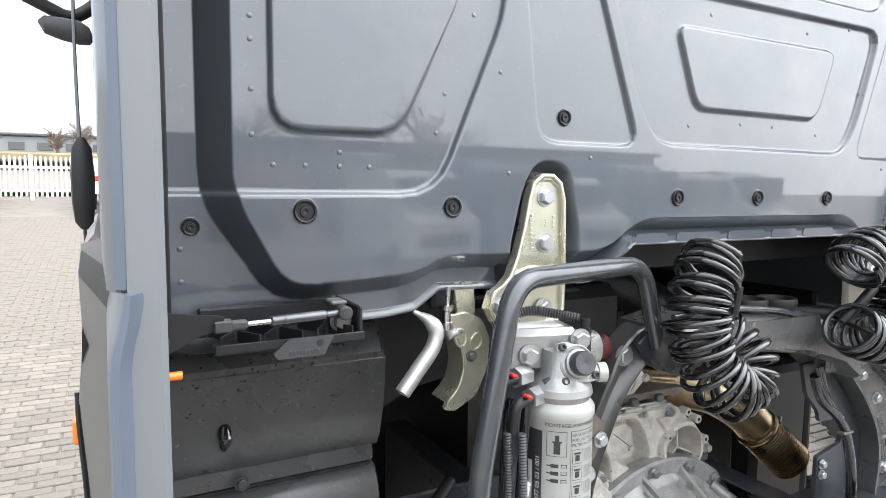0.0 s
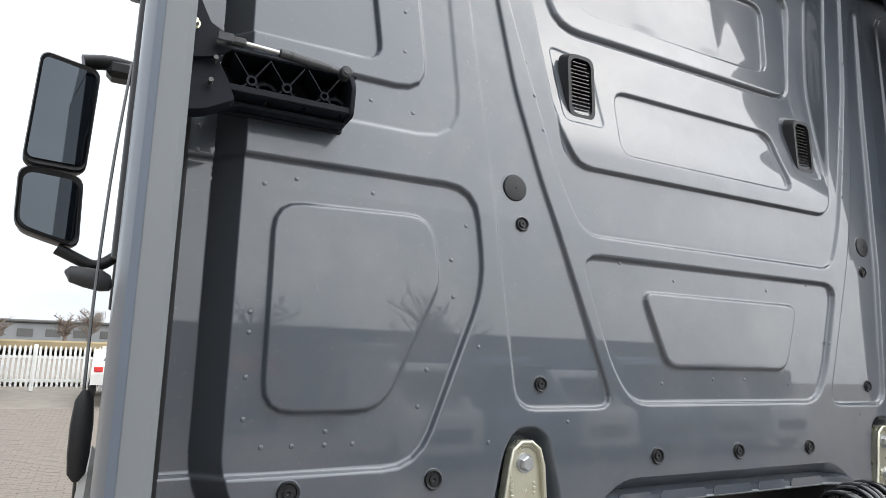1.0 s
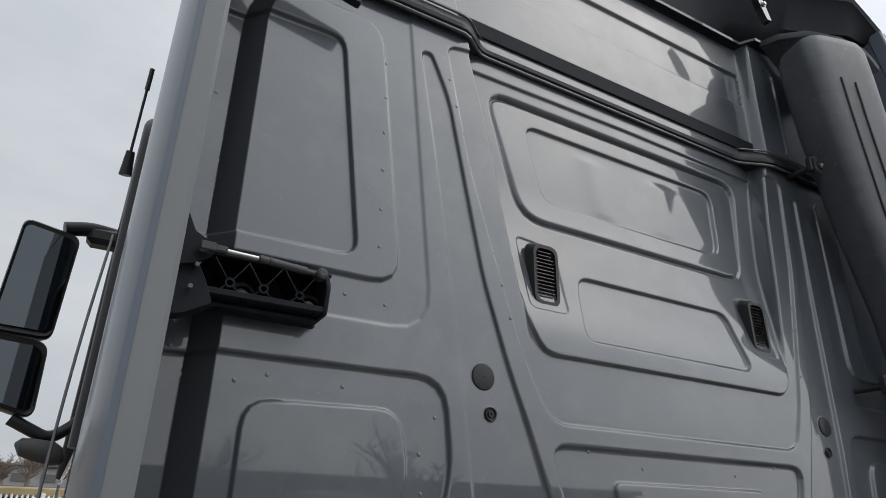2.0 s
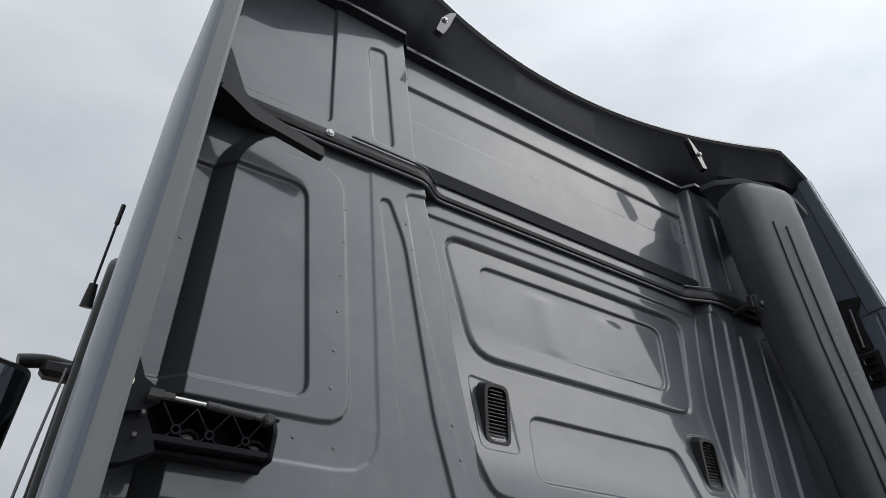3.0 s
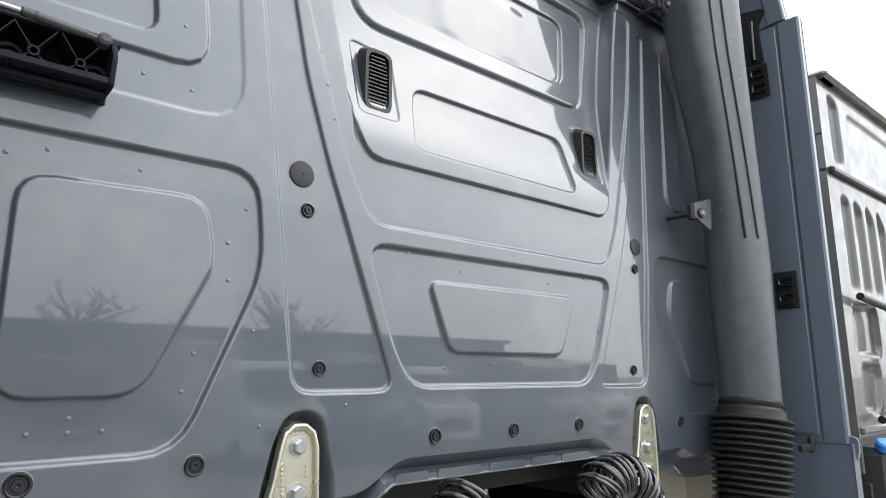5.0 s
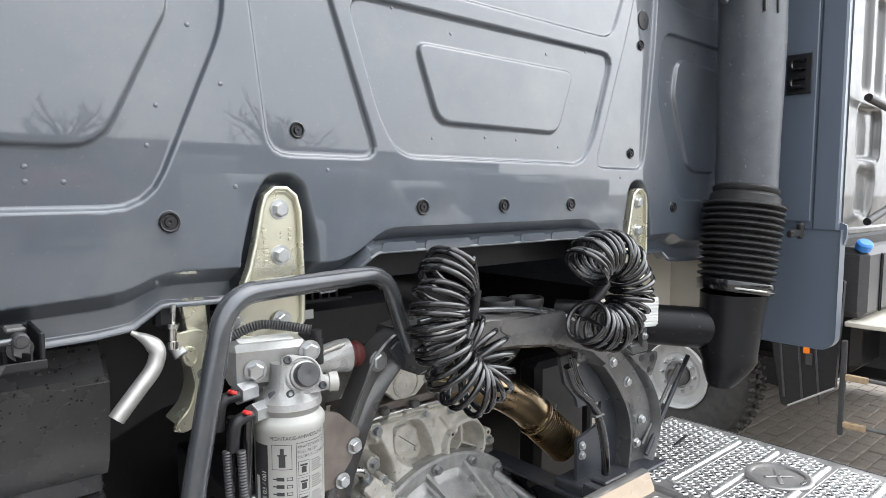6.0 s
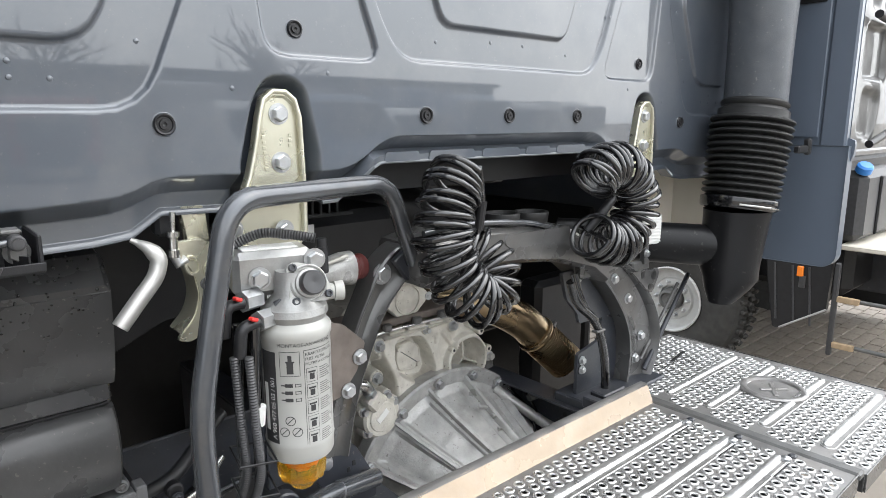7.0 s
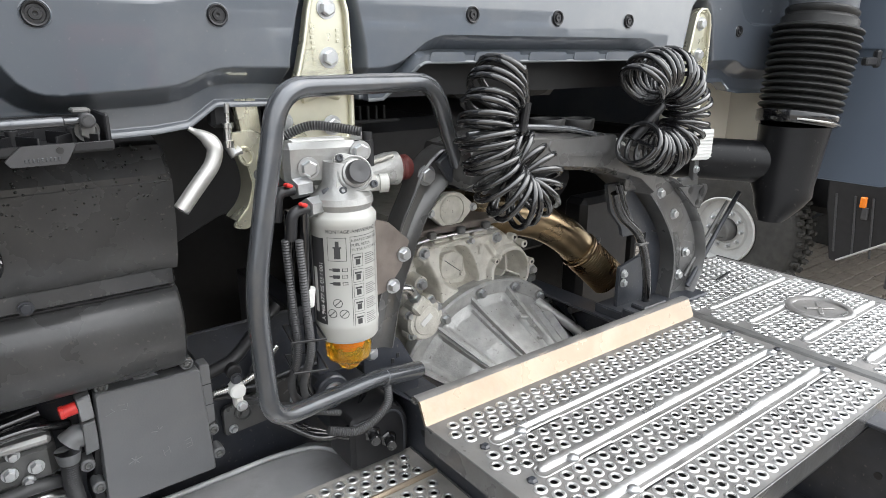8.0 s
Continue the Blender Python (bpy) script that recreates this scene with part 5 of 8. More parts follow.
part("under_shield", Build().box((0, 0.75, 0.62), (0.80, 1.3, 0.02), 0.004), BLACK, bay)
part("side_box", Build().box((0.69, 0.42, 1.02), (0.26, 0.1, 0.6), 0.02), BLACK, bay)
part("side_duct", Build().box((0.22, 0.45, 1.70), (0.34, 0.2, 0.06), 0.02), MUD, bay)
part("heat_shield", Build().box((0.42, 0.62, 1.30), (0.42, 0.03, 0.42), 0.02), BLACK, bay)

# ---- gearbox with its ribbed bell ----
gear = thing("gearbox", (0.05, 0.45, 0.9), "cast aluminium gearbox with ribbed housing, bolts and open ports", "gearbox")
b = Build()
b.box((0.04, 0.66, 1.11), (0.46, 0.5, 0.48), 0.05)
part("rear_case", b, GEARCAST, gear)
# sculpted rear face: a shield with a cored recess
def gear_face():
    xs, zs = np.linspace(-0.21, 0.315, 211), np.linspace(0.97, 1.335, 147)
    gx, gz = np.meshgrid(xs, zs)
    y = np.full(gx.shape, 0.43)
    y -= 0.045 * pressed(gx, gz, [(-0.20, 1.275), (-0.13, 1.295), (-0.10, 1.22), (-0.13, 1.15), (-0.20, 1.13)], 0.02, 0.014)
    y -= 0.092 * pressed(gx, gz, [(-0.112, 1.300), (0.16, 1.302), (0.215, 1.262), (0.283, 1.181), (0.27, 1.09), (0.285, 0.98), (-0.12, 0.98), (-0.062, 1.10), (-0.072, 1.17), (-0.118, 1.25)], 0.035, 0.026)
    y -= 0.010 * pressed(gx, gz, [(-0.112, 1.305), (0.165, 1.305), (0.165, 1.288), (-0.112, 1.283)], 0.008, 0.008)
    y += 0.052 * pressed(gx, gz, [(-0.060, 1.274), (0.028, 1.266), (0.056, 1.221), (0.078, 1.158), (0.060, 1.132), (0.001, 1.140), (-0.046, 1.172), (-0.060, 1.215)], 0.02, 0.011)
    d = np.hypot((gx - 0.190), gz - 1.160)
    y -= 0.018 * ease((0.086 - d) / 0.008) - 0.085 * ease((0.068 - d) / 0.006)
    y -= 0.010 * pressed(gx, gz, [(0.095, 1.262), (0.11, 1.268), (0.150, 1.215), (0.138, 1.205)], 0.004, 0.006)
    y -= 0.006 * pressed(gx, gz, [(0.072, 1.262), (0.085, 1.264), (0.088, 1.235), (0.075, 1.233)], 0.002, 0.004)
    y += 0.0012 * np.sin(gx * 95) * np.sin(gz * 83 + 1)
    v = np.stack([gx, y, gz], -1).reshape(-1, 3)
    g = Build()
    g.v = [tuple(p) for p in v.tolist()]
    n = len(xs)
    g.f = [(j * n + i, j * n + i + 1, (j + 1) * n + i + 1, (j + 1) * n + i) for j in range(len(zs) - 1) for i in range(n - 1)]
    return g


part("rear_face", gear_face(), GEARCAST, gear, sharp=50)
# inspection cover in the recess
poly = rounded([(-0.030, 1.242), (0.017, 1.247), (0.049, 1.226), (0.053, 1.172), (0.032, 1.157), (-0.023, 1.166), (-0.034, 1.19)], 0.010)
cover = part("small_cover", Build().prism(poly, (0, 0.392, 0), (1, 0, 0), (0, 0, 1), 0.016, 0.003), GEARCAST, gear)
part("cover_edge", Build().tube([(0.0095 + (p[0] - 0.0095) * 0.93, 0.377, 1.2 + (p[1] - 1.2) * 0.93) for p in poly], 0.0026, 6, closed=True), GEARCAST, cover)
part("cover_rib", Build().tube([(-0.026, 0.377, 1.228), (0.040, 0.377, 1.178)], 0.0018, 6), FRAME, cover)
for x, z in ((0.042, 1.172), (-0.026, 1.232)):
    part("cover_boss", Build().cyl((x, 0.382, z), (x, 0.368, z), 0.0075, 12, ch=0.001), GEARCAST, cover)
# ears and webs of the port
for x, z, r in ((0.197, 1.268, 0.011), (0.239, 1.240, 0.012), (0.272, 1.177, 0.012), (0.114, 1.137, 0.010), (0.130, 1.205, 0.010), (0.228, 1.088, 0.009), (0.160, 1.080, 0.008)):
    ear = part("port_ear", Build().cyl((x, 0.345, z), (x, 0.317, z), r, 16, ch=0.0015), GEARCAST, gear)
    part("ear_hole", Build().cyl((x, 0.318, z), (x, 0.3165, z), r * 0.42, 10), RUBBER, ear)
part("port_bolt", Build().bolt((0.280, 0.325, 1.150), -Y, 0.0105, 0.014), BOLT, gear)
for a0 in (95, 215, 335):
    dx, dz = math.cos(radians(a0)), math.sin(radians(a0))
    part("port_web", Build().box((0.192 + dx * 0.030, 0.372, 1.158 + dz * 0.030), (0.068, 0.055, 0.005), 0.0015, pose(0, 0, 0, 0, -a0, 0)), GEARCAST, gear)
for x, z in ((-0.119, 1.273), (-0.128, 1.187), (0.041, 1.283), (0.140, 1.274)):
    k = 0.7 if 0 < x < 0.1 else 1.0
    part("case_boss", Build().lathe((x, 0.40, z), -Y, [(0, 0.024 * k), (0.062, 0.021 * k), (0.065, 0.018 * k)], 18), GEARCAST, gear)
    part("case_bolt", Build().bolt((x, 0.335, z), -Y, 0.011 * k, 0.013), BOLT, gear)
for x, w in ((-0.062, 0.05), (0.005, 0.06), (0.075, 0.05)):
    part("seam_lug", Build().box((x, 0.338, 1.300), (w, 0.02, 0.010), 0.003), GEARCAST, gear)
# black block put in for the shade inside a pocket of the casting
part("left_pocket", Build().box((-0.172, 0.385, 1.238), (0.034, 0.02, 0.055), 0.006), FRAME, gear)
# casting flange along the top and thin pipe
part("top_flange", Build().box((0.0, 0.40, 1.325), (0.40, 0.12, 0.02), 0.004), RUSTY, gear)
part("thin_pipe", Build().tube([(-0.19, 0.33, 1.22), (-0.186, 0.33, 1.300), (-0.116, 0.325, 1.313), (0.117, 0.325, 1.311)], 0.0042, 8, 0.02), STEEL, gear)
for x in (-0.10, 0.0, 0.09):
    part("pipe_clip", Build().box((x, 0.325, 1.322), (0.026, 0.018, 0.020), 0.004), CASTDARK, gear)
# round flange above
fl = part("round_flange", Build().prism(rounded([(-0.095, 1.376), (-0.035, 1.425), (0.015, 1.425), (0.072, 1.376), (0.01, 1.322), (-0.035, 1.322)], 0.022), (0, 0.37, 0), (1, 0, 0), (0, 0, 1), 0.02, 0.004), GEARCAST, gear)
part("flange_disc", Build().lathe((-0.012, 0.352, 1.376), -Y, [(0, 0.043), (0.004, 0.043), (0.006, 0.041), (0.006, 0.039), (-0.004, 0.0385), (-0.004, 0.0365), (0.003, 0.036), (0.004, 0.034), (0.003, 0.001)], 34), GEARCAST, fl)
for x, z in ((-0.085, 1.375), (0.062, 1.374)):
    part("flange_bolt", Build().bolt((x, 0.350, z), -Y, 0.008, 0.008), BOLT, fl)
# round side cover with a plate
SCX, SCZ = -0.130, 1.088
sc = part("side_cover", Build().lathe((SCX, 0.36, SCZ), -Y, [(0, 0.060), (0.044, 0.058), (0.050, 0.052), (0.050, 0.042), (0.053, 0.039), (0.053, 0.002)], 28), GEARCAST, gear)
part("type_plate", Build().box((SCX - 0.002, 0.3062, SCZ + 0.004), (0.040, 0.002, 0.017), 0.0006, pose(0, 0, 0, 0, -38, 0)), LABEL, sc, "small white type plate")
for x, z in ((-0.181, 1.112), (-0.085, 1.115), (-0.082, 1.060), (-0.171, 1.050), (-0.107, 1.140)):
    part("cover_ear", Build().cyl((x, 0.355, z), (x, 0.322, z), 0.015, 14, ch=0.002), GEARCAST, sc)
    part("cover_bolt", Build().bolt((x, 0.322, z), -Y, 0.0085, 0.011), BOLT, sc)
part("hose_elbow", Build().tube([(-0.26, 0.30, 1.17), (-0.235, 0.30, 1.206), (-0.195, 0.30, 1.203), (-0.160, 0.31, 1.150)], 0.014, 12, 0.03), STEEL, gear)
part("elbow_nut", Build().lathe((-0.178, 0.303, 1.176), (0.6, 0.15, -0.8), [(0, 0.018), (0.014, 0.018), (0.016, 0.014)], 6), BOLT, gear)
part("elbow_block", Build().box((-0.158, 0.315, 1.142), (0.050, 0.05, 0.042), 0.007, pose(0, 0, 0, 0, -40, 0)), GEARCAST, gear)

# bell-shaped lower housing, leaning towards the viewer, with ribs
def bell_point(u, v):
    """u round the half bell, v from its rim outwards."""
    a = radians(8 + 164 * u)
    r = 0.300 * (1 - 0.45 * v)
    gap = abs((u * 6.4 + 0.35) % 1.0 - 0.5) * 2
    r -= 0.016 * float(ease(np.array((0.80 - gap) / 0.16))) * float(ease(np.array((v - 0.06) / 0.04))) * float(ease(np.array((0.95 - v) / 0.08)))
    r += 0.008 * float(ease(np.array((0.55 - gap) / 0.1))) * float(ease(np.array(0.5 - abs(v - 0.42) / 0.1)))
    cx, cz = 0.105 + 0.05 * v, 0.845
    return Vector((cx - r * math.cos(a), 0.335 - 0.29 * v, cz + r * math.sin(a) * (0.92 - 0.20 * v) - 0.03 * v))


b = Build()
b.loft([[tuple(bell_point(u, v)) for u in np.linspace(0, 1, 150)] + [(0.12, 0.335 - 0.29 * v, 0.76)] for v in np.linspace(0, 1, 42)])
bell = part("bell_housing", b, BELL, gear)
b = Build()
rim = [bell_point(u, 0) for u in np.linspace(0, 1, 40)]
b.loft([[tuple(p + Vector((p.x - 0.105, 0, p.z - 0.845)).normalized() * d + Vector((0, y, 0))) for d, y in ((-0.012, -0.020), (0.024, -0.024), (0.030, -0.018), (0.030, 0.02), (-0.01, 0.02))] for p in rim])
part("rim_flange", b, BELL, bell)
for u in ((k + 0.65) / 6.4 for k in range(6)):
    g = Build()
    g.loft([[tuple(bell_point(u, v) + (bell_point(u, v) - Vector((0.12, bell_point(u, v).y, 0.84))).normalized() * d + Vector((e, 0, e * 0.6)))
             for d, e in ((-0.004, -0.005), (0.022 * (1 - 0.3 * v), -0.0035), (0.022 * (1 - 0.3 * v), 0.0035), (-0.004, 0.005))] for v in np.linspace(0.02, 0.97, 9)])
    part("rib", g, BELL, bell)
for u in (0.10, 0.29, 0.45, 0.60, 0.74, 0.90):
    p = bell_point(u, 0)
    q = p + Vector((p.x - 0.105, 0, p.z - 0.845)).normalized() * 0.008
    part("rim_boss", Build().cyl(q + Vector((0, 0.01, 0)), q + Vector((0, -0.032, 0)), 0.016, 14, 0.014), BELL, bell)
    part("rim_bolt", Build().bolt(q + Vector((0, -0.032, 0)), -Y, 0.0105, 0.011), BOLT, bell)
b = Build()
for k, (dx, wv) in enumerate(((0, 0.05), (0.012, 0.035), (0.02, 0.06))):
    p = bell_point(0.56 + 0.02 * k, 0.35 + 0.1 * k)
    b.box(p + Vector((0.0, -0.004, 0.006)), (wv, 0.012, 0.010), 0.002, pose(0, 0, 0, 20, 18, 0))
part("cast_mark", b, BELL, bell)
b = Build().tube([(0.28, 0.30, 1.05), (0.36, 0.16, 0.96), (0.43, 0.06, 0.93)], 0.016, 8)
part("side_strut", b, BELL, gear)
part("breather", Build().lathe((0.31, 0.37, 1.075), Z, [(0, 0.012), (0.02, 0.012), (0.022, 0.024), (0.036, 0.024), (0.042, 0.017), (0.046, 0.002)], 16), CASTDARK, gear)
part("plastic_tap", Build().lathe((0.335, 0.21, 1.035), (1, -0.2, 0.1), [(0, 0.011), (0.04, 0.011), (0.043, 0.013), (0.05, 0.013), (0.052, 0.006)], 12), CASTDARK, gear)
for pts, r in (([(0.30, 0.36, 1.06), (0.36, 0.30, 1.02), (0.34, 0.2, 0.98), (0.30, 0.15, 0.92)], 0.004), ([(0.32, 0.34, 1.03), (0.35, 0.27, 1.06), (0.34, 0.18, 1.0)], 0.004)):
    part("thin_hose", Build().tube(smooth_path(pts), r, 6), BLACKGLOSS, gear)

# ---- exhaust ----
ex = thing("exhaust_pipe", (0.45, 0.4, 1.0), "heat-tinted steel exhaust pipe with a corrugated flexible section", "exhaust pipe")
path = smooth_path([(0.12, 0.56, 1.33), (0.17, 0.47, 1.325), (0.24, 0.40, 1.312), (0.34, 0.355, 1.283), (0.415, 0.318, 1.235), (0.468, 0.297, 1.180)], 10)
part("bend", Build().tube(path, 0.057, 28), EXH, ex)
p0, p1 = Vector((0.462, 0.300, 1.186)), Vector((0.560, 0.262, 1.085))
u = (p1 - p0).normalized()
part("clamp_band", Build().lathe(p0 - u * 0.006, u, [(0, 0.056), (0.002, 0.064), (0.007, 0.0655), (0.009, 0.0625), (0.011, 0.0655), (0.018, 0.064), (0.020, 0.056)], 32), EXH, ex, "brass-coloured clamp band")
part("band_screw", Build().cyl(p0 + Vector((0.03, -0.05, 0.025)), p0 + Vector((0.05, -0.04, 0.035)), 0.006, 10), CASTDARK, ex)
prof = [(0.014, 0.055)]
for k in range(18):
    z = 0.018 + k * 0.0080
    prof += [(z, 0.0545), (z + 0.0012, 0.0615), (z + 0.0040, 0.0625), (z + 0.0052, 0.0545)]
part("flexible_section", Build().lathe(p0, u, prof, 32), EXH, ex, sharp=30)

# ---- fuel filter with its pump head ----
ff = thing("fuel_filter", (-0.595, -0.10, 1.2), "white fuel filter canister with amber bowl under an aluminium pump head", "fuel filter")
FX, FY = -0.586, -0.100
can = part("canister", Build().lathe((FX, FY, 1.330), Z, [(0, 0.0500), (0.004, 0.0525), (0.026, 0.0535), (0.030, 0.0545), (0.034, 0.0532), (0.197, 0.0532), (0.200, 0.0552), (0.211, 0.0556), (0.215, 0.0535), (0.223, 0.047)], 44), FILTERW, ff)
VIEW = math.atan2(-1.014 - FY, -1.063 - FX)


def wrap(pts2, r=0.0535):
    """Print on the canister: pts of (arc metres, height) are laid round it."""
    return [(FX + r * math.cos(VIEW + a / r), FY + r * math.sin(VIEW + a / r), 1.385 + (z - 1.347) * 0.97) for a, z in pts2]


def bar(g, a0, a1, z0, z1, r=0.0535):
    n = max(2, int(abs(a1 - a0) / 0.004) + 1)
    top, low = wrap([(a0 + (a1 - a0) * k / n, z1) for k in range(n + 1)], r), wrap([(a0 + (a1 - a0) * k / n, z0) for k in range(n + 1)], r)
    g.add(low + top, [(k, k + 1, n + 2 + k, n + 1 + k) for k in range(n)])
    return g


def outline(g, a0, a1, z0, z1, w=0.0008):
    bar(g, a0, a1, z0, z0 + w), bar(g, a0, a1, z1 - w, z1), bar(g, a0, a0 + w, z0, z1), bar(g, a1 - w, a1, z0, z1)
    return g


def lettering(text, size, a0, z0, turned=False, r=0.0536):
    """Text of the built-in font as a mesh round the canister."""
    cu = bpy.data.curves.new("text", "FONT")
    cu.body, cu.size = text, size
    ob = bpy.data.objects.new("text", cu)
    scene.collection.objects.link(ob)
    me = bpy.data.meshes.new_from_object(ob.evaluated_get(bpy.context.evaluated_depsgraph_get()))
    bpy.data.objects.remove(ob)
    g = Build()
    flat = [(v.co.x, v.co.y) for v in me.vertices]
    if turned:
        flat = [(-y, x) for x, y in flat]
    g.add(wrap([(a0 + x, z0 + y) for x, y in flat], r), [tuple(p.vertices) for p in me.polygons])
    bpy.data.meshes.remove(me)
    return g


g = Build()
bar(g, -0.066, -0.034, 1.325, 1.478)
part("dark_label", g, INK, can, "black printed field")
part("lettering", lettering("A 960 477 05 03 / 001", 0.0115, -0.038, 1.332, True, 0.0538), WHITEINK, can)
g = Build()
bar(g, -0.062, -0.052, 1.345, 1.425, 0.0538)
part("printed_bar", g, WHITEINK, can)
part("lettering", lettering("MONTAGE-ANWEISUNG - INSTRUCTION", 0.0082, -0.030, 1.487), INK, can)
part("lettering", lettering("KRAFTSTOFFILTER", 0.0066, 0.012, 1.472), INK, can)
part("lettering", lettering("FUEL FILTER", 0.0066, 0.012, 1.464), INK, can)
part("lettering", lettering("FILTRE A COMBUSTIBLE", 0.0066, 0.012, 1.456), INK, can)
g = Build()
outline(g, -0.027, 0.004, 1.440, 1.480)
outline(g, 0.010, 0.064, 1.318, 1.481)
bar(g, -0.016, -0.006, 1.444, 1.462), bar(g, -0.014, -0.008, 1.464, 1.474), bar(g, -0.018, -0.004, 1.462, 1.4645)
for k in range(3):
    z = 1.425 - 0.012 * k
    bar(g, -0.026, -0.018, z - 0.001, z + 0.001), bar(g, -0.020, -0.008, z - 0.003, z + 0.003), bar(g, -0.004, 0.004, z - 0.0025, z - 0.0015), bar(g, -0.004, 0.004, z + 0.0015, z + 0.0025)
    bar(g, -0.0045, -0.0035, z - 0.003, z + 0.003), bar(g, 0.0035, 0.0045, z - 0.003, z + 0.003)
for k in range(5):
    z0 = 1.322 + k * 0.0265
    outline(g, 0.013, 0.031, z0, z0 + 0.023, 0.0007)
    bar(g, 0.018, 0.026, z0 + 0.004, z0 + 0.014), bar(g, 0.016, 0.028, z0 + 0.015, z0 + 0.018)
    for j in range(6):
        bar(g, 0.035, 0.060 - 0.004 * (j % 3), z0 + 0.002 + j * 0.0035, z0 + 0.0032 + j * 0.0035)
for a, z in ((-0.014, 1.366), (-0.024, 1.347), (-0.004, 1.347)):
    ringp = [(a + 0.008 * math.cos(t), z + 0.008 * math.sin(t)) for t in (2 * math.pi * i / 24 for i in range(24))]
    ringq = [(a + 0.0068 * math.cos(t), z + 0.0068 * math.sin(t)) for t in (2 * math.pi * i / 24 for i in range(24))]
    g.add(wrap(ringp) + wrap(ringq), [(i, (i + 1) % 24, 24 + (i + 1) % 24, 24 + i) for i in range(24)])
    g.add(wrap([(a - 0.006, z - 0.005), (a - 0.005, z - 0.006), (a + 0.006, z + 0.005), (a + 0.005, z + 0.006)]), [(0, 1, 2, 3)])
part("printed_field", g, INK, can, "small printed pictograms and lines")

bowl = Build()
prof = []
for z, r in ((1.331, 0.036), (1.312, 0.035), (1.308, 0.037), (1.288, 0.035), (1.282, 0.029), (1.274, 0.016)):
    prof.append([(FX + (r + (0.0025 if k % 4 < 2 else 0)) * math.cos(2 * math.pi * k / 48), FY + (r + (0.0025 if k % 4 < 2 else 0)) * math.sin(2 * math.pi * k / 48), z) for k in range(48)])
part("water_bowl", bowl.loft(prof), GLASS, ff, "transparent amber plastic bowl")
part("drain_tap", Build().lathe((FX, FY, 1.276), -Z, [(0, 0.02), (0.008, 0.018), (0.010, 0.01), (0.014, 0.009)], 14), GLASS, ff)
part("bowl_core", Build().lathe((FX, FY, 1.329), -Z, [(0, 0.022), (0.02, 0.022), (0.030, 0.012)], 14), ORANGE, ff)

# pump head
head = part("pump_head", Build().box((FX - 0.012, FY + 0.050, 1.622), (0.125, 0.075, 0.070), 0.010, pose(0, 0, 0, 0, 0, -14)).lathe((FX, FY, 1.553), Z, [(0, 0.047), (0.010, 0.052), (0.020, 0.050), (0.026, 0.042), (0.040, 0.030), (0.075, 0.026)], 30), ALU, ff, "cast aluminium pump head")
part("head_label", Build().box((FX - 0.015, FY + 0.050, 1.6578), (0.085, 0.040, 0.002), 0.0005, pose(0, 0, 0, 0, 0, -14)), LABEL, head)
PC = Vector((-0.576, -0.136, 1.612))
PA = Vector((-0.20, -1, 0.30)).normalized()
fl3 = Build()
rp = []
for i in range(36):
    t = 2 * math.pi * i / 36
    rp.append(0.029 + 0.0125 * max(max(0.0, math.cos(t - radians(q))) ** 10 for q in (41, 137, 236)))
g0, g1 = fl3.ring(PC - PA * 0.022, PA, 1.0, 36), fl3.ring(PC - PA * 0.012, PA, 1.0, 36)
fl3.loft([[tuple(PC - PA * 0.022 + (Vector(p) - (PC - PA * 0.022)) * r) for p, r in zip(g0, rp)], [tuple(PC - PA * 0.010 + (Vector(p) - (PC - PA * 0.012)) * r) for p, r in zip(g1, rp)]])
part("pump_flange", fl3, FILTERW, head)
# dark ring added behind the flange to read as its shadow line
part("flange_gasket", Build().lathe(PC - PA * 0.026, PA, [(0, 0.0285), (0.004, 0.0285)], 28), RUBBER, head)
part("flange_rim", Build().lathe(PC - PA * 0.012, PA, [(0, 0.0298), (0.0045, 0.0290), (0.0055, 0.0275), (0.0045, 0.0258), (0.0005, 0.0250), (0.0005, 0.023)], 32, False), ALU, head)
part("pump_collar", Build().lathe(PC - PA * 0.035, PA, [(-0.02, 0.028), (0.012, 0.028), (0.020, 0.0235), (0.031, 0.0226), (0.034, 0.0218), (0.035, 0.0193)], 28), ALU, head)
part("primer_knob", Build().lathe(PC, PA, [(0, 0.0183), (0.003, 0.0190), (0.016, 0.0186), (0.019, 0.0168), (0.019, 0.004), (0.018, 0.001)], 28), CONDUIT, head, "dark grey primer knob")
upv = (Z - PA * Z.dot(PA)).normalized()
sdv = PA.cross(upv)
for k in range(3):
    t = radians((41, 137, 236)[k])
    q = PC - PA * 0.010 + (upv * math.cos(t) + sdv * math.sin(t)) * 0.0345
    part("flange_screw", Build().lathe(q, PA, [(0, 0.0062), (0.006, 0.0062), (0.007, 0.005), (0.007, 0.0034), (0.003, 0.0032), (0.003, 0.0005)], 12), FRAME, head)
for p in ((-0.632, -0.083, 1.618), (-0.550, -0.104, 1.640)):
    part("head_bolt", Build().bolt(p, (-0.24, -0.97, 0), 0.0115, 0.011), BOLT, head)
for k, (x, y, z) in enumerate(((-0.668, -0.098, 1.590), (-0.655, -0.118, 1.562))):
    part("port_nut", Build().lathe((x + 0.03, y + 0.012, z), (-1, -0.3, 0), [(0, 0.016), (0.03, 0.016), (0.031, 0.013)], 6), BOLT, head)
    part("red_clip", Build().box((x - 0.012, y - 0.012, z + 0.010), (0.012, 0.012, 0.006), 0.002, pose(0, 0, 0, 0, 25, 15)), RED, head, "red locking clip")
    part("quick_connector", Build().tube([(x + 0.0, y, z), (x - 0.028, y - 0.006, z), (x - 0.032, y - 0.004, z - 0.045)], 0.0090, 10, 0.015), BLACK, head)
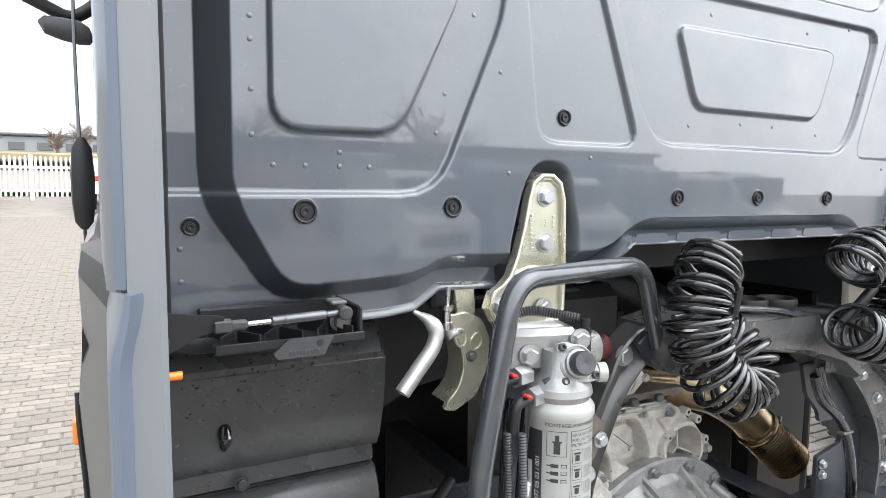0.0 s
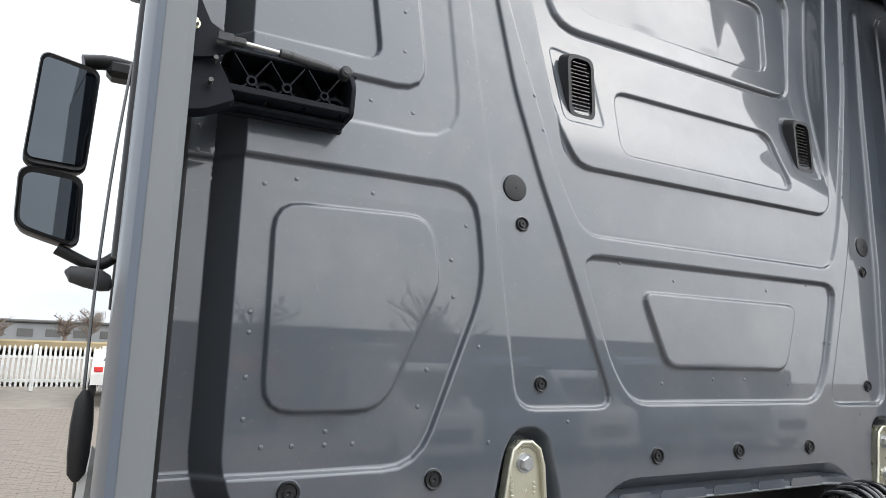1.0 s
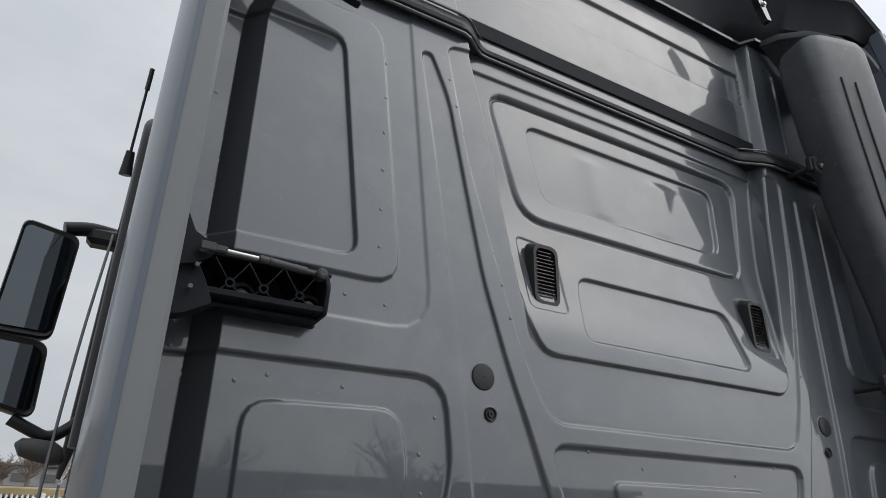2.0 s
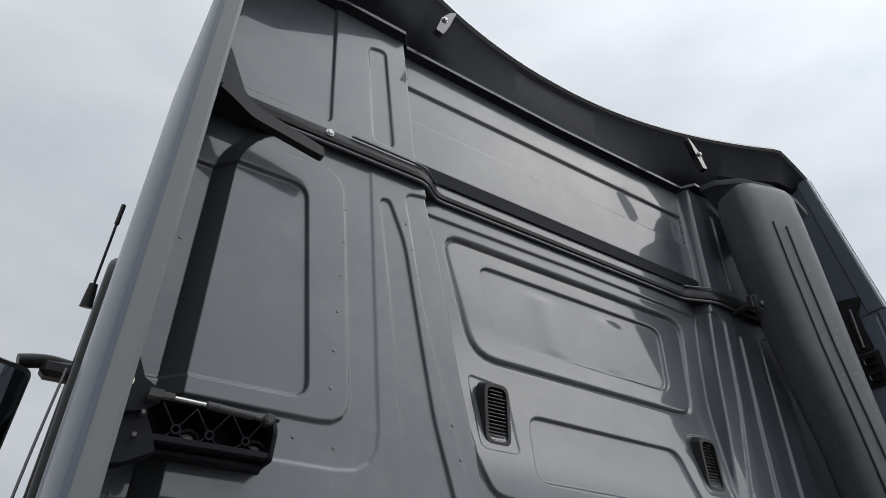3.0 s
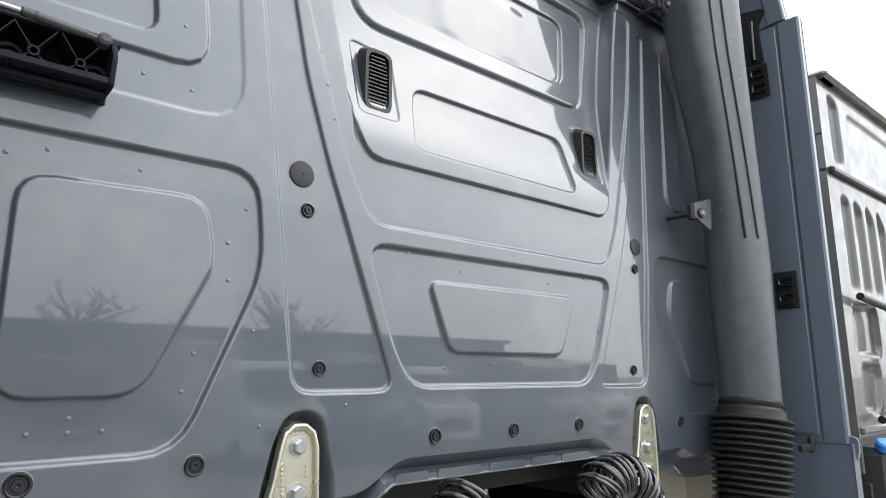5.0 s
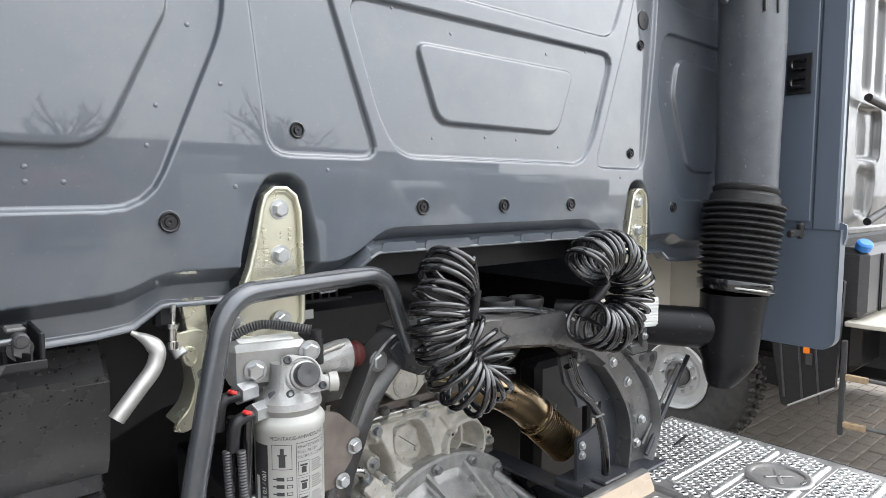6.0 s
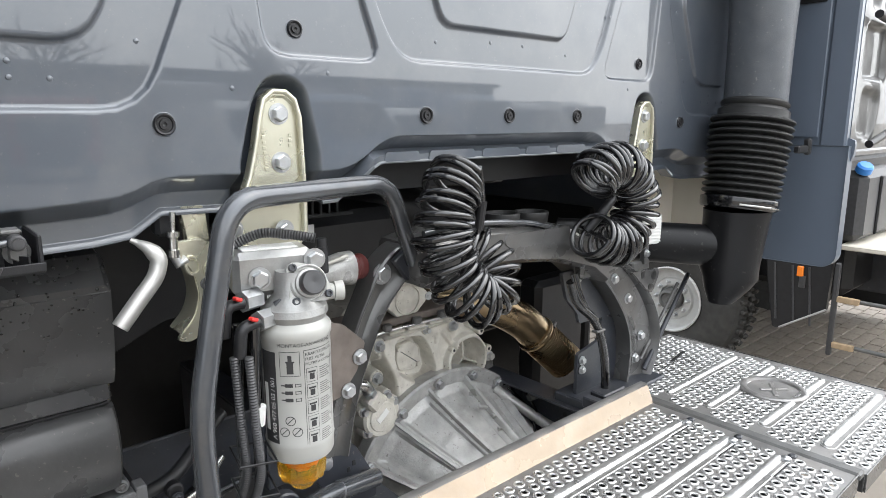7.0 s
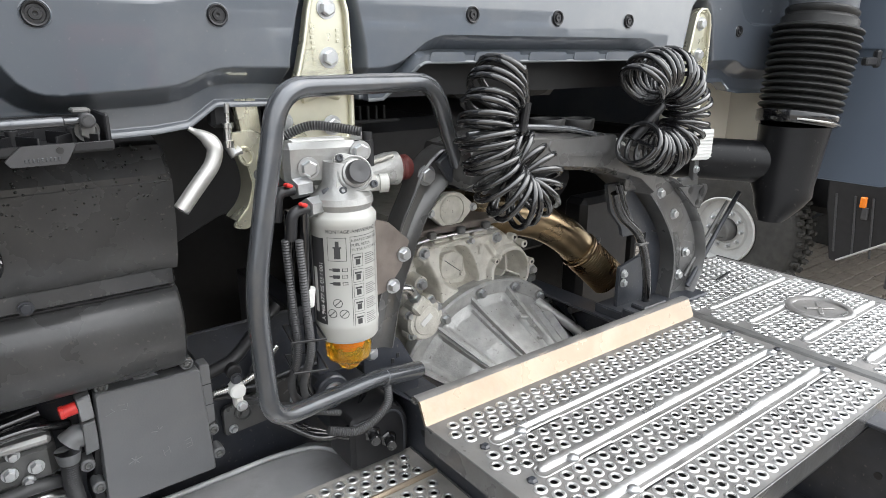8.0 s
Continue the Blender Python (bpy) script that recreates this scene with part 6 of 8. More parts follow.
part("small_plug", Build().lathe((-0.615, -0.108, 1.580), (-0.2, -1, 0), [(0, 0.010), (0.008, 0.010), (0.009, 0.007)], 6), FRAME, head)
part("sensor", Build().cyl((-0.528, -0.09, 1.655), (-0.528, -0.09, 1.612), 0.010, 12).cyl((-0.528, -0.09, 1.668), (-0.528, -0.09, 1.655), 0.008, 12), BLACK, head)
part("right_port", Build().lathe((-0.555, -0.10, 1.585), (1, -0.35, 0), [(0, 0.014), (0.035, 0.013), (0.036, 0.016), (0.05, 0.016), (0.052, 0.010)], 14), FILTERW, head)

# corrugated conduits and pipes by the filter
def corrugated(pts, r, n=6, pitch=0.0045):
    p = smooth_path(pts, 30)
    length = [0.0]
    for a, c in zip(p, p[1:]):
        length.append(length[-1] + (c - a).length)
    res, rad, s, i = [], [], 0.0, 0
    k = 0
    while s < length[-1]:
        while length[i + 1] < s:
            i += 1
        t = (s - length[i]) / max(length[i + 1] - length[i], 1e-9)
        res.append(p[i].lerp(p[i + 1], t))
        rad.append(r if k % 2 else r * 0.80)
        s += pitch / 2
        k += 1
    return Build().tube(res, r, n, radii=rad)


single("cable_conduit", corrugated([(-0.66, -0.02, 1.655), (-0.61, -0.04, 1.678), (-0.57, -0.06, 1.675), (-0.535, -0.085, 1.668)], 0.0085, 10), CONDUIT, "black corrugated cable conduit over the pump head", "cable")
lines = thing("fuel_lines", (-0.70, -0.06, 1.2), "bundle of black fuel pipes and corrugated conduits tied together", "hose bundle")
for dx, dy in ((-0.075, -0.02), (-0.092, 0.0)):
    part("pipe", Build().tube(smooth_path([(FX + dx, FY + dy, 1.56), (FX + dx - 0.002, FY + dy + 0.01, 1.42), (FX + dx + 0.006, FY + dy + 0.03, 1.30), (FX + dx + 0.025, FY + dy + 0.09, 1.21), (FX + dx + 0.08, FY + dy + 0.14, 1.13)]), 0.0075, 8), BLACKGLOSS, lines)
for dx, dy in ((-0.10, -0.022), (-0.084, -0.036)):
    part("conduit", corrugated([(FX + dx - 0.01, FY + dy, 1.52), (FX + dx - 0.006, FY + dy, 1.42), (FX + dx + 0.006, FY + dy + 0.02, 1.32), (FX + dx + 0.012, FY + dy + 0.075, 1.23), (FX + dx + 0.05, FY + dy + 0.12, 1.15), (FX + dx + 0.11, FY + dy + 0.14, 1.11)], 0.0070, 12), CONDUIT, lines)
for z in (1.352, 1.298):
    part("cable_tie", Build().tube([(FX - 0.115, FY - 0.03, z), (FX - 0.065, FY - 0.048, z), (FX - 0.055, FY + 0.01, z + 0.006), (FX - 0.105, FY + 0.03, z + 0.006)], 0.0022, 6, closed=True), BLACK, lines)
part("white_tag", Build().cyl((FX - 0.072, FY - 0.012, 1.43), (FX - 0.074, FY - 0.008, 1.40), 0.0105, 10), LABEL, lines)

# ---- bent grab handle round the filter ----
grab = thing("grab_handle", (-0.6, -0.08, 1.1), "bent grey steel tube grab handle round the fuel filter", "handle")
HP = [(-0.262, 0.01, 1.575), (-0.352, -0.035, 1.742), (-0.690, -0.122, 1.745), (-0.756, -0.140, 1.455), (-0.745, -0.124, 1.222), (-0.475, -0.025, 1.176), (-0.352, 0.030, 1.128)]
part("tube", Build().tube(HP, 0.0165, 16, 0.055), TUBE, grab)
part("end_sleeve", Build().cyl((-0.475, -0.023, 1.171), (-0.352, 0.030, 1.128), 0.0195, 16, ch=0.002), TUBE, grab)


# bracket behind the bowl and black boxes at the rail
fb = thing("filter_bracket", (-0.48, 0.03, 1.1), "black steel bracket that holds the filter to the frame", "bracket")
part("angle_plate", Build().prism(rounded([(-0.476, 1.150), (-0.474, 1.208), (-0.412, 1.219), (-0.388, 1.207), (-0.338, 1.116), (-0.338, 1.072), (-0.375, 1.066)], 0.010), (0, 0.056, 0), (1, 0, 0), (0, 0, 1), 0.008, 0.0015), FRAME, fb)
part("folded_flange", Build().prism([(-0.476, 1.150), (-0.470, 1.146), (-0.375, 1.062), (-0.375, 1.067)], (0, 0.054, 0), (1, 0, 0), (0, 0, 1), 0.060, 0.001), FRAME, fb)
for x, z in ((-0.405, 1.158), (-0.392, 1.168), (-0.372, 1.138)):
    part("bracket_hole", Build().box((x, 0.0475, z), (0.008, 0.002, 0.011), 0.0004), RUBBER, fb)
part("bracket_bolt", Build().bolt((-0.458, 0.0475, 1.192), -Y, 0.0105, 0.012), BOLT, fb)
part("bracket_bolt", Build().bolt((-0.585, -0.03, 1.178), -Y, 0.015, 0.013), BOLT, fb)
part("round_plate", Build().cyl((-0.585, -0.028, 1.178), (-0.585, -0.005, 1.178), 0.034, 20, ch=0.003), FRAME, fb)
part("back_plate", Build().box((-0.50, 0.10, 1.33), (0.11, 0.012, 0.36), 0.003), FRAME, fb)
part("valve_cover", Build().prism(rounded([(-0.535, 0.955), (-0.398, 0.955), (-0.396, 1.045), (-0.422, 1.088), (-0.535, 1.078)], 0.018), (0, 0.10, 0), (1, 0, 0), (0, 0, 1), 0.098, 0.010), BLACK, fb)
part("cover_lip", Build().tube([(-0.530, 0.004, 1.066), (-0.430, 0.004, 1.074), (-0.409, 0.004, 1.040), (-0.410, 0.004, 0.965)], 0.0035, 8, 0.02), FRAME, fb)
for x, z in ((-0.488, 1.036), (-0.450, 1.010)):
    part("stud", Build().cyl((x, 0.004, z), (x - 0.012, -0.034, z + 0.004), 0.011, 12, ch=0.002).lathe((x, 0.004, z), (-0.3, -1, 0.1), [(0, 0.018), (0.010, 0.018), (0.013, 0.014)], 6), BLACKGLOSS, fb)
part("corrugated_hose", corrugated([(-0.62, -0.07, 1.13), (-0.56, -0.08, 1.115), (-0.49, -0.06, 1.13), (-0.46, -0.02, 1.15)], 0.009, 8), CONDUIT, fb)

# fork-shaped plate and its plug below the cab edge
fork = thing("lock_fork", (-0.70, 0.03, 1.5), "pale zinc-plated forked locking plate under the cab edge", "bracket")
pl = [(-0.716, 1.668), (-0.676, 1.671), (-0.648, 1.655), (-0.633, 1.621), (-0.637, 1.572), (-0.660, 1.524), (-0.702, 1.503), (-0.722, 1.510), (-0.716, 1.520), (-0.694, 1.545), (-0.684, 1.579), (-0.692, 1.619), (-0.716, 1.648)]
part("plate", Build().prism(rounded(pl, 0.008), (0, 0.037, 0), (1, 0, 0), (0, 0, 1), 0.008, 0.002), ZINC, fork)
part("edge_strip", Build().loft([[(x, 0.026, z), (x, 0.085, z), (x + 0.004, 0.085, z), (x + 0.004, 0.026, z)] for x, z in [(p.x, p.z) for p in smooth_path([(-0.716, 0, 1.648), (-0.692, 0, 1.619), (-0.684, 0, 1.579), (-0.694, 0, 1.545), (-0.716, 0, 1.520)], 5)]]), ZINC, fork)
for x, z, t in ((-0.691, 1.628, 20), (-0.661, 1.619, -25)):
    ring = [(x + 0.0105 * math.cos(q) * math.cos(radians(t)) - 0.0145 * math.sin(q) * math.sin(radians(t)), 0.0275, z + 0.0105 * math.cos(q) * math.sin(radians(t)) + 0.0145 * math.sin(q) * math.cos(radians(t))) for q in (2 * math.pi * k / 16 for k in range(16))]
    part("embossed_loop", Build().tube(ring, 0.0032, 6, closed=True), ZINC, fork)
part("fork_bolt", Build().bolt((-0.672, 0.027, 1.596), -Y, 0.0065, 0.007), CASTDARK, fork)
part("upper_lug", Build().prism(rounded([(-0.70, 1.72), (-0.66, 1.72), (-0.655, 1.66), (-0.69, 1.655)], 0.008), (0, 0.06, 0), (1, 0, 0), (0, 0, 1), 0.02, 0.003), ZINC, fork)
part("grease_nipple", Build().lathe((-0.718, 0.03, 1.645), (0.05, 0, 1), [(0, 0.010), (0.012, 0.010), (0.013, 0.007), (0.03, 0.007), (0.032, 0.010), (0.04, 0.010), (0.042, 0.004), (0.07, 0.004)], 12), STEEL, fork)
part("nipple_elbow", Build().tube([(-0.718, 0.03, 1.650), (-0.712, 0.028, 1.634), (-0.700, 0.03, 1.64)], 0.008, 8), BOLT, fork)
part("cable_plug", Build().box((-0.72, 0.06, 1.70), (0.03, 0.03, 0.05), 0.006), BLACK, fork)
pp = smooth_path([(-0.778, 0.027, 1.680), (-0.770, 0.024, 1.675), (-0.757, 0.016, 1.666), (-0.747, 0.011, 1.652), (-0.748, 0.009, 1.638), (-0.757, 0.006, 1.620), (-0.780, 0.002, 1.595), (-0.811, -0.002, 1.560)])
b = Build().tube(pp, 0.0125, 16, radii=[float(np.interp(k, [0, 8, 20], [0.0035, 0.005, 0.0125])) for k in range(len(pp))])
b.lathe(pp[-1], pp[-1] - pp[-2], [(0.0, 0.0125), (0.0005, 0.0105), (-0.01, 0.0100), (-0.01, 0.0005)], 16)
single("drain_pipe", b, DULL, "bright bent metal pipe end under the cab edge", "pipe")

# ---- coiled air hoses ----
def coil(spine, r, wire, turns, taper=None):
    p = smooth_path(spine, 40)
    n = len(p)
    ref = Vector((0, -1, 0.3))
    pts = []
    steps = int(turns * 22)
    for i in range(steps + 1):
        s = i / steps * (n - 1)
        k = min(int(s), n - 2)
        q = p[k].lerp(p[k + 1], s - k)
        t = (p[min(k + 2, n - 1)] - p[max(k - 1, 0)]).normalized()
        ref = (ref - t * ref.dot(t)).normalized()
        bb = t.cross(ref)
        a = 2 * math.pi * turns * i / steps
        wob = 1 + 0.06 * math.sin(a * 0.37 + 1.3) + 0.04 * math.sin(a * 0.151)
        pts.append(q + r * wob * (math.cos(a) * ref + math.sin(a) * bb) + t * 0.006 * math.sin(a * 0.5))
    return pts


hose = thing("coiled_air_hose", (-0.25, -0.09, 1.5), "glossy black coiled air hose hanging behind the cab", "air hose", "coiled hoses")
cp = coil([(-0.215, -0.078, 1.748), (-0.240, -0.082, 1.725), (-0.262, -0.088, 1.69), (-0.272, -0.092, 1.65), (-0.266, -0.096, 1.605), (-0.246, -0.104, 1.552), (-0.214, -0.116, 1.518), (-0.178, -0.120, 1.518), (-0.158, -0.112, 1.548), (-0.166, -0.085, 1.585), (-0.19, -0.06, 1.60)], 0.052, 0.0055, 26)
part("coil", Build().tube(cp, 0.0061, 8), BLACKGLOSS, hose)
part("hose_end", Build().tube(smooth_path([tuple(cp[0]), (-0.195, -0.11, 1.76), (-0.182, -0.105, 1.70), (-0.188, -0.10, 1.64), (-0.21, -0.08, 1.59)]), 0.0052, 8), BLACKGLOSS, hose)
part("ferrule", Build().cyl((-0.182, -0.105, 1.70), (-0.187, -0.10, 1.645), 0.009, 10), BLACK, hose)
hose = thing("coiled_air_hose", (0.25, -0.12, 1.5), "glossy black coiled air hose bent round in a ring", "air hose", "coiled hoses")
cp = coil([(0.142, -0.12, 1.716), (0.168, -0.12, 1.738), (0.205, -0.12, 1.748), (0.258, -0.12, 1.742), (0.308, -0.12, 1.706), (0.328, -0.12, 1.652), (0.308, -0.12, 1.598), (0.258, -0.12, 1.570), (0.200, -0.12, 1.574), (0.150, -0.12, 1.600)], 0.050, 0.005, 27)
part("coil", Build().tube(cp, 0.0061, 8), BLACKGLOSS, hose)
part("coupling", Build().tube([(0.175, -0.09, 1.60), (0.200, -0.11, 1.64), (0.225, -0.12, 1.672), (0.24, -0.10, 1.70)], 0.011, 10), BLACK, hose)
part("white_tag", Build().box((0.198, -0.030, 1.584), (0.040, 0.02, 0.012), 0.004, pose(0, 0, 0, 0, 25, 0)), LABEL, hose)
part("hose_end", Build().tube(smooth_path([tuple(cp[-1]), (0.20, -0.05, 1.60), (0.235, -0.03, 1.56), (0.22, -0.02, 1.51)]), 0.005, 8), BLACKGLOSS, hose)

# loom along the right upright
loom = thing("cable_loom", (0.40, 0.0, 1.1), "black taped cable loom along the suspension upright", "cable")
b = Build().tube(smooth_path([(0.24, 0.0, 1.45), (0.27, 0.0, 1.39), (0.335, -0.01, 1.33), (0.375, -0.01, 1.26), (0.395, -0.012, 1.17), (0.40, -0.01, 1.05)]), 0.012, 10)
part("loom", b, BLACKGLOSS, loom)
for k in range(4):
    part("wire", Build().tube(smooth_path([(0.235 + 0.008 * k, -0.004, 1.47), (0.265 + 0.01 * k, -0.012 + 0.004 * k, 1.40), (0.33, -0.014, 1.335)]), 0.003, 6), BLACKGLOSS if k % 2 else CONDUIT, loom)
for z in (1.10, 1.085, 1.30):
    part("clip", Build().box((0.395 if z < 1.2 else 0.35, -0.015, z), (0.04, 0.02, 0.006), 0.002), CASTDARK, loom)

# small work lamp under the right mount
lamp = thing("work_lamp", (0.62, 0.02, 1.45), "small white work lamp on a steel bracket", "lamp")
LP = (0.655, 0.03, 1.535)
part("housing", Build().box((LP[0], LP[1] + 0.012, LP[2]), (0.075, 0.03, 0.10), 0.008, pose(0, 0, 0, 0, 0, -20)), BLACK, lamp)
part("lens", Build().box((LP[0] - 0.005, LP[1] - 0.006, LP[2]), (0.066, 0.010, 0.088), 0.003, pose(0, 0, 0, 0, 0, -20)), LENS, lamp, "ribbed white lens")
for k in range(8):
    part("lens_rib", Build().box((LP[0] - 0.0075, LP[1] - 0.0125, LP[2] - 0.034 + k * 0.0098), (0.058, 0.003, 0.0045), 0.001, pose(0, 0, 0, 0, 0, -20)), WHITEPAINT, lamp)
part("lamp_bracket", Build().box((LP[0] - 0.01, LP[1] + 0.01, LP[2] - 0.075), (0.02, 0.02, 0.06), 0.003).box((LP[0] - 0.02, LP[1] + 0.02, LP[2] - 0.11), (0.09, 0.02, 0.03), 0.004), CASTDARK, lamp)
part("lamp_bolt", Build().bolt((LP[0] - 0.02, LP[1] - 0.002, LP[2] - 0.07), -Y, 0.008, 0.008), BOLT, lamp)

# cream inner fairing behind the duct
single("inner_fairing", Build().prism(rounded([(0.74, 1.36), (0.74, 1.66), (0.80, 1.715), (1.14, 1.72), (1.14, 1.42), (0.98, 1.42), (0.90, 1.36)], 0.03), (0, 0.24, 0), (1, 0, 0), (0, 0, 1), 0.02, 0.004).prism([(0.03, 1.45), (0.245, 1.42), (0.245, 1.70), (0.03, 1.69)], (1.125, 0, 0), (0, 1, 0), (0, 0, 1), -0.012), CREAM, "cream plastic fairing beside the wheel arch", "fairing")

stay = thing("stay_rod", (0.62, 0.0, 1.1), "two thin black steel stay rods beside the upright", "rod")
part("rod", Build().tube([(0.615, 0.0, 1.115), (0.845, 0.0, 1.375)], 0.0075, 8), FRAME, stay)
part("rod", Build().tube([(0.610, 0.01, 1.145), (0.80, 0.01, 1.35)], 0.005, 8), CASTDARK, stay)

# ---- air intake duct ----
duct = thing("air_intake_duct", (0.93, -0.12, 1.3), "dark grey plastic air intake duct with a rubber bellows", "air duct")
DX, DY = 0.925, -0.125


def duct_ring(z, wide, deep, sq, ox=0.0, n=36):
    """A rounded section: sq 2 is round, more is boxier. Its broad side is turned to the yard."""
    res = []
    for i in range(n):
        t = 2 * math.pi * i / n
        c, s_ = math.cos(t), math.sin(t)
        a = wide * math.copysign(abs(c) ** (2 / sq), c)
        d = deep * math.copysign(abs(s_) ** (2 / sq), s_)
        res.append((DX + ox + a * math.cos(-0.28) - d * math.sin(-0.28), DY + a * math.sin(-0.28) + d * math.cos(-0.28), z))
    return res


b = Build()
DUCT_SECTIONS = [(1.885, 0.087, 0.087, 2.0, 0.0), (2.05, 0.088, 0.088, 2.0, 0.0), (2.18, 0.090, 0.085, 2.3, 0.0), (2.35, 0.092, 0.080, 2.7, 0.002), (2.5, 0.091, 0.076, 3.2, -0.010),
                 (2.7, 0.091, 0.074, 4.0, -0.032), (3.0, 0.113, 0.078, 4.5, -0.088), (3.3, 0.127, 0.085, 4.5, -0.126), (3.50, 0.129, 0.089, 4.5, -0.143), (3.60, 0.127, 0.088, 4.5, -0.147),
                 (3.635, 0.118, 0.081, 4.0, -0.148), (3.65, 0.100, 0.066, 3.5, -0.148)]
rings = [duct_ring(*sec) for sec in DUCT_SECTIONS]
part("duct_tube", b.loft(rings), DUCT, duct)
for k, off in enumerate((-0.046, 0.006)):
    g = Build()
    top, low = 3.46 - 0.01 * k, 2.40
    pts = []
    for z in np.linspace(low, top, 24):
        w, dd, shift = (float(np.interp(z, [sec[0] for sec in DUCT_SECTIONS], [sec[i] for sec in DUCT_SECTIONS])) for i in (1, 2, 4))
        a, d = off, -dd * (1 - abs(off / w) ** 4.2) ** (1 / 4.2) - 0.0005
        pts.append((DX + shift + a * math.cos(-0.28) - d * math.sin(-0.28), DY + a * math.sin(-0.28) + d * math.cos(-0.28), z))
    part("moulded_groove", g.tube(pts, 0.0042, 6), RUBBER, duct)
prof = [(0, 0.088), (0.006, 0.094), (0.012, 0.094), (0.02, 0.089), (0.03, 0.099), (0.042, 0.099)]
z = 0.05
for k in range(12):
    wide = 0.117 - 0.0006 * k
    prof += [(z, wide - 0.017), (z + 0.004, wide - 0.004), (z + 0.0075, wide), (z + 0.0105, wide), (z + 0.014, wide - 0.004), (z + 0.018, wide - 0.017)]
    z += 0.0192
prof += [(z + 0.004, 0.100), (z + 0.006, 0.104)]
# the bellows and the elbow stand a little aslant
DOWN = Vector((-0.17, 0.0, -1.0)).normalized()
LEAN_X = DOWN.x / -DOWN.z
TOP = Vector((DX, DY, 1.905))
part("bellows", Build().lathe(TOP, DOWN, prof, 40), RUBBER, duct, "black rubber bellows")
part("clamp_band", Build().lathe(TOP + DOWN * (z + 0.006), DOWN, [(0, 0.102), (0.001, 0.109), (0.005, 0.110), (0.028, 0.108), (0.033, 0.104), (0.034, 0.098)], 40), BLACKGLOSS, duct, "black clamp band")
clamp_mid = TOP + DOWN * (z + 0.018)
# bright steel arc on the front only, standing for the black band's glint
part("hose_clamp", Build().tube([clamp_mid + Vector((0.1105 * math.cos(a), 0.1105 * math.sin(a), LEAN_X * 0.11 * math.cos(a) - 0.011)) for a in np.linspace(radians(205), radians(318), 26)], 0.0030, 6), STEEL, duct)
b = Build()
rings = []
for zz, r in ((1.905 - z - 0.034, 0.096), (1.55, 0.092), (1.42, 0.085)):
    rings.append(b.ring((DX + LEAN_X * (1.905 - zz), DY, zz), -Z, r, 28, up=(1, 0, 0)))
for zz, r, ox in ((1.39, 0.078, -0.088), (1.36, 0.063, -0.108), (1.333, 0.044, -0.128), (1.322, 0.034, -0.138), (1.322, 0.028, -0.139), (1.34, 0.022, -0.137)):
    rings.append(b.ring((DX + ox, DY - 0.01, zz), -Z, r, 28, up=(1, 0, 0)))
b.loft(rings)
b.tube(smooth_path([(DX - 0.06, DY, 1.478), (DX - 0.12, DY + 0.05, 1.482), (0.74, 0.02, 1.485), (0.64, 0.16, 1.487), (0.56, 0.30, 1.487)]), 0.062, 24)
part("lower_elbow", b, ELBOW, duct, "black moulded elbow with a drain spout")
b = Build()
hood = []
for k in range(17):
    t = k / 16
    x = 0.700 + 0.205 * t
    y = np.interp(t, [0, 0.2, 0.5, 0.85, 1.0], [-0.043, -0.123, -0.190, -0.228, -0.236])
    zz = np.interp(t, [0, 0.2, 0.5, 0.83, 1.0], [3.750, 3.725, 3.672, 3.622, 3.560])
    hood.append([(x, y + 0.004, zz - 0.022), (x, y, zz - 0.020), (x, y - 0.002, zz), (x, y + 0.006, zz + 0.003), (x, 0.03, zz + 0.02), (x, 0.03, zz - 0.002)])
part("hood", b.loft(hood), DUCT, duct)
for x0, y0, zz in ((0.762, -0.085, 2.478), (0.705, -0.060, 3.185)):
    eye_p = Vector((x0, y0, zz))
    lug = part("clamp_lug", Build().prism(rounded([(-0.045, 0.0), (0.045, -0.055), (0.055, 0.055), (-0.03, 0.03)], 0.015), eye_p, (1, -0.25, 0), (0, 0, 1), 0.014, 0.003), DUCT, duct)
    part("rubber_grommet", Build().cyl(eye_p + Vector((0, -0.018, 0)), eye_p + Vector((0, 0.0, 0)), 0.017, 16, ch=0.003), RUBBER, lug)
    part("lug_bolt", Build().bolt(eye_p + Vector((0, -0.018, 0)), -Y, 0.0075, 0.006), BOLT, lug)
    part("lug_stay", Build().tube([eye_p + Vector((-0.015, 0.0, 0)), eye_p + Vector((-0.02, 0.09, 0.0))], 0.009, 8).box(eye_p + Vector((-0.035, 0.0, 0)), (0.02, 0.02, 0.05), 0.004), BLACK, lug)
part("strap", Build().box((1.045, -0.222, 1.765), (0.075, 0.018, 0.022), 0.004).box((1.085, -0.225, 1.772), (0.022, 0.02, 0.05), 0.006), BLACK, duct)

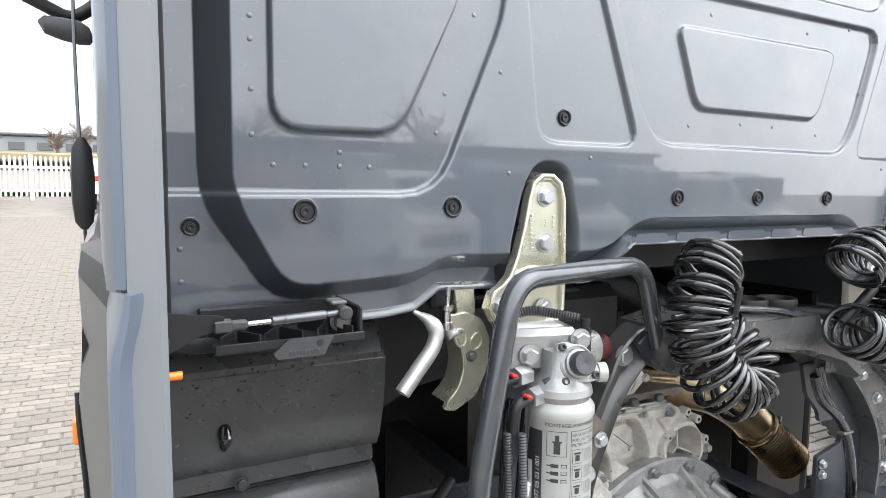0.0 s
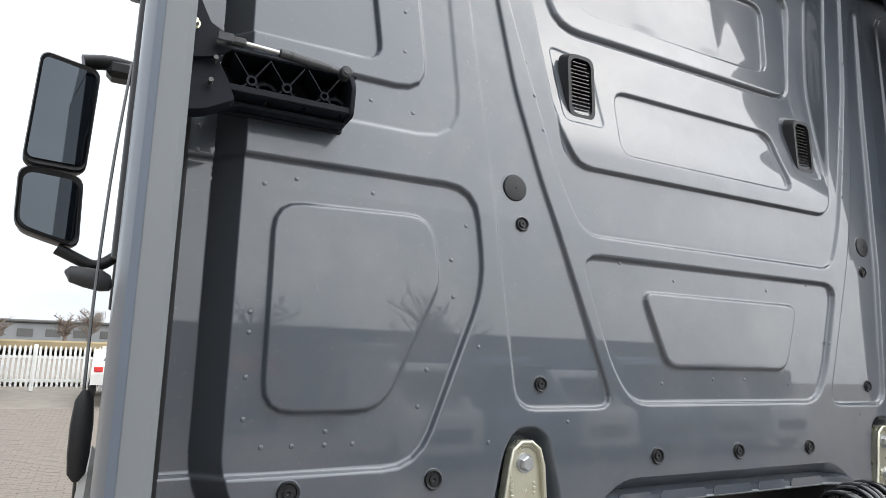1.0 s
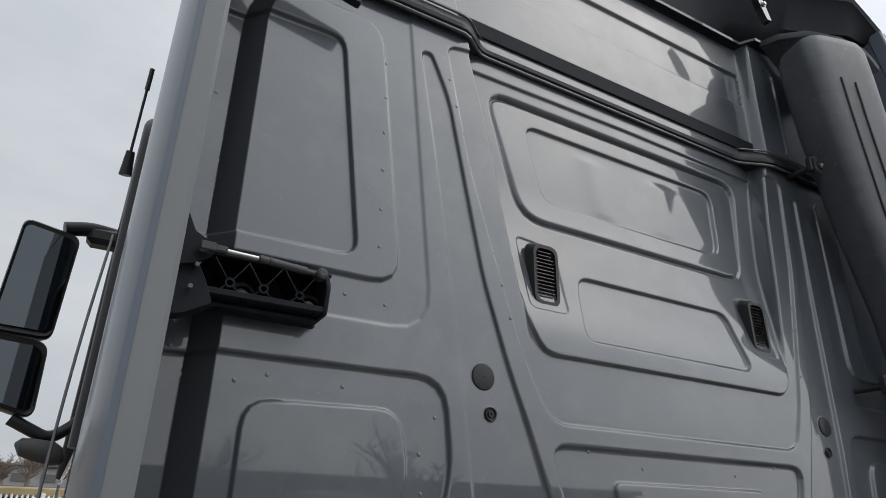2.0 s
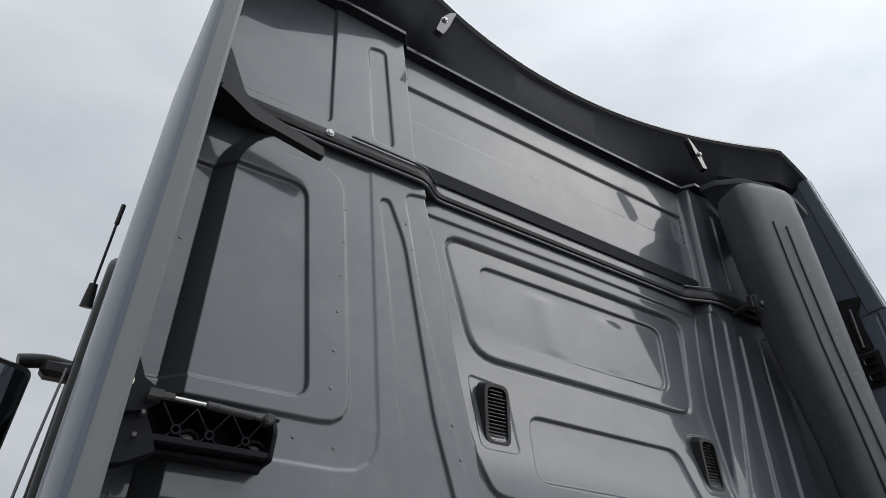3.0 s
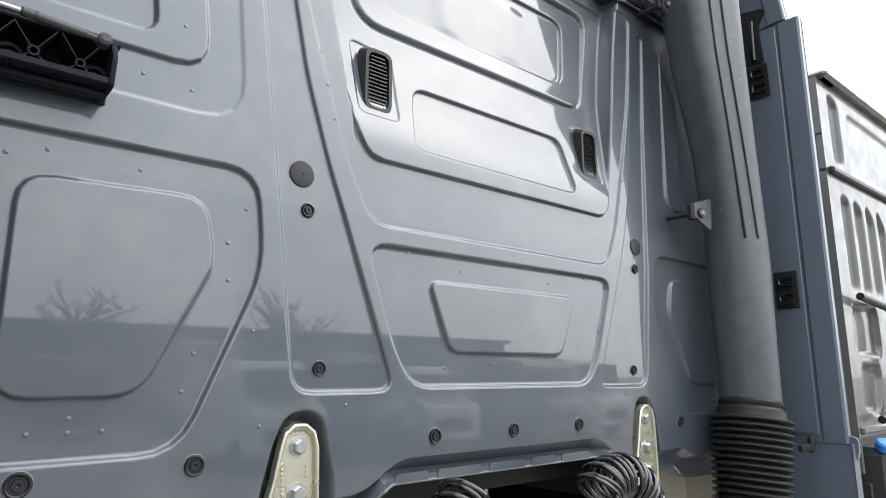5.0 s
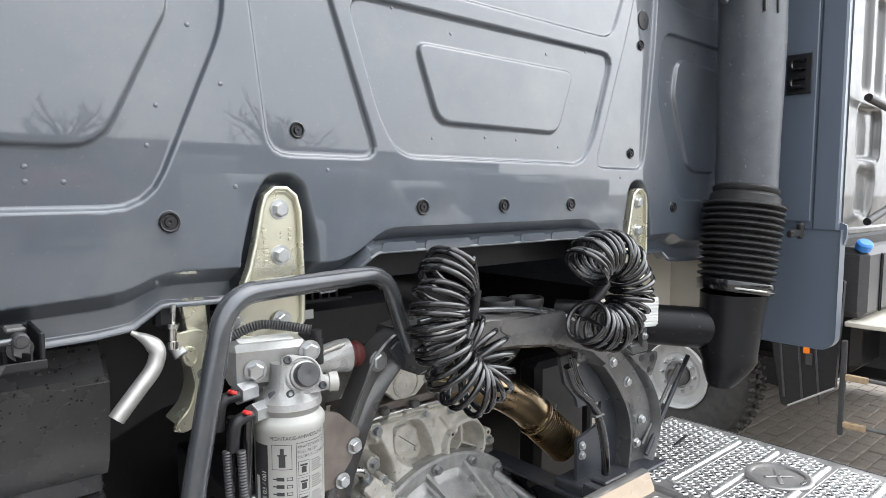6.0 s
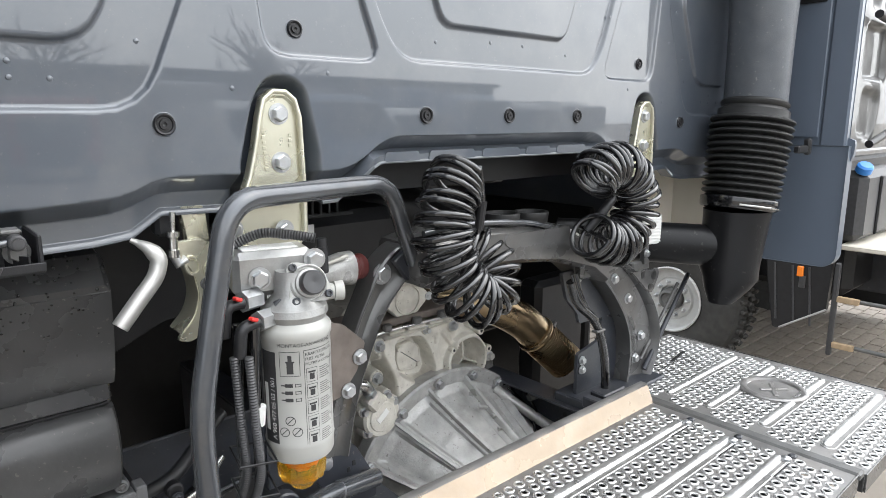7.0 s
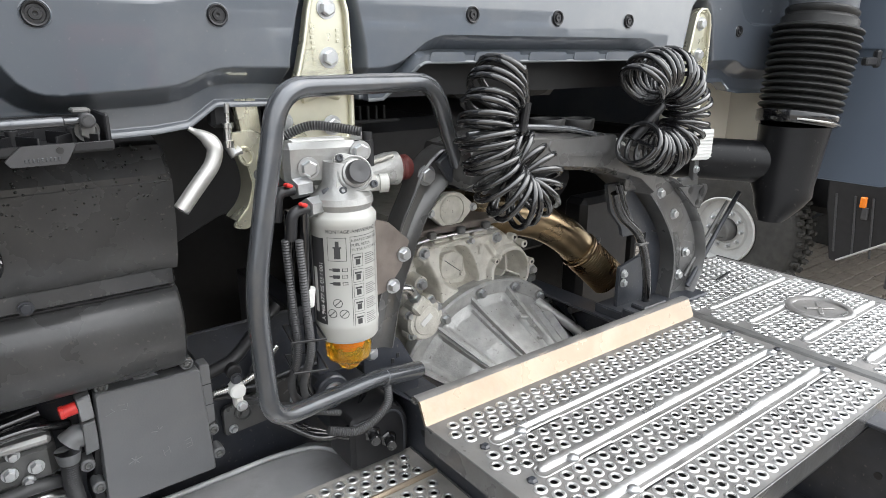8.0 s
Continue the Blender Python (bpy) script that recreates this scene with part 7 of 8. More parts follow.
# ---- perforated walkway plates ----
def perforated_row(g, col, x0, x1, yc, w, z, shift):
    """A strip of plate, one hole wide; the raised collar of each hole goes to col."""
    hy, hx = w / 2, 0.01575
    start = x0 + shift
    n = int((x1 - start) / (2 * hx))
    if shift > 0:
        g.add([(x0, yc - hy, z), (start, yc - hy, z), (start, yc + hy, z), (x0, yc + hy, z)], [(0, 1, 2, 3)])
    end = start + n * 2 * hx
    if end < x1 - 1e-6:
        g.add([(end, yc - hy, z), (x1, yc - hy, z), (x1, yc + hy, z), (end, yc + hy, z)], [(0, 1, 2, 3)])
    seg = 16
    turn = [(math.cos(2 * math.pi * i / seg), math.sin(2 * math.pi * i / seg)) for i in range(seg)]
    for k in range(n):
        cx = start + (2 * k + 1) * hx
        edge = [(cx + hx * p / max(abs(p), abs(q)), yc + hy * q / max(abs(p), abs(q)), z) for p, q in turn]
        g.loft([edge, [(cx + 0.0126 * p, yc + 0.0126 * q, z) for p, q in turn]], False, False)
        col.loft([[(cx + r * p, yc + r * q, z + dz) for p, q in turn] for r, dz in ((0.0126, 0.0), (0.0116, 0.0018), (0.0100, 0.0026), (0.0078, 0.0025), (0.0068, 0.0014), (0.0067, -0.0012))], False, False)
    return n


def plain_strip(g, x0, x1, y0, y1, z):
    g.add([(x0, y0, z), (x1, y0, z), (x1, y1, z), (x0, y1, z)], [(0, 1, 2, 3)])


def walkway(name, x0, x1, bands, z, label, metal=None):
    """bands: from front to rear (height of the strip along y, kind)."""
    ob = thing(name, ((x0 + x1) / 2, bands[0][0], z), label, "walkway plate", "walkway plates")
    sheet, col = Build(), Build()
    ribs = []
    for y1, y0, kind in bands:
        if kind == "plain":
            plain_strip(sheet, x0, x1, y0, y1, z)
        elif kind == "rib":
            plain_strip(sheet, x0, x1, y0, y1, z)
            ribs.append((y0 + y1) / 2)
        else:
            rows = kind
            w = (y1 - y0) / rows
            for k in range(rows):
                perforated_row(sheet, col, x0 + 0.012, x1 - 0.012, y1 - (k + 0.5) * w, w, z, 0.0 if k % 2 else 0.01575)
                plain_strip(sheet, x0, x0 + 0.012, y1 - (k + 1) * w, y1 - k * w, z)
                plain_strip(sheet, x1 - 0.012, x1, y1 - (k + 1) * w, y1 - k * w, z)
    tagged(part("perforated_sheet", sheet, metal or PLATE, ob, "galvanised sheet with raised holes", sharp=50), kind="stuff")
    tagged(part("hole_collar", col, WORN, ob, "bright worn rims of the holes", sharp=70), kind="stuff")
    for y in ribs:
        g = Build()
        rr = []
        for x in [x0 + 0.075 + 0.012 * math.sin(t) ** 2 for t in np.linspace(0, math.pi / 2, 6)] + list(np.linspace(x0 + 0.10, x1 - 0.07, 12)) + [x1 - 0.058 + 0.012 * math.sin(t) for t in np.linspace(0, math.pi / 2, 6)]:
            e = max(0.0, min(1.0, (x - x0 - 0.075) / 0.012, (x1 - 0.046 - x) / 0.012)) ** 0.5 * 0.85 + 0.15
            yr = y + 0.0055
            rr.append([(x, yr + 0.0125 * e, z - 0.002), (x, yr + 0.0085 * e, z + 0.0066 * e), (x, yr + 0.005 * e, z + 0.0074 * e), (x, yr - 0.004 * e, z + 0.0070 * e), (x, yr - 0.0075 * e, z + 0.0050 * e), (x, yr - 0.011 * e, z - 0.002)])
        part("raised_rib", g.loft(rr), RIBMETAL, ob)
        # low pressed rim round the flat beside the rib
        xa, xb = x0 + 0.066, x1 - 0.040
        rim = [(xa + 0.012 - 0.012 * math.cos(t), y - 0.001 + 0.0155 * math.sin(t), z) for t in np.linspace(-math.pi / 2, math.pi / 2, 9)] + [(xb - 0.012 + 0.012 * math.cos(t), y - 0.001 + 0.0155 * math.sin(t), z) for t in np.linspace(math.pi / 2, -math.pi / 2, 9)]
        part("pressed_rim", Build().tube(rim, 0.0017, 6, closed=True), RIBMETAL, ob)
    y0, y1 = bands[-1][1], bands[0][0]
    rim = Build()
    rim.box(((x0 + x1) / 2, y0 - 0.002, z - 0.02), (x1 - x0, 0.004, 0.045), 0.001)
    rim.box((x0 - 0.002, (y0 + y1) / 2, z - 0.02), (0.004, y1 - y0, 0.045), 0.001)
    rim.box((x1 + 0.002, (y0 + y1) / 2, z - 0.02), (0.004, y1 - y0, 0.045), 0.001)
    # folded sides of the same sheet, their shade put into a darker material
    part("folded_edge", rim, GREYIRON, ob)
    return ob


ZP = 1.098
# black sheets added under the plates so that their holes look dark
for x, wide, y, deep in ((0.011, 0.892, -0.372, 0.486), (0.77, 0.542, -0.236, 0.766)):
    single("under_tray", Build().box((x, y, 1.050), (wide, deep, 0.006), 0.001), RUBBER, "black backing sheet added below the walkway plates", "tray", group="trays under the plates")
w1 = walkway("walkway_plate", -0.44, 0.462, [(-0.124, -0.140, "plain"), (-0.140, -0.221, 3), (-0.221, -0.259, "rib"), (-0.259, -0.340, 3), (-0.340, -0.378, "rib"), (-0.378, -0.459, 3), (-0.459, -0.497, "rib"), (-0.497, -0.605, 4), (-0.605, -0.613, "plain")],
             ZP, "galvanised perforated walkway plate with raised ribs behind the cab")
# upturned front edge, the warm light on it put into the metal's tint
b = Build()
b.loft([[(x, -0.126, ZP), (x, -0.122, ZP + 0.004), (x, -0.106 + dip, ZP + 0.040), (x, -0.100 + dip, ZP + 0.046), (x, -0.095 + dip, ZP + 0.043), (x, -0.098 + dip, ZP + 0.038), (x, -0.114, ZP + 0.004), (x, -0.118, ZP - 0.004)]
        for x, dip in ((-0.44 + 0.902 * k / 24, 0.0012 * math.sin(k * 1.9)) for k in range(25))])
part("upturned_edge", b, WARMTINT, w1, "metal upturned edge in a warm-lit tint")
hem = [(-0.104, 0.0445), (-0.096, 0.0475), (-0.084, 0.0475), (-0.078, 0.0445), (-0.0755, 0.039), (-0.0775, 0.033), (-0.083, 0.030), (-0.089, 0.031), (-0.0875, 0.0335), (-0.083, 0.033), (-0.0795, 0.0355), (-0.0785, 0.039), (-0.0805, 0.0425), (-0.085, 0.0445), (-0.096, 0.0445), (-0.1015, 0.042)]
part("rolled_hem", Build().loft([[(x, y, ZP + h) for y, h in hem] for x in (-0.441, 0.01, 0.463)]), PLATE, w1)
for y, x in ((-0.254, -0.25), (-0.254, 0.36), (-0.373, -0.235), (-0.373, 0.355), (-0.492, -0.22), (-0.492, 0.36)):
    part("slot", Build().box((x, y - 0.004, ZP + 0.0002), (0.082, 0.0065, 0.002), 0.0006), RUBBER, w1)
    part("slot_rim", Build().tube([(x - 0.043, y + 0.001, ZP), (x + 0.043, y + 0.001, ZP)], 0.0013, 6), RIBMETAL, w1)
    part("slot_screw", Build().lathe((x - 0.056 if x < 0 else x + 0.052, y + 0.006, ZP), Z, [(0, 0.011), (0.006, 0.011), (0.009, 0.006), (0.010, 0.001)], 12), BOLT, w1)
for x in (-0.392, 0.438):
    for y in (-0.245, -0.367, -0.49):
        part("sheet_bolt", Build().lathe((x, y, ZP), Z, [(0, 0.010), (0.003, 0.010), (0.006, 0.006), (0.006, 0.001)], 6), FRAME, w1)
w2 = walkway("walkway_plate", 0.495, 1.045, [(0.16, 0.148, "plain"), (0.148, 0.04, 4), (0.04, -0.095, 5), (-0.095, -0.130, "rib"), (-0.130, -0.211, 3), (-0.211, -0.247, "rib"), (-0.247, -0.355, 4), (-0.355, -0.392, "rib"), (-0.392, -0.50, 4), (-0.50, -0.540, "rib"), (-0.54, -0.62, 3)],
             1.088, "galvanised perforated walkway plate with a round pressed emblem")
part("edge_strip", Build().box((0.473, -0.24, 1.093), (0.034, 0.76, 0.02), 0.005), CASTDARK, w2)
g = Build().lathe((0.81, -0.30, 1.0885), Z, [(0, 0.090), (0.006, 0.090), (0.009, 0.086), (0.010, 0.078), (0.008, 0.071), (0.0025, 0.069), (0.0025, 0.001)], 40)
part("round_emblem", g, PLATE, w2, "round pressed plate")
part("emblem_bars", Build().box((0.81, -0.30, 1.0925), (0.10, 0.012, 0.006), 0.002, pose(0, 0, 0, 0, 0, 30)).box((0.81, -0.30, 1.0925), (0.08, 0.012, 0.006), 0.002, pose(0, 0, 0, 0, 0, -40)), PLATE, w2)
for x, y in ((0.60, 0.09), (0.86, 0.02)):
    part("slot", Build().box((x, y, 1.0895), (0.11, 0.012, 0.004), 0.001, pose(0, 0, 0, 0, 0, 10)), RUBBER, w2)
w3 = walkway("step_plate", -0.87, -0.385, [(0.020, 0.008, "plain"), (0.008, -0.073, 3), (-0.073, -0.098, "plain"), (-0.098, -0.179, 3), (-0.179, -0.204, "plain"), (-0.204, -0.312, 4)], 0.95, "lower perforated step plate of paled sheet beside the frame", STEPPALE)
part("tread_edge", Build().box((-0.6275, -0.0855, 0.9535), (0.483, 0.012, 0.012), 0.004), WARMTINT, w3)

# same added black sheet, behind the step's holes
single("lower_tray", Build().box((-0.6275, -0.146, 0.908), (0.476, 0.31, 0.004), 0.001), RUBBER, "black backing sheet added below the step plate", "tray")

# ---- mudguard, reservoir, box and tank on the driver's side ----
mg = thing("front_mudguard", (-0.95, 0.3, 1.2), "black plastic mudguard wet with drops behind the front wheel", "mudguard")
b = Build()
rings = []
for y, z in ((0.9, 1.68), (0.5, 1.69), (0.25, 1.675), (0.14, 1.645), (0.108, 1.60), (0.118, 1.52), (0.135, 1.46), (0.15, 1.435)):
    rings.append([(-1.15, y, z - 0.012), (-1.148, y, z), (-0.80, y, z), (-0.792, y, z - 0.012)])
b.loft(rings)
part("guard_shell", b, MUD, mg)
part("inner_lip", Build().prism(rounded([(-0.80, 1.69), (-0.58, 1.70), (-0.58, 1.50), (-0.68, 1.485), (-0.80, 1.43)], 0.01), (0, 0.26, 0), (1, 0, 0), (0, 0, 1), 0.03, 0.004), BLACK, mg)
part("guard_handle", Build().loft([Build().ring((-1.055, 0.108 + 0.006 * abs(k), 1.492 + 0.009 * k), Z, r, 10, squash=0.6) for k, r in ((-3, 0.003), (-2, 0.007), (-1, 0.009), (0, 0.009), (1, 0.009), (2, 0.007), (3, 0.003))]), BLACKGLOSS, mg)
rng = random.Random(4)
drop_mesh = None
for k in range(170):
    x, zz = rng.uniform(-1.13, -0.81), rng.uniform(1.45, 1.655)
    y = np.interp(zz, [1.435, 1.46, 1.52, 1.60, 1.645], [0.15, 0.135, 0.118, 0.108, 0.14])
    s = rng.uniform(0.35, 0.85)
    if drop_mesh is None:
        ob = part("water_drop", Build().lathe((-0.95, 0.3, 1.2), (0, -1, 0.1), [(0, 0.0034), (0.0014, 0.0028), (0.002, 0.001), (0.0021, 0.0002)], 6), DROP, mg)
        drop_mesh = ob.data
    else:
        ob = new("water_drop", drop_mesh)
        ob.parent = mg
    ob.location = (x + 0.95, y - 0.3, zz - 1.2)
    ob.scale = (s, 1, s * rng.uniform(0.8, 1.3))

rv = thing("air_reservoir", (-0.95, 0.2, 1.3), "dark grey cylindrical cover under the mudguard", "reservoir")
b = Build()
prof = [(0.14, 1.428), (0.022, 1.428), (0.016, 1.424), (0.012, 1.398), (0.020, 1.394), (0.020, 1.388), (0.004, 1.384), (-0.010, 1.368), (-0.018, 1.345), (-0.020, 1.315), (-0.016, 1.285), (-0.004, 1.258), (0.014, 1.236), (0.04, 1.222), (0.14, 1.214)]
b.loft([[(x, 0.13 + yy + o, zz) for yy, zz in prof] for x, o in ((-1.15, 0.0), (-1.0, 0.0), (-0.815, 0.0), (-0.802, 0.004), (-0.797, 0.014))])
part("shell", b, MUD, rv)
part("seam", Build().box((-0.975, 0.149, 1.391), (0.34, 0.006, 0.005), 0.001), BLACK, rv)
part("shell_screw", Build().bolt((-1.03, 0.122, 1.41), -Y, 0.008, 0.005), FRAME, rv)

bx = thing("control_box", (-0.86, 0.16, 1.0), "dark grey plastic control box with moulded marks", "control box")
b = Build().prism(rounded([(-0.963, 0.972), (-0.763, 0.976), (-0.772, 1.205), (-0.955, 1.211)], 0.008), (0, 0.200, 0), (1, 0, 0), (0, 0, 1), 0.035, 0.003)
part("lid", b, BOXMAT, bx)
part("body", Build().prism(rounded([(-0.985, 0.955), (-0.752, 0.965), (-0.760, 1.200), (-0.955, 1.206)], 0.008), (0, 0.285, 0), (1, 0, 0), (0, 0, 1), 0.085, 0.004), BLACK, bx)
part("side_rib", Build().prism(rounded([(-0.774, 1.070), (-0.752, 1.080), (-0.752, 1.208), (-0.771, 1.207)], 0.004), (0, 0.205, 0), (1, 0, 0), (0, 0, 1), 0.033, 0.003), BOXMAT, bx)
for z in (1.165, 1.120):
    part("rib_groove", Build().box((-0.7615, 0.1715, z), (0.018, 0.001, 0.0016), 0.0003), BLACK, bx)
for x, zz in ((-0.942, 1.218), (-0.875, 1.226), (-0.792, 1.219), (-0.759, 1.060), (-0.752, 1.003), (-0.984, 1.072), (-0.972, 1.020)):
    ear = Build().lathe((x, 0.205, zz), -Y, [(0, 0.0125), (0.030, 0.0125), (0.0325, 0.0105), (0.033, 0.008), (0.031, 0.0076), (0.031, 0.001)], 16)
    part("ear", ear, BOXMAT, bx)
    part("ear_screw", Build().lathe((x, 0.1745, zz), -Y, [(0, 0.0062), (0.0035, 0.0060), (0.0045, 0.0045), (0.0030, 0.0034), (0.0022, 0.0004)], 12), CASTDARK, bx)
part("triangular_lug", Build().prism(rounded([(-0.889, 1.200), (-0.886, 1.224), (-0.866, 1.232), (-0.842, 1.206), (-0.815, 1.203)], 0.004), (0, 0.208, 0), (1, 0, 0), (0, 0, 1), 0.022, 0.002), BOXMAT, bx)


def stroke(x, z, length, turn):
    """A thin moulded line on the lid."""
    part("moulded_mark", Build().box((x, 0.1648, z), (length, 0.0010, 0.0015), 0.0003, pose(0, 0, 0, 0, turn, 0)), MARK, bx)


for x, z, length, turn in ((-0.938, 1.166, 0.013, -20), (-0.931, 1.172, 0.010, 60), (-0.916, 1.178, 0.012, 15), (-0.907, 1.173, 0.010, -65), (-0.913, 1.167, 0.009, 10),
                           (-0.868, 1.103, 0.012, 10), (-0.856, 1.107, 0.008, -40), (-0.861, 1.109, 0.006, 80),
                           (-0.908, 1.057, 0.026, -15), (-0.908, 1.057, 0.018, 50), (-0.908, 1.057, 0.018, -75),
                           (-0.857, 1.052, 0.016, 80), (-0.846, 1.055, 0.016, 80), (-0.851, 1.054, 0.012, -25),
                           (-0.811, 1.064, 0.013, -10), (-0.804, 1.056, 0.014, 80), (-0.811, 1.055, 0.010, -10), (-0.809, 1.047, 0.012, -10)):
    stroke(x, z, length, turn)
part("side_cover", Build().prism(rounded([(-0.982, 1.164), (-0.960, 1.166), (-0.962, 1.214), (-0.985, 1.208)], 0.003), (0, 0.215, 0), (1, 0, 0), (0, 0, 1), 0.048, 0.003), LIDGREY, bx, "light grey plastic side cover")
part("side_cover", Build().prism(rounded([(-0.984, 1.097), (-0.961, 1.102), (-0.960, 1.161), (-0.982, 1.158)], 0.003), (0, 0.215, 0), (1, 0, 0), (0, 0, 1), 0.048, 0.003), BOXMAT, bx)
part("red_cap", Build().lathe((-0.984, 0.178, 1.192), (-1, 0.02, -0.14), [(0, 0.0115), (0.020, 0.0115), (0.0205, 0.0125), (0.027, 0.0120), (0.029, 0.009), (0.029, 0.001)], 16), RED, bx, "red plastic cap")
elbow = Build().loft([Build().ring(c, ax, r, 14) for c, ax, r in (((-0.978, 0.190, 1.128), (-1, 0, 0), 0.021), ((-0.992, 0.190, 1.130), (-1, 0, -0.1), 0.022), ((-1.004, 0.188, 1.122), (-0.7, 0, -0.7), 0.024), ((-1.010, 0.186, 1.108), (-0.1, 0, -1), 0.022), ((-1.010, 0.186, 1.086), (0, 0, -1), 0.018))])
part("connector", elbow, BOXMAT, bx)
part("connector_hose", corrugated([(-1.010, 0.186, 1.088), (-1.012, 0.187, 1.04), (-1.006, 0.195, 0.96)], 0.0155, 10), CONDUIT, bx)

unit = thing("aluminium_block", (-1.12, 0.25, 1.0), "cast aluminium block with bolts and hoses beside the box", "pump block")
part("block", Build().box((-1.12, 0.27, 1.085), (0.19, 0.12, 0.08), 0.014), CASTDARK, unit)
part("block_tube", Build().cyl((-1.22, 0.20, 1.165), (-1.04, 0.215, 1.185), 0.011, 12), BLACKGLOSS, unit)
part("block_bar", Build().box((-1.13, 0.215, 1.138), (0.20, 0.05, 0.018), 0.006), ALU, unit)
for x in (-1.16, -1.10, -1.06):
    part("block_bolt", Build().bolt((x, 0.207, 1.085), -Y, 0.009, 0.009), BOLT, unit)

pipes = thing("pipe_fittings", (-0.66, 0.2, 1.1), "black pipe fittings with a white plastic clamp", "fitting")
part("pipe", Build().tube([(-0.76, 0.21, 1.165), (-0.69, 0.22, 1.175), (-0.62, 0.26, 1.215), (-0.56, 0.30, 1.24)], 0.014, 10, 0.03), BLACK, pipes)
part("braided_hose", corrugated([(-0.75, 0.19, 1.13), (-0.70, 0.20, 1.128), (-0.64, 0.22, 1.135), (-0.58, 0.26, 1.16)], 0.008, 8), STEEL, pipes)
part("white_clamp", Build().cyl((-0.699, 0.175, 1.125), (-0.699, 0.205, 1.125), 0.017, 14, ch=0.003).box((-0.698, 0.19, 1.10), (0.018, 0.024, 0.03), 0.004), LABEL, pipes, "white plastic clamp")
part("clamp_bolt", Build().bolt((-0.695, 0.176, 1.092), -Y, 0.008, 0.006), BOLT, pipes)
part("black_clamp", Build().cyl((-0.70, 0.185, 1.165), (-0.70, 0.21, 1.165), 0.016, 12, ch=0.003), BLACK, pipes)
part("clamp_bolt", Build().bolt((-0.70, 0.18, 1.155), -Y, 0.008, 0.006), FRAME, pipes)
for pts in ([(-0.72, 0.45, 1.50), (-0.70, 0.42, 1.47), (-0.66, 0.40, 1.455), (-0.62, 0.40, 1.455)], [(-0.70, 0.45, 1.53), (-0.67, 0.42, 1.49), (-0.63, 0.41, 1.485)]):
    part("steel_line", Build().tube(smooth_path(pts), 0.006, 8), STEEL, pipes)

tk = thing("side_tank", (-0.75, 0.2, 0.7), "dull aluminium tank with a raised seam below the box", "tank")
b = Build()
b.loft([[(x, yy, zz) for yy, zz in rounded([(-0.32 + o, 0.5), (-0.32 + o, 0.885 - o), (-0.2, 0.90 - o), (0.20, 0.90 - o), (0.285 - o, 0.885 - o), (0.295 - o, 0.5)], 0.05)] for x, o in ((-1.18, 0.0), (-0.52, 0.0), (-0.46, 0.015), (-0.435, 0.05))])
part("tank_shell", b, TANK, tk)
part("tank_band", Build().tube([(-1.18, 0.225, 0.901), (-0.60, 0.238, 0.901), (-0.51, 0.215, 0.900), (-0.470, 0.150, 0.888)], 0.006, 8, 0.08), TANK, tk)
part("frame_bracket", Build().box((-0.44, 0.18, 1.0), (0.10, 0.25, 0.14), 0.015), FRAME, tk)
part("oval_hole", Build().cyl((-0.62, 0.31, 1.06), (-0.62, 0.325, 1.06), 0.022, 18), RUBBER, tk)
part("bracket_bolt", Build().bolt((-0.615, 0.30, 1.10), -Y, 0.011, 0.010), FRAME, tk)
# steel plate, widened behind the box as dark backing against bright ground
single("frame_side_plate", Build().box((-0.80, 0.335, 0.98), (0.78, 0.012, 0.46), 0.004), FRAME, "dark steel plate behind the pipe fittings, widened as added backing", "plate")


# hoses, bolts and plates round the aluminium block
for z, y, r, m in ((1.165, 0.185, 0.009, BLACKGLOSS), (1.045, 0.195, 0.012, CONDUIT), (1.01, 0.21, 0.008, STEEL)):
    part("block_pipe", Build().tube(smooth_path([(-1.23, y + 0.02, z - 0.01), (-1.15, y, z), (-1.06, y + 0.005, z + 0.004), (-1.0, y + 0.03, z - 0.02)]), r, 10), m, unit)
for x, z in ((-1.19, 1.062), (-1.145, 1.058), (-1.075, 1.062), (-1.175, 1.118), (-1.09, 1.12)):
    part("block_bolt", Build().bolt((x, 0.206, z), -Y, 0.0075, 0.009), BOLT, unit)
part("mounting_plate", Build().prism(rounded([(-1.20, 0.96), (-1.02, 0.96), (-1.0, 1.03), (-1.06, 1.05), (-1.20, 1.05)], 0.01), (0, 0.245, 0), (1, 0, 0), (0, 0, 1), 0.01, 0.002), GREYIRON, unit)
for x, z in ((-1.16, 1.0), (-1.07, 1.005)):
    part("plate_bolt", Build().bolt((x, 0.234, z), -Y, 0.009, 0.009), CASTDARK, unit)

stay_plate = thing("frame_bracket", (-0.6, 0.3, 1.0), "dark steel bracket with holes and bolts on the frame", "bracket")
part("plate", Build().prism(rounded([(-0.70, 1.02), (-0.50, 1.06), (-0.42, 1.10), (-0.42, 0.98), (-0.56, 0.96), (-0.70, 0.95)], 0.012), (0, 0.318, 0), (1, 0, 0), (0, 0, 1), 0.012, 0.002), GREYIRON, stay_plate)
for x, z, r in ((-0.655, 1.0, 0.020), (-0.47, 1.03, 0.012)):
    part("eye_bolt", Build().lathe((x, 0.306, z), -Y, [(0, r), (0.006, r), (0.008, r * 0.8), (0.004, r * 0.7), (0.004, r * 0.4), (0.012, r * 0.38), (0.012, 0.001)], 18), CASTDARK, stay_plate)
for x, z in ((-0.60, 1.035), (-0.53, 0.99), (-0.68, 0.965)):
    part("plate_bolt", Build().bolt((x, 0.305, z), -Y, 0.007, 0.008), BOLT, stay_plate)
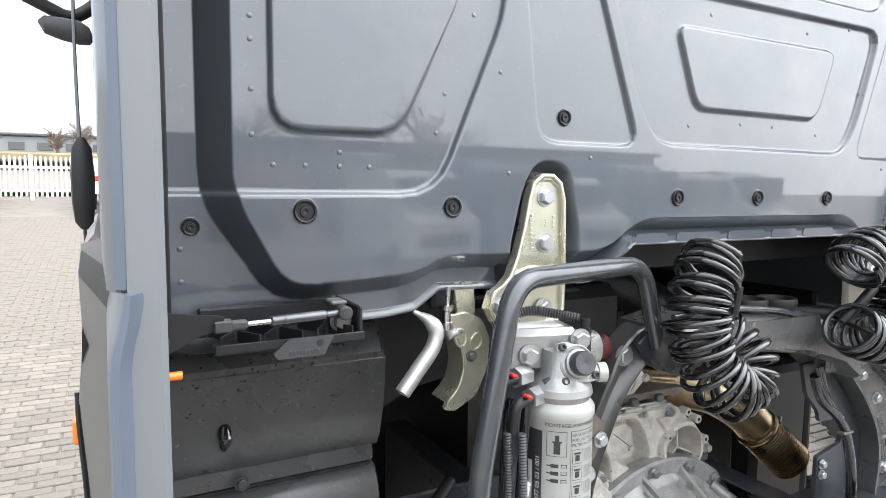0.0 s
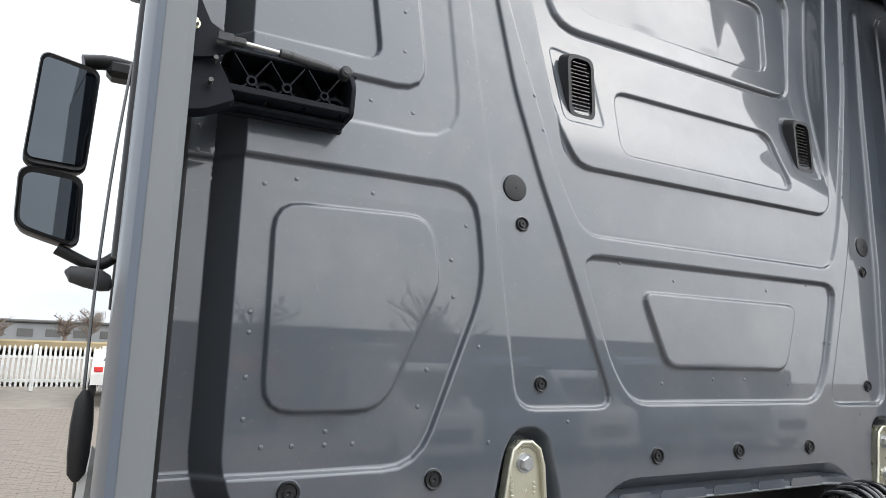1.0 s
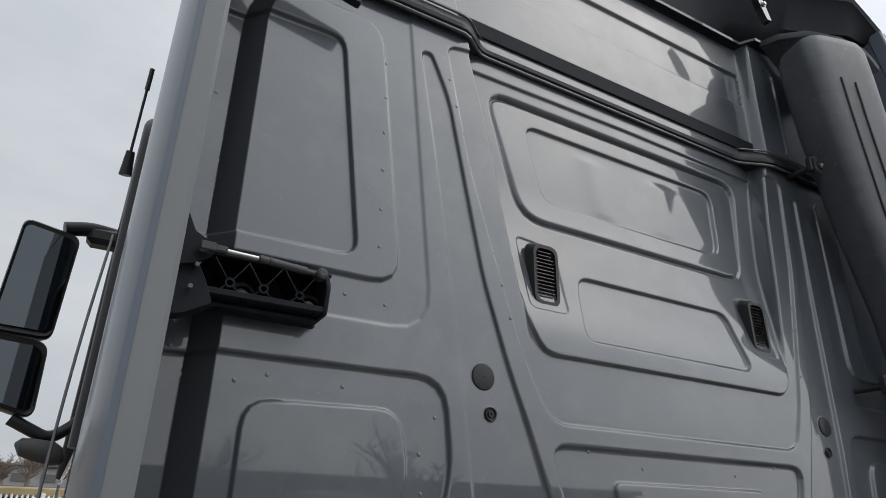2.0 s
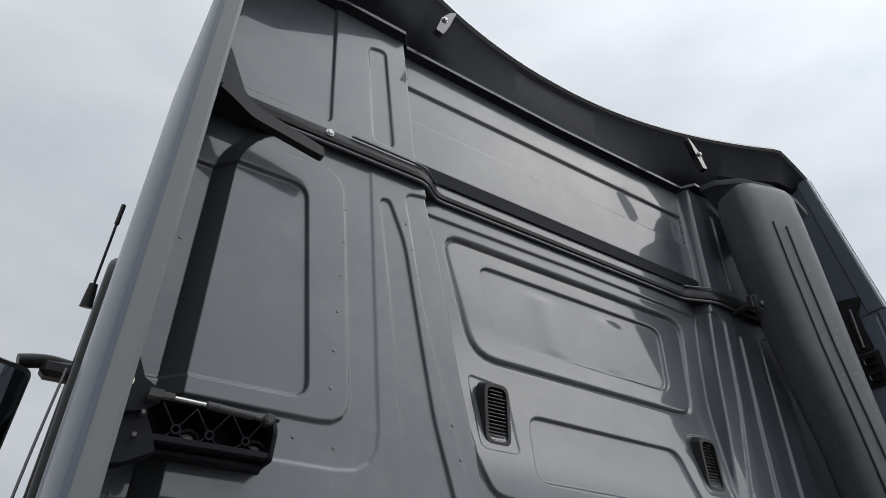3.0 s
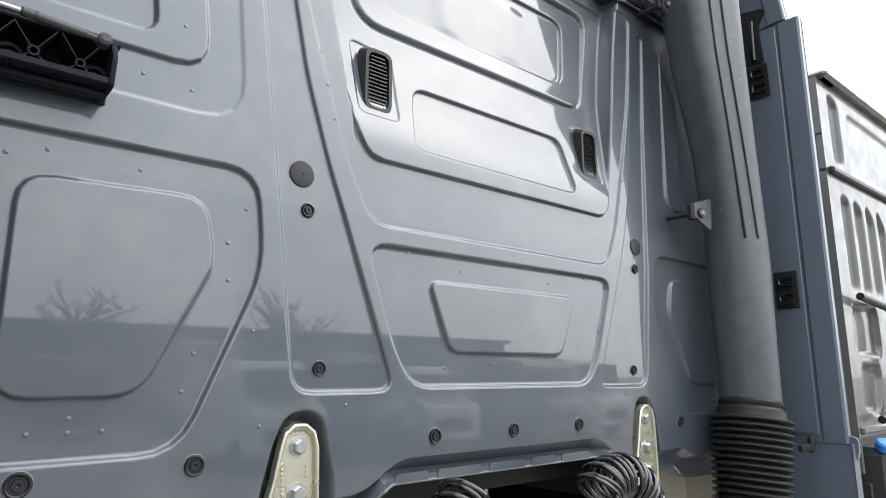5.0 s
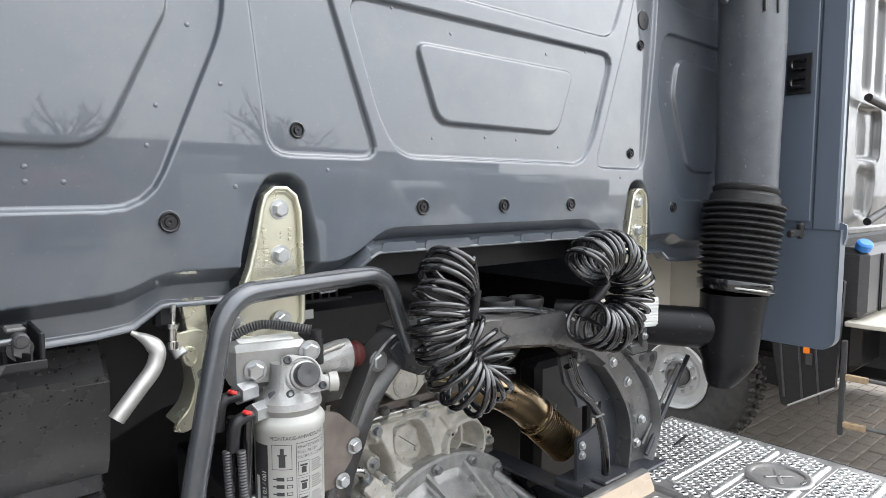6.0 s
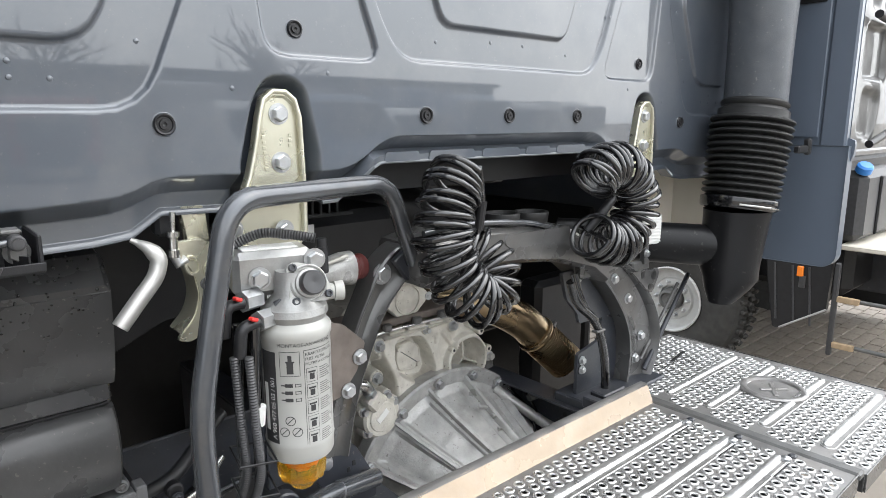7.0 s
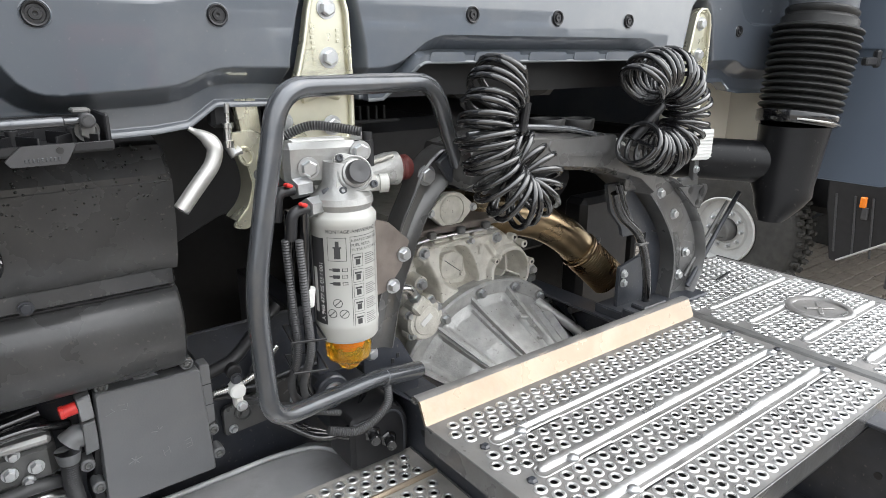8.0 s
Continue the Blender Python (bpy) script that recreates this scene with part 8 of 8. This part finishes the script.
part("brake_line", Build().tube(smooth_path([(-0.78, 0.29, 1.08), (-0.70, 0.285, 1.075), (-0.62, 0.28, 1.07), (-0.55, 0.27, 1.085), (-0.46, 0.24, 1.10)]), 0.005, 8), TUBE, stay_plate)
part("brake_line", Build().tube(smooth_path([(-0.78, 0.30, 1.055), (-0.70, 0.29, 1.06), (-0.64, 0.285, 1.04), (-0.58, 0.28, 1.0)]), 0.0045, 8), CONDUIT, stay_plate)
for k in range(3):
    part("cable", Build().tube(smooth_path([(-0.66 + 0.02 * k, 0.05, 1.10 - 0.01 * k), (-0.60, 0.0 + 0.02 * k, 1.07), (-0.53 + 0.01 * k, 0.02, 1.06 - 0.015 * k), (-0.46, 0.08, 1.09)]), 0.006, 8), BLACKGLOSS, stay_plate)
# ---- yard ----
def ground_z(y):
    return 0.0 if y < 4 else 0.073 * (min(y, 40) - 4) + max(0, y - 40) * 0.046


b = Build()
xs = [-400, -60, -30, -15, -8, -4, -2, 0, 2, 4, 8, 15, 30, 60, 400]
ys = [-400, -60, -30, -15, -8, -4, 0, 2, 4, 6, 9, 13, 18, 24, 30, 40, 80, 160, 400]
b.v = [(x, y, ground_z(y)) for y in ys for x in xs]
n = len(xs)
b.f = [(j * n + i, j * n + i + 1, (j + 1) * n + i + 1, (j + 1) * n + i) for j in range(len(ys) - 1) for i in range(n - 1)]
ground = single("ground", b, GROUND, "brown brick-paved yard that rises gently behind the fence", "ground", "structure")

# courses of paving bricks beside the truck, nearest as pieces of their own
brick_mesh = None
rng = random.Random(7)
count = 0
joined = Build()
for row in range(150):
    y = 2.4 + row * 0.108
    for col in range(26):
        x = -4.1 + col * 0.213 + (0.1065 if row % 2 else 0)
        if x > -1.0 - 0.03 * y + (0.6 if y > 6 else 0) or x < -1.75 - 0.16 * y:
            continue
        dz = rng.uniform(-0.002, 0.004)
        if count < 290:
            if brick_mesh is None:
                ob = part("brick", Build().box((0, 0, 0), (0.203, 0.098, 0.03), 0.006), BRICK, ground)
                brick_mesh = ob.data
            else:
                ob = new("brick", brick_mesh)
                ob.parent = ground
            ob.location = (x, y, ground_z(y) - 0.005 + dz)
            ob.rotation_euler = (radians(rng.uniform(-0.6, 0.6)) + (math.atan(0.073) if y > 4 else 0), radians(rng.uniform(-0.6, 0.6)), radians(rng.uniform(-0.8, 0.8)))
            count += 1
        else:
            joined.box((x, y, ground_z(y) - 0.005 + dz), (0.203, 0.098, 0.03), 0.006, pose(0, 0, 0, 4.2 if y > 4 else 0, 0, rng.uniform(-0.8, 0.8)))
tagged(part("far_bricks", joined, BRICK, ground), kind="stuff")

# paving seen under the neighbour
beside = Build()
rng = random.Random(11)
for row in range(40):
    for col in range(24):
        x, y = 3.2 + col * 0.213 + (0.1065 if row % 2 else 0), -0.4 + row * 0.108
        beside.box((x, y, rng.uniform(-0.007, -0.001)), (0.203, 0.098, 0.03), 0.006, pose(0, 0, 0, 0, 0, rng.uniform(-0.8, 0.8)))
tagged(part("beside_bricks", beside, BRICK, ground), kind="stuff")
# white picket fence with its field behind
fence = thing("picket_fence", (-1.5, 23, ground_z(23)), "white painted picket fence at the edge of the yard", "fence")
FY2 = 23.0
z0 = ground_z(FY2)
for x in np.arange(-7.0, 1.6, 1.9):
    part("post", Build().box((x, FY2, z0 + 0.72), (0.12, 0.12, 1.45), 0.02), WHITEPAINT, fence)
for dz in (0.32, 1.05):
    part("rail", Build().box((-2.7, FY2, z0 + dz), (8.6, 0.04, 0.09), 0.01), WHITEPAINT, fence)
picket = None
for k in range(62):
    x = -6.9 + k * 0.137
    if picket is None:
        ob = part("picket", Build().prism([(-0.035, 0), (0.035, 0), (0.035, 1.22), (0, 1.28), (-0.035, 1.22)], (-1.5, 23, z0), (1, 0, 0), (0, 0, 1), 0.022, 0.004), WHITEPAINT, fence)
        picket = ob.data
    else:
        ob = new("picket", picket)
        ob.parent = fence
    ob.location = (x + 1.5, -0.03, 0.12 + 0.01 * (k % 3))
single("grass_verge", Build().box((-3, 26, ground_z(26) + 0.06), (16, 3.0, 0.12), 0.05), HEDGE, "strip of green grass behind the fence", "grass", "stuff")
single("dry_field", Build().box((-6, 64, ground_z(50) + 0.35), (90, 46, 0.5), 0.1), DRYGRASS, "brown dry field beyond the fence", "field", "structure")
shed = thing("long_shed", (-8, 95, 5), "long low grey industrial shed far beyond the field", "building")
part("wall", Build().box((-10, 96, 6.6), (70, 12, 2.2), 0.1), FARGREY, shed)
part("roof", Build().box((-10, 96, 7.85), (71, 13, 0.35), 0.1), CASTDARK, shed)
for k in range(24):
    part("wall_panel", Build().box((-42 + k * 2.9, 89.95, 6.5), (1.6, 0.1, 0.9), 0.02), CASTDARK, shed)


def bare_tree(x, y, h, seed):
    rng = random.Random(seed)
    ob = thing("bare_tree", (x, y, ground_z(y)), "leafless winter tree on the horizon", "tree", "far trees")
    trunk, twigs = Build(), Build()
    base = Vector((x, y, ground_z(y)))
    trunk.tube([base, base + Vector((0.1, 0, h * 0.3)), base + Vector((0, 0, h * 0.6))], 0.2, 6, radii=[0.25, 0.18, 0.08])
    for k in range(40):
        p = base + Vector((0, 0, h * rng.uniform(0.2, 0.6)))
        a, up = rng.uniform(0, 6.28), rng.uniform(0.4, 1.2)
        q = p + Vector((math.cos(a), math.sin(a), up)).normalized() * h * rng.uniform(0.18, 0.4)
        twigs.tube([p, p.lerp(q, 0.5) + Vector((0, 0, 0.1)), q], 0.05, 4, radii=[0.06, 0.045, 0.02])
        for j in range(5):
            s = p.lerp(q, rng.uniform(0.4, 1))
            e = s + Vector((rng.uniform(-1, 1), rng.uniform(-1, 1), rng.uniform(0.2, 1))).normalized() * h * 0.13
            twigs.tube([s, e], 0.025, 3, radii=[0.03, 0.012])
    part("trunk", trunk, TWIG, ob)
    part("crown", twigs, TWIG, ob)


for k, (x, y, h) in enumerate(((-3.2, 80, 5.6), (-5.4, 78, 4.2), (1.0, 82, 5.0), (3.5, 84, 4.4), (-12, 84, 4.0))):
    bare_tree(x, y, h, k)


def parked_car(x, y, color, label):
    z = ground_z(y)
    ob = thing("parked_car", (x, y, z), label, "car", "parked cars")
    prof = [(-2.0, 0.45), (-2.05, 0.75), (-1.9, 0.95), (-1.3, 1.02), (-0.75, 1.42), (0.8, 1.46), (1.5, 1.02), (2.05, 0.9), (2.1, 0.5)]
    g = Build()
    g.loft([[(x + dx, y + a, z + c * k) for a, c in prof] for dx, k in ((-0.85, 0.97), (-0.80, 1.0), (0.80, 1.0), (0.85, 0.97))])
    part("body", g, color, ob)
    part("rear_window", Build().prism([(-0.6, 0), (0.6, 0), (0.52, 0.33), (-0.52, 0.33)], (x, y - 1.21, z + 1.08), (1, 0, 0), (0, 0.55, 0.4), 0.01), DARKGLASS, ob)
    for s in (-1, 1):
        part("tail_light", Build().box((x + s * 0.68, y - 2.03, z + 0.86), (0.22, 0.06, 0.14), 0.02), RED, ob)
        for a in (-1.3, 1.35):
            wheel = part("wheel", Build().lathe((x + s * 0.72, y + a, z + 0.32), (s, 0, 0), [(0, 0.31), (0.15, 0.32), (0.17, 0.30), (0.17, 0.2), (0.14, 0.19)], 20), RUBBER, ob)
            part("rim", Build().lathe((x + s * 0.84, y + a, z + 0.32), (s, 0, 0), [(0, 0.19), (0.02, 0.18), (0.03, 0.05)], 16), SILVER, wheel)


REDPAINT = shader("dark_red_car_paint", (0.30, 0.05, 0.05), 0.3, coat=1.0, grain=0.03)
DARKPAINT = shader("dark_car_paint", (0.05, 0.05, 0.055), 0.3, coat=1.0, grain=0.03)
parked_car(-5.0, 21.0, DARKPAINT, "dark parked car with red tail lights in the yard")
parked_car(-0.68, 20.6, WHITEPAINT, "white parked car with red tail lights in the yard")

# ---- the truck parked beside ----
NEIGH = shader("dull_grey_neighbour_paint", (0.075, 0.075, 0.073), 0.4, coat=0.6, grain=0.08, grain_scale=4.0, dirt=0.4, dirt_color=(0.10, 0.09, 0.08), dirt_scale=3.0, rough_var=0.1)
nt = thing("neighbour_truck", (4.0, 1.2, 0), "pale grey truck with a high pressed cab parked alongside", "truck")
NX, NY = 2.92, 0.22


def neighbour_depth(wx, wz):
    y = np.zeros(wx.shape)
    for k in range(4):
        x0 = NX + 0.16 + k * 0.21
        y += 0.03 * pressed(wx, wz, [(x0, 2.45), (x0 + 0.12, 2.45), (x0 + 0.12, 3.0 - 0.03 * k), (x0, 3.02)], 0.05, 0.03)
    y += 0.03 * pressed(wx, wz, [(NX + 0.14, 3.22), (NX + 0.28, 3.22), (NX + 0.28, 3.62), (NX + 0.14, 3.66)], 0.05, 0.03)
    y += 0.02 * pressed(wx, wz, [(NX + 0.40, 3.20), (NX + 2.2, 3.20), (NX + 2.2, 3.58), (NX + 0.44, 3.60)], 0.05, 0.03)
    y += 0.03 * pressed(wx, wz, [(NX + 0.12, 2.08), (NX + 0.52, 2.08), (NX + 0.52, 2.36), (NX + 0.12, 2.36)], 0.05, 0.03)
    y += 0.025 * pressed(wx, wz, [(NX + 0.13, 1.78), (NX + 0.40, 1.74), (NX + 0.46, 2.0), (NX + 0.16, 2.02)], 0.06, 0.04)
    return y


xs, zs = np.linspace(NX, NX + 2.3, 150), np.linspace(1.66, 3.72, 140)
gx, gz = np.meshgrid(xs, zs)
gy = NY + neighbour_depth(gx, gz)
b = Build()
b.v = [tuple(p) for p in np.stack([gx, gy, gz], -1).reshape(-1, 3).tolist()]
n = len(xs)
b.f = [(j * n + i, j * n + i + 1, (j + 1) * n + i + 1, (j + 1) * n + i) for j in range(len(zs) - 1) for i in range(n - 1)]
part("cab_rear_wall", b, NEIGH, nt, sharp=60)
b = Build()
b.prism([(0.0, 1.45), (1.9, 1.45), (1.9, 2.4), (1.5, 3.5), (0.0, 3.72), (0.0, 1.66)], (NX + 0.0, NY, 0), (0, 1, 0), (0, 0, 1), -0.03, 0.0)
b.box((NX + 1.15, NY + 0.9, 3.74), (2.3, 1.9, 0.05), 0.02)
b.box((NX + 1.15, NY + 1.9, 2.3), (2.3, 0.05, 2.6), 0.02)
part("cab_side", b, NEIGH, nt)
part("side_seam", Build().box((NX - 0.034, NY + 0.35, 3.14), (0.008, 0.7, 0.014), 0.002).box((NX - 0.034, NY + 0.35, 3.36), (0.006, 0.7, 0.008), 0.002), BLACK, nt)
part("gutter", Build().box((NX + 1.15, NY - 0.012, 3.14), (2.3, 0.04, 0.04), 0.01), BLACK, nt)
part("corner_cap", Build().box((NX + 0.12, NY - 0.01, 3.73), (0.2, 0.05, 0.03), 0.008), CASTDARK, nt)
part("suction_pipe", Build().tube([(NX + 0.10, NY - 0.05, 2.40), (NX + 0.55, NY - 0.06, 2.36), (NX + 0.60, NY - 0.06, 2.30), (NX + 0.58, NY - 0.06, 1.80), (NX + 0.20, NY - 0.05, 1.72)], 0.022, 10, 0.05), BLACK, nt)
part("lower_flange", Build().box((NX + 0.4, NY - 0.005, 1.67), (0.8, 0.03, 0.04), 0.01), NEIGH, nt)
part("side_duct", Build().box((NX + 0.55, NY + 0.35, 1.5), (1.1, 0.6, 0.34), 0.05), BLACK, nt)
tank = part("ad_tank", Build().box((NX + 0.50, NY + 0.06, 1.375), (0.78, 0.30, 0.40), 0.04), CONDUIT, nt)
for x in (NX + 0.35, NY + 3.05):
    part("tank_rib", Build().box((x, NY - 0.094, 1.37), (0.03, 0.012, 0.34), 0.005), CONDUIT, tank)
part("tank_cap", Build().cyl((NX + 0.15, NY - 0.05, 1.565), (NX + 0.13, NY - 0.07, 1.612), 0.042, 18, ch=0.01), BLUE, tank, "blue filler cap")
part("deck_plate", Build().box((NX + 0.88, -0.29, 1.145), (1.6, 1.02, 0.03), 0.006), CREAM, nt)
part("rail", Build().box((NX + 0.8, NY - 2.0, 0.9), (0.08, 5.0, 0.28), 0.01), FRAME, nt)
part("guard_post", Build().box((NX, 0.186, 0.80), (0.028, 0.028, 0.54), 0.006), CONDUIT, nt)
for pz in (0.867, 0.60):
    part("guard_rail", Build().tube([(NX, 0.18, pz), (NX, -1.6, pz)], 0.012, 10), CASTDARK, nt)
    part("guard_plank", Build().box((NX - 0.014, 0.115, pz), (0.026, 0.11, 0.034), 0.004), WOOD, nt)
part("step_panel", Build().prism(rounded([(0.20, 1.40), (0.60, 1.40), (0.56, 0.95), (0.50, 0.63), (0.47, 0.625), (0.22, 0.79)], 0.012), (NX + 0.02, 0, 0), (0, 1, 0), (0, 0, 1), -0.03, 0.004), BLACK, nt)
part("step_edge", Build().tube([(NX - 0.016, 0.46, 0.632), (NX - 0.016, 0.22, 0.792)], 0.006, 8), SILVER, nt)
for py in (0.33, 0.42, 0.52):
    part("step_groove", Build().tube([(NX - 0.012, py, 1.02), (NX - 0.012, py - 0.035, 0.68)], 0.006, 6), CONDUIT, nt)
# far skirt, wheel and axle: unseen, added to keep light off the paving
part("far_skirt", Build().box((NX + 2.25, 1.15, 0.85), (0.06, 1.9, 1.1), 0.03), BLACK, nt)
part("far_wheel", Build().lathe((NX + 2.0, 1.195, 0.645), X, [(-0.2, 0.26), (-0.2, 0.44), (-0.17, 0.49), (0.1, 0.49), (0.13, 0.44), (0.13, 0.2), (0.1, 0.01)], 36), TYRE, nt)
part("axle", Build().tube([(NX + 0.3, 1.195, 0.60), (NX + 1.9, 1.195, 0.60)], 0.07, 12), FRAME, nt)
part("marker_bracket", Build().box((NX - 0.014, 0.36, 0.93), (0.012, 0.035, 0.07), 0.004), CONDUIT, nt)
part("orange_marker", Build().box((NX - 0.016, 0.374, 0.992), (0.02, 0.034, 0.062), 0.005), ORANGE, nt, "orange side marker lamp")
# black boxes added as dark backing beneath the cab
part("under_cab", Build().box((NX + 1.32, NY + 0.9, 1.17), (1.9, 1.8, 0.76), 0.05).box((NX + 1.0, NY + 1.0, 1.38), (2.0, 1.7, 0.30), 0.05), BLACK, nt)

# front wheel of the neighbour
WY, WZ = 1.195, 0.645
wheel = part("front_wheel", Build().lathe((NX + 0.06, WY, WZ), -X, [(-0.25, 0.26), (-0.26, 0.39), (-0.24, 0.455), (-0.2, 0.470), (0.0, 0.470), (0.030, 0.455), (0.050, 0.40), (0.042, 0.238), (0.03, 0.220)], 56, False), TYRE, nt)
rim = part("rim", Build().lathe((NX + 0.05, WY, WZ), -X, [(-0.02, 0.220), (0.040, 0.228), (0.046, 0.220), (0.030, 0.212), (-0.045, 0.203), (-0.050, 0.174), (-0.020, 0.150), (-0.004, 0.139), (-0.004, 0.093), (-0.03, 0.089), (-0.03, 0.001)], 48), WHEELGREY, wheel, "pale grey steel rim with holes")
part("hub", Build().lathe((NX + 0.06, WY, WZ), -X, [(-0.04, 0.081), (0.04, 0.076), (0.07, 0.065), (0.075, 0.049), (0.06, 0.045), (0.06, 0.001)], 28), CASTDARK, wheel, "dark steel hub")
for k in range(10):
    t = 2 * math.pi * k / 10
    part("wheel_nut", Build().lathe((NX + 0.054, WY + 0.115 * math.cos(t), WZ + 0.115 * math.sin(t)), -X, [(0, 0.019), (0.006, 0.019), (0.007, 0.013), (0.030, 0.0125), (0.034, 0.008)], 6), BOLT, wheel)
    t += 0.31
    part("rim_hole", Build().loft([[(NX + 0.0855 + 0.02 * (r - 0.191) / 0.024, WY + r * math.cos(t + q), WZ + r * math.sin(t + q)) for r, q in ((0.181, -0.085), (0.181, 0.085), (0.195, 0.07), (0.195, -0.07))], [(NX + 0.082 + 0.02 * (r - 0.191) / 0.024, WY + r * math.cos(t + q), WZ + r * math.sin(t + q)) for r, q in ((0.181, -0.085), (0.181, 0.085), (0.195, 0.07), (0.195, -0.07))]]), RUBBER, rim)
block_ob = None
for k in range(46):
    t = 2 * math.pi * k / 46
    for j in range(4):
        tt = t + 0.05 * (j % 2)
        if block_ob is None:
            block_ob = part("tread_block", Build().box((0, 0, 0), (0.052, 0.026, 0.056), 0.005), TYRE)
            block_ob.parent = wheel
            ob = block_ob
        else:
            ob = new("tread_block", block_ob.data)
            ob.parent = wheel
        o = ORIGIN[nt]
        ob.matrix_local = pose(NX + 0.085 + j * 0.057 - o.x, WY + 0.468 * math.cos(tt) - o.y, WZ + 0.468 * math.sin(tt) - o.z, math.degrees(tt) + 90, 0, 8 if j % 2 else -8)
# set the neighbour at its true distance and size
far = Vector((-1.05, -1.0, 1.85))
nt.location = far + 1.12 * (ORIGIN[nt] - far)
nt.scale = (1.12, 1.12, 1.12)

# ---- row of parked trucks behind the camera, seen in the paint ----
ROWS_BACK = [(-7.5, WHITEPAINT, 3.4), (-4.2, FADEDBLUE, 2.9), (-1.0, SILVER, 3.3), (2.4, REDPAINT, 2.6), (5.6, SILVER, 3.2), (9.0, DARKPAINT, 3.1), (-11, SILVER, 3.0), (13.0, FADEDBLUE, 3.3)]
for x, m, h in ROWS_BACK:
    x *= 1.35
    ob = thing("parked_truck", (x, -22, 0), "parked truck in the row across the yard", "truck", "trucks across the yard")
    part("cab", Build().prism(rounded([(0, 0.5), (2.1, 0.5), (2.1, h - 0.9), (1.8, h), (0, h)], 0.15), (x - 1.2, -22, 0), (0, -1, 0), (0, 0, 1), -2.4, 0.05), m, ob)
    part("windscreen", Build().box((x, -21.98, h * 0.62), (2.0, 0.06, 0.8), 0.02), DARKGLASS, ob)
    part("grille", Build().box((x, -21.98, h * 0.30), (1.7, 0.06, 0.7), 0.02), BLACK, ob)
    for s in (-1, 1):
        part("wheel", Build().cyl((x + s * 0.9, -23, 0.5), (x + s * 1.2, -23, 0.5), 0.5, 24), RUBBER, ob)
    part("trailer_chassis", Build().box((x, -26.5, 1.0), (0.9, 5, 0.3), 0.02), FRAME, ob)

# vans parked nearer, beyond the frame's end
VANS = [(5.4, WHITEPAINT, 2.3), (7.6, FADEDBLUE, 2.5), (9.9, WHITEPAINT, 2.2), (12.2, FADEDBLUE, 2.6), (14.4, SILVER, 2.4), (16.8, WHITEPAINT, 2.5), (-9.0, WHITEPAINT, 2.3), (-12.0, SILVER, 2.4)]
for x, m, h in VANS:
    ob = thing("parked_van", (x, -11.5, 0), "parked van in the row across the yard", "van", "vans across the yard")
    part("body", Build().prism(rounded([(0, 0.35), (4.2, 0.35), (4.2, h), (1.3, h), (0.5, 1.35), (0, 1.2)], 0.12), (x - 0.85, -11.5, 0), (0, -1, 0), (0, 0, 1), -1.7, 0.04), m, ob)
    part("windscreen", Build().box((x, -12.3, (1.4 + h) / 2), (1.45, 0.9, h - 1.75), 0.05), DARKGLASS, ob)
    part("grille", Build().box((x, -11.48, 0.75), (1.2, 0.05, 0.3), 0.02), BLACK, ob)
    for s in (-1, 1):
        part("wheel", Build().cyl((x + s * 0.72, -12.3, 0.33), (x + s * 0.88, -12.3, 0.33), 0.33, 20), RUBBER, ob)

# trees beyond that row, and an unseen hall added to darken the paint's reflections
for k in range(11):
    bare_tree(-19 + 4.1 * k + (k * 7 % 3) * 0.7, -33 - (k * 5 % 4), 5.5 + (k * 3 % 5) * 0.7, 60 + k)
hall = thing("reflection_hall", (4, -44, 0), "unseen long low hall added for dark reflections behind the parked row", "building")
part("wall", Build().box((4, -44, 2.3), (70, 12, 4.6), 0.1), REFLECTDARK, hall)
part("roof", Build().box((4, -44, 4.75), (71, 12.6, 0.3), 0.1), DARKPAINT, hall)
for k in range(9):
    part("gate", Build().box((-27 + 7.5 * k, -37.96, 1.9), (4.0, 0.1, 3.8), 0.02), SILVER, hall)
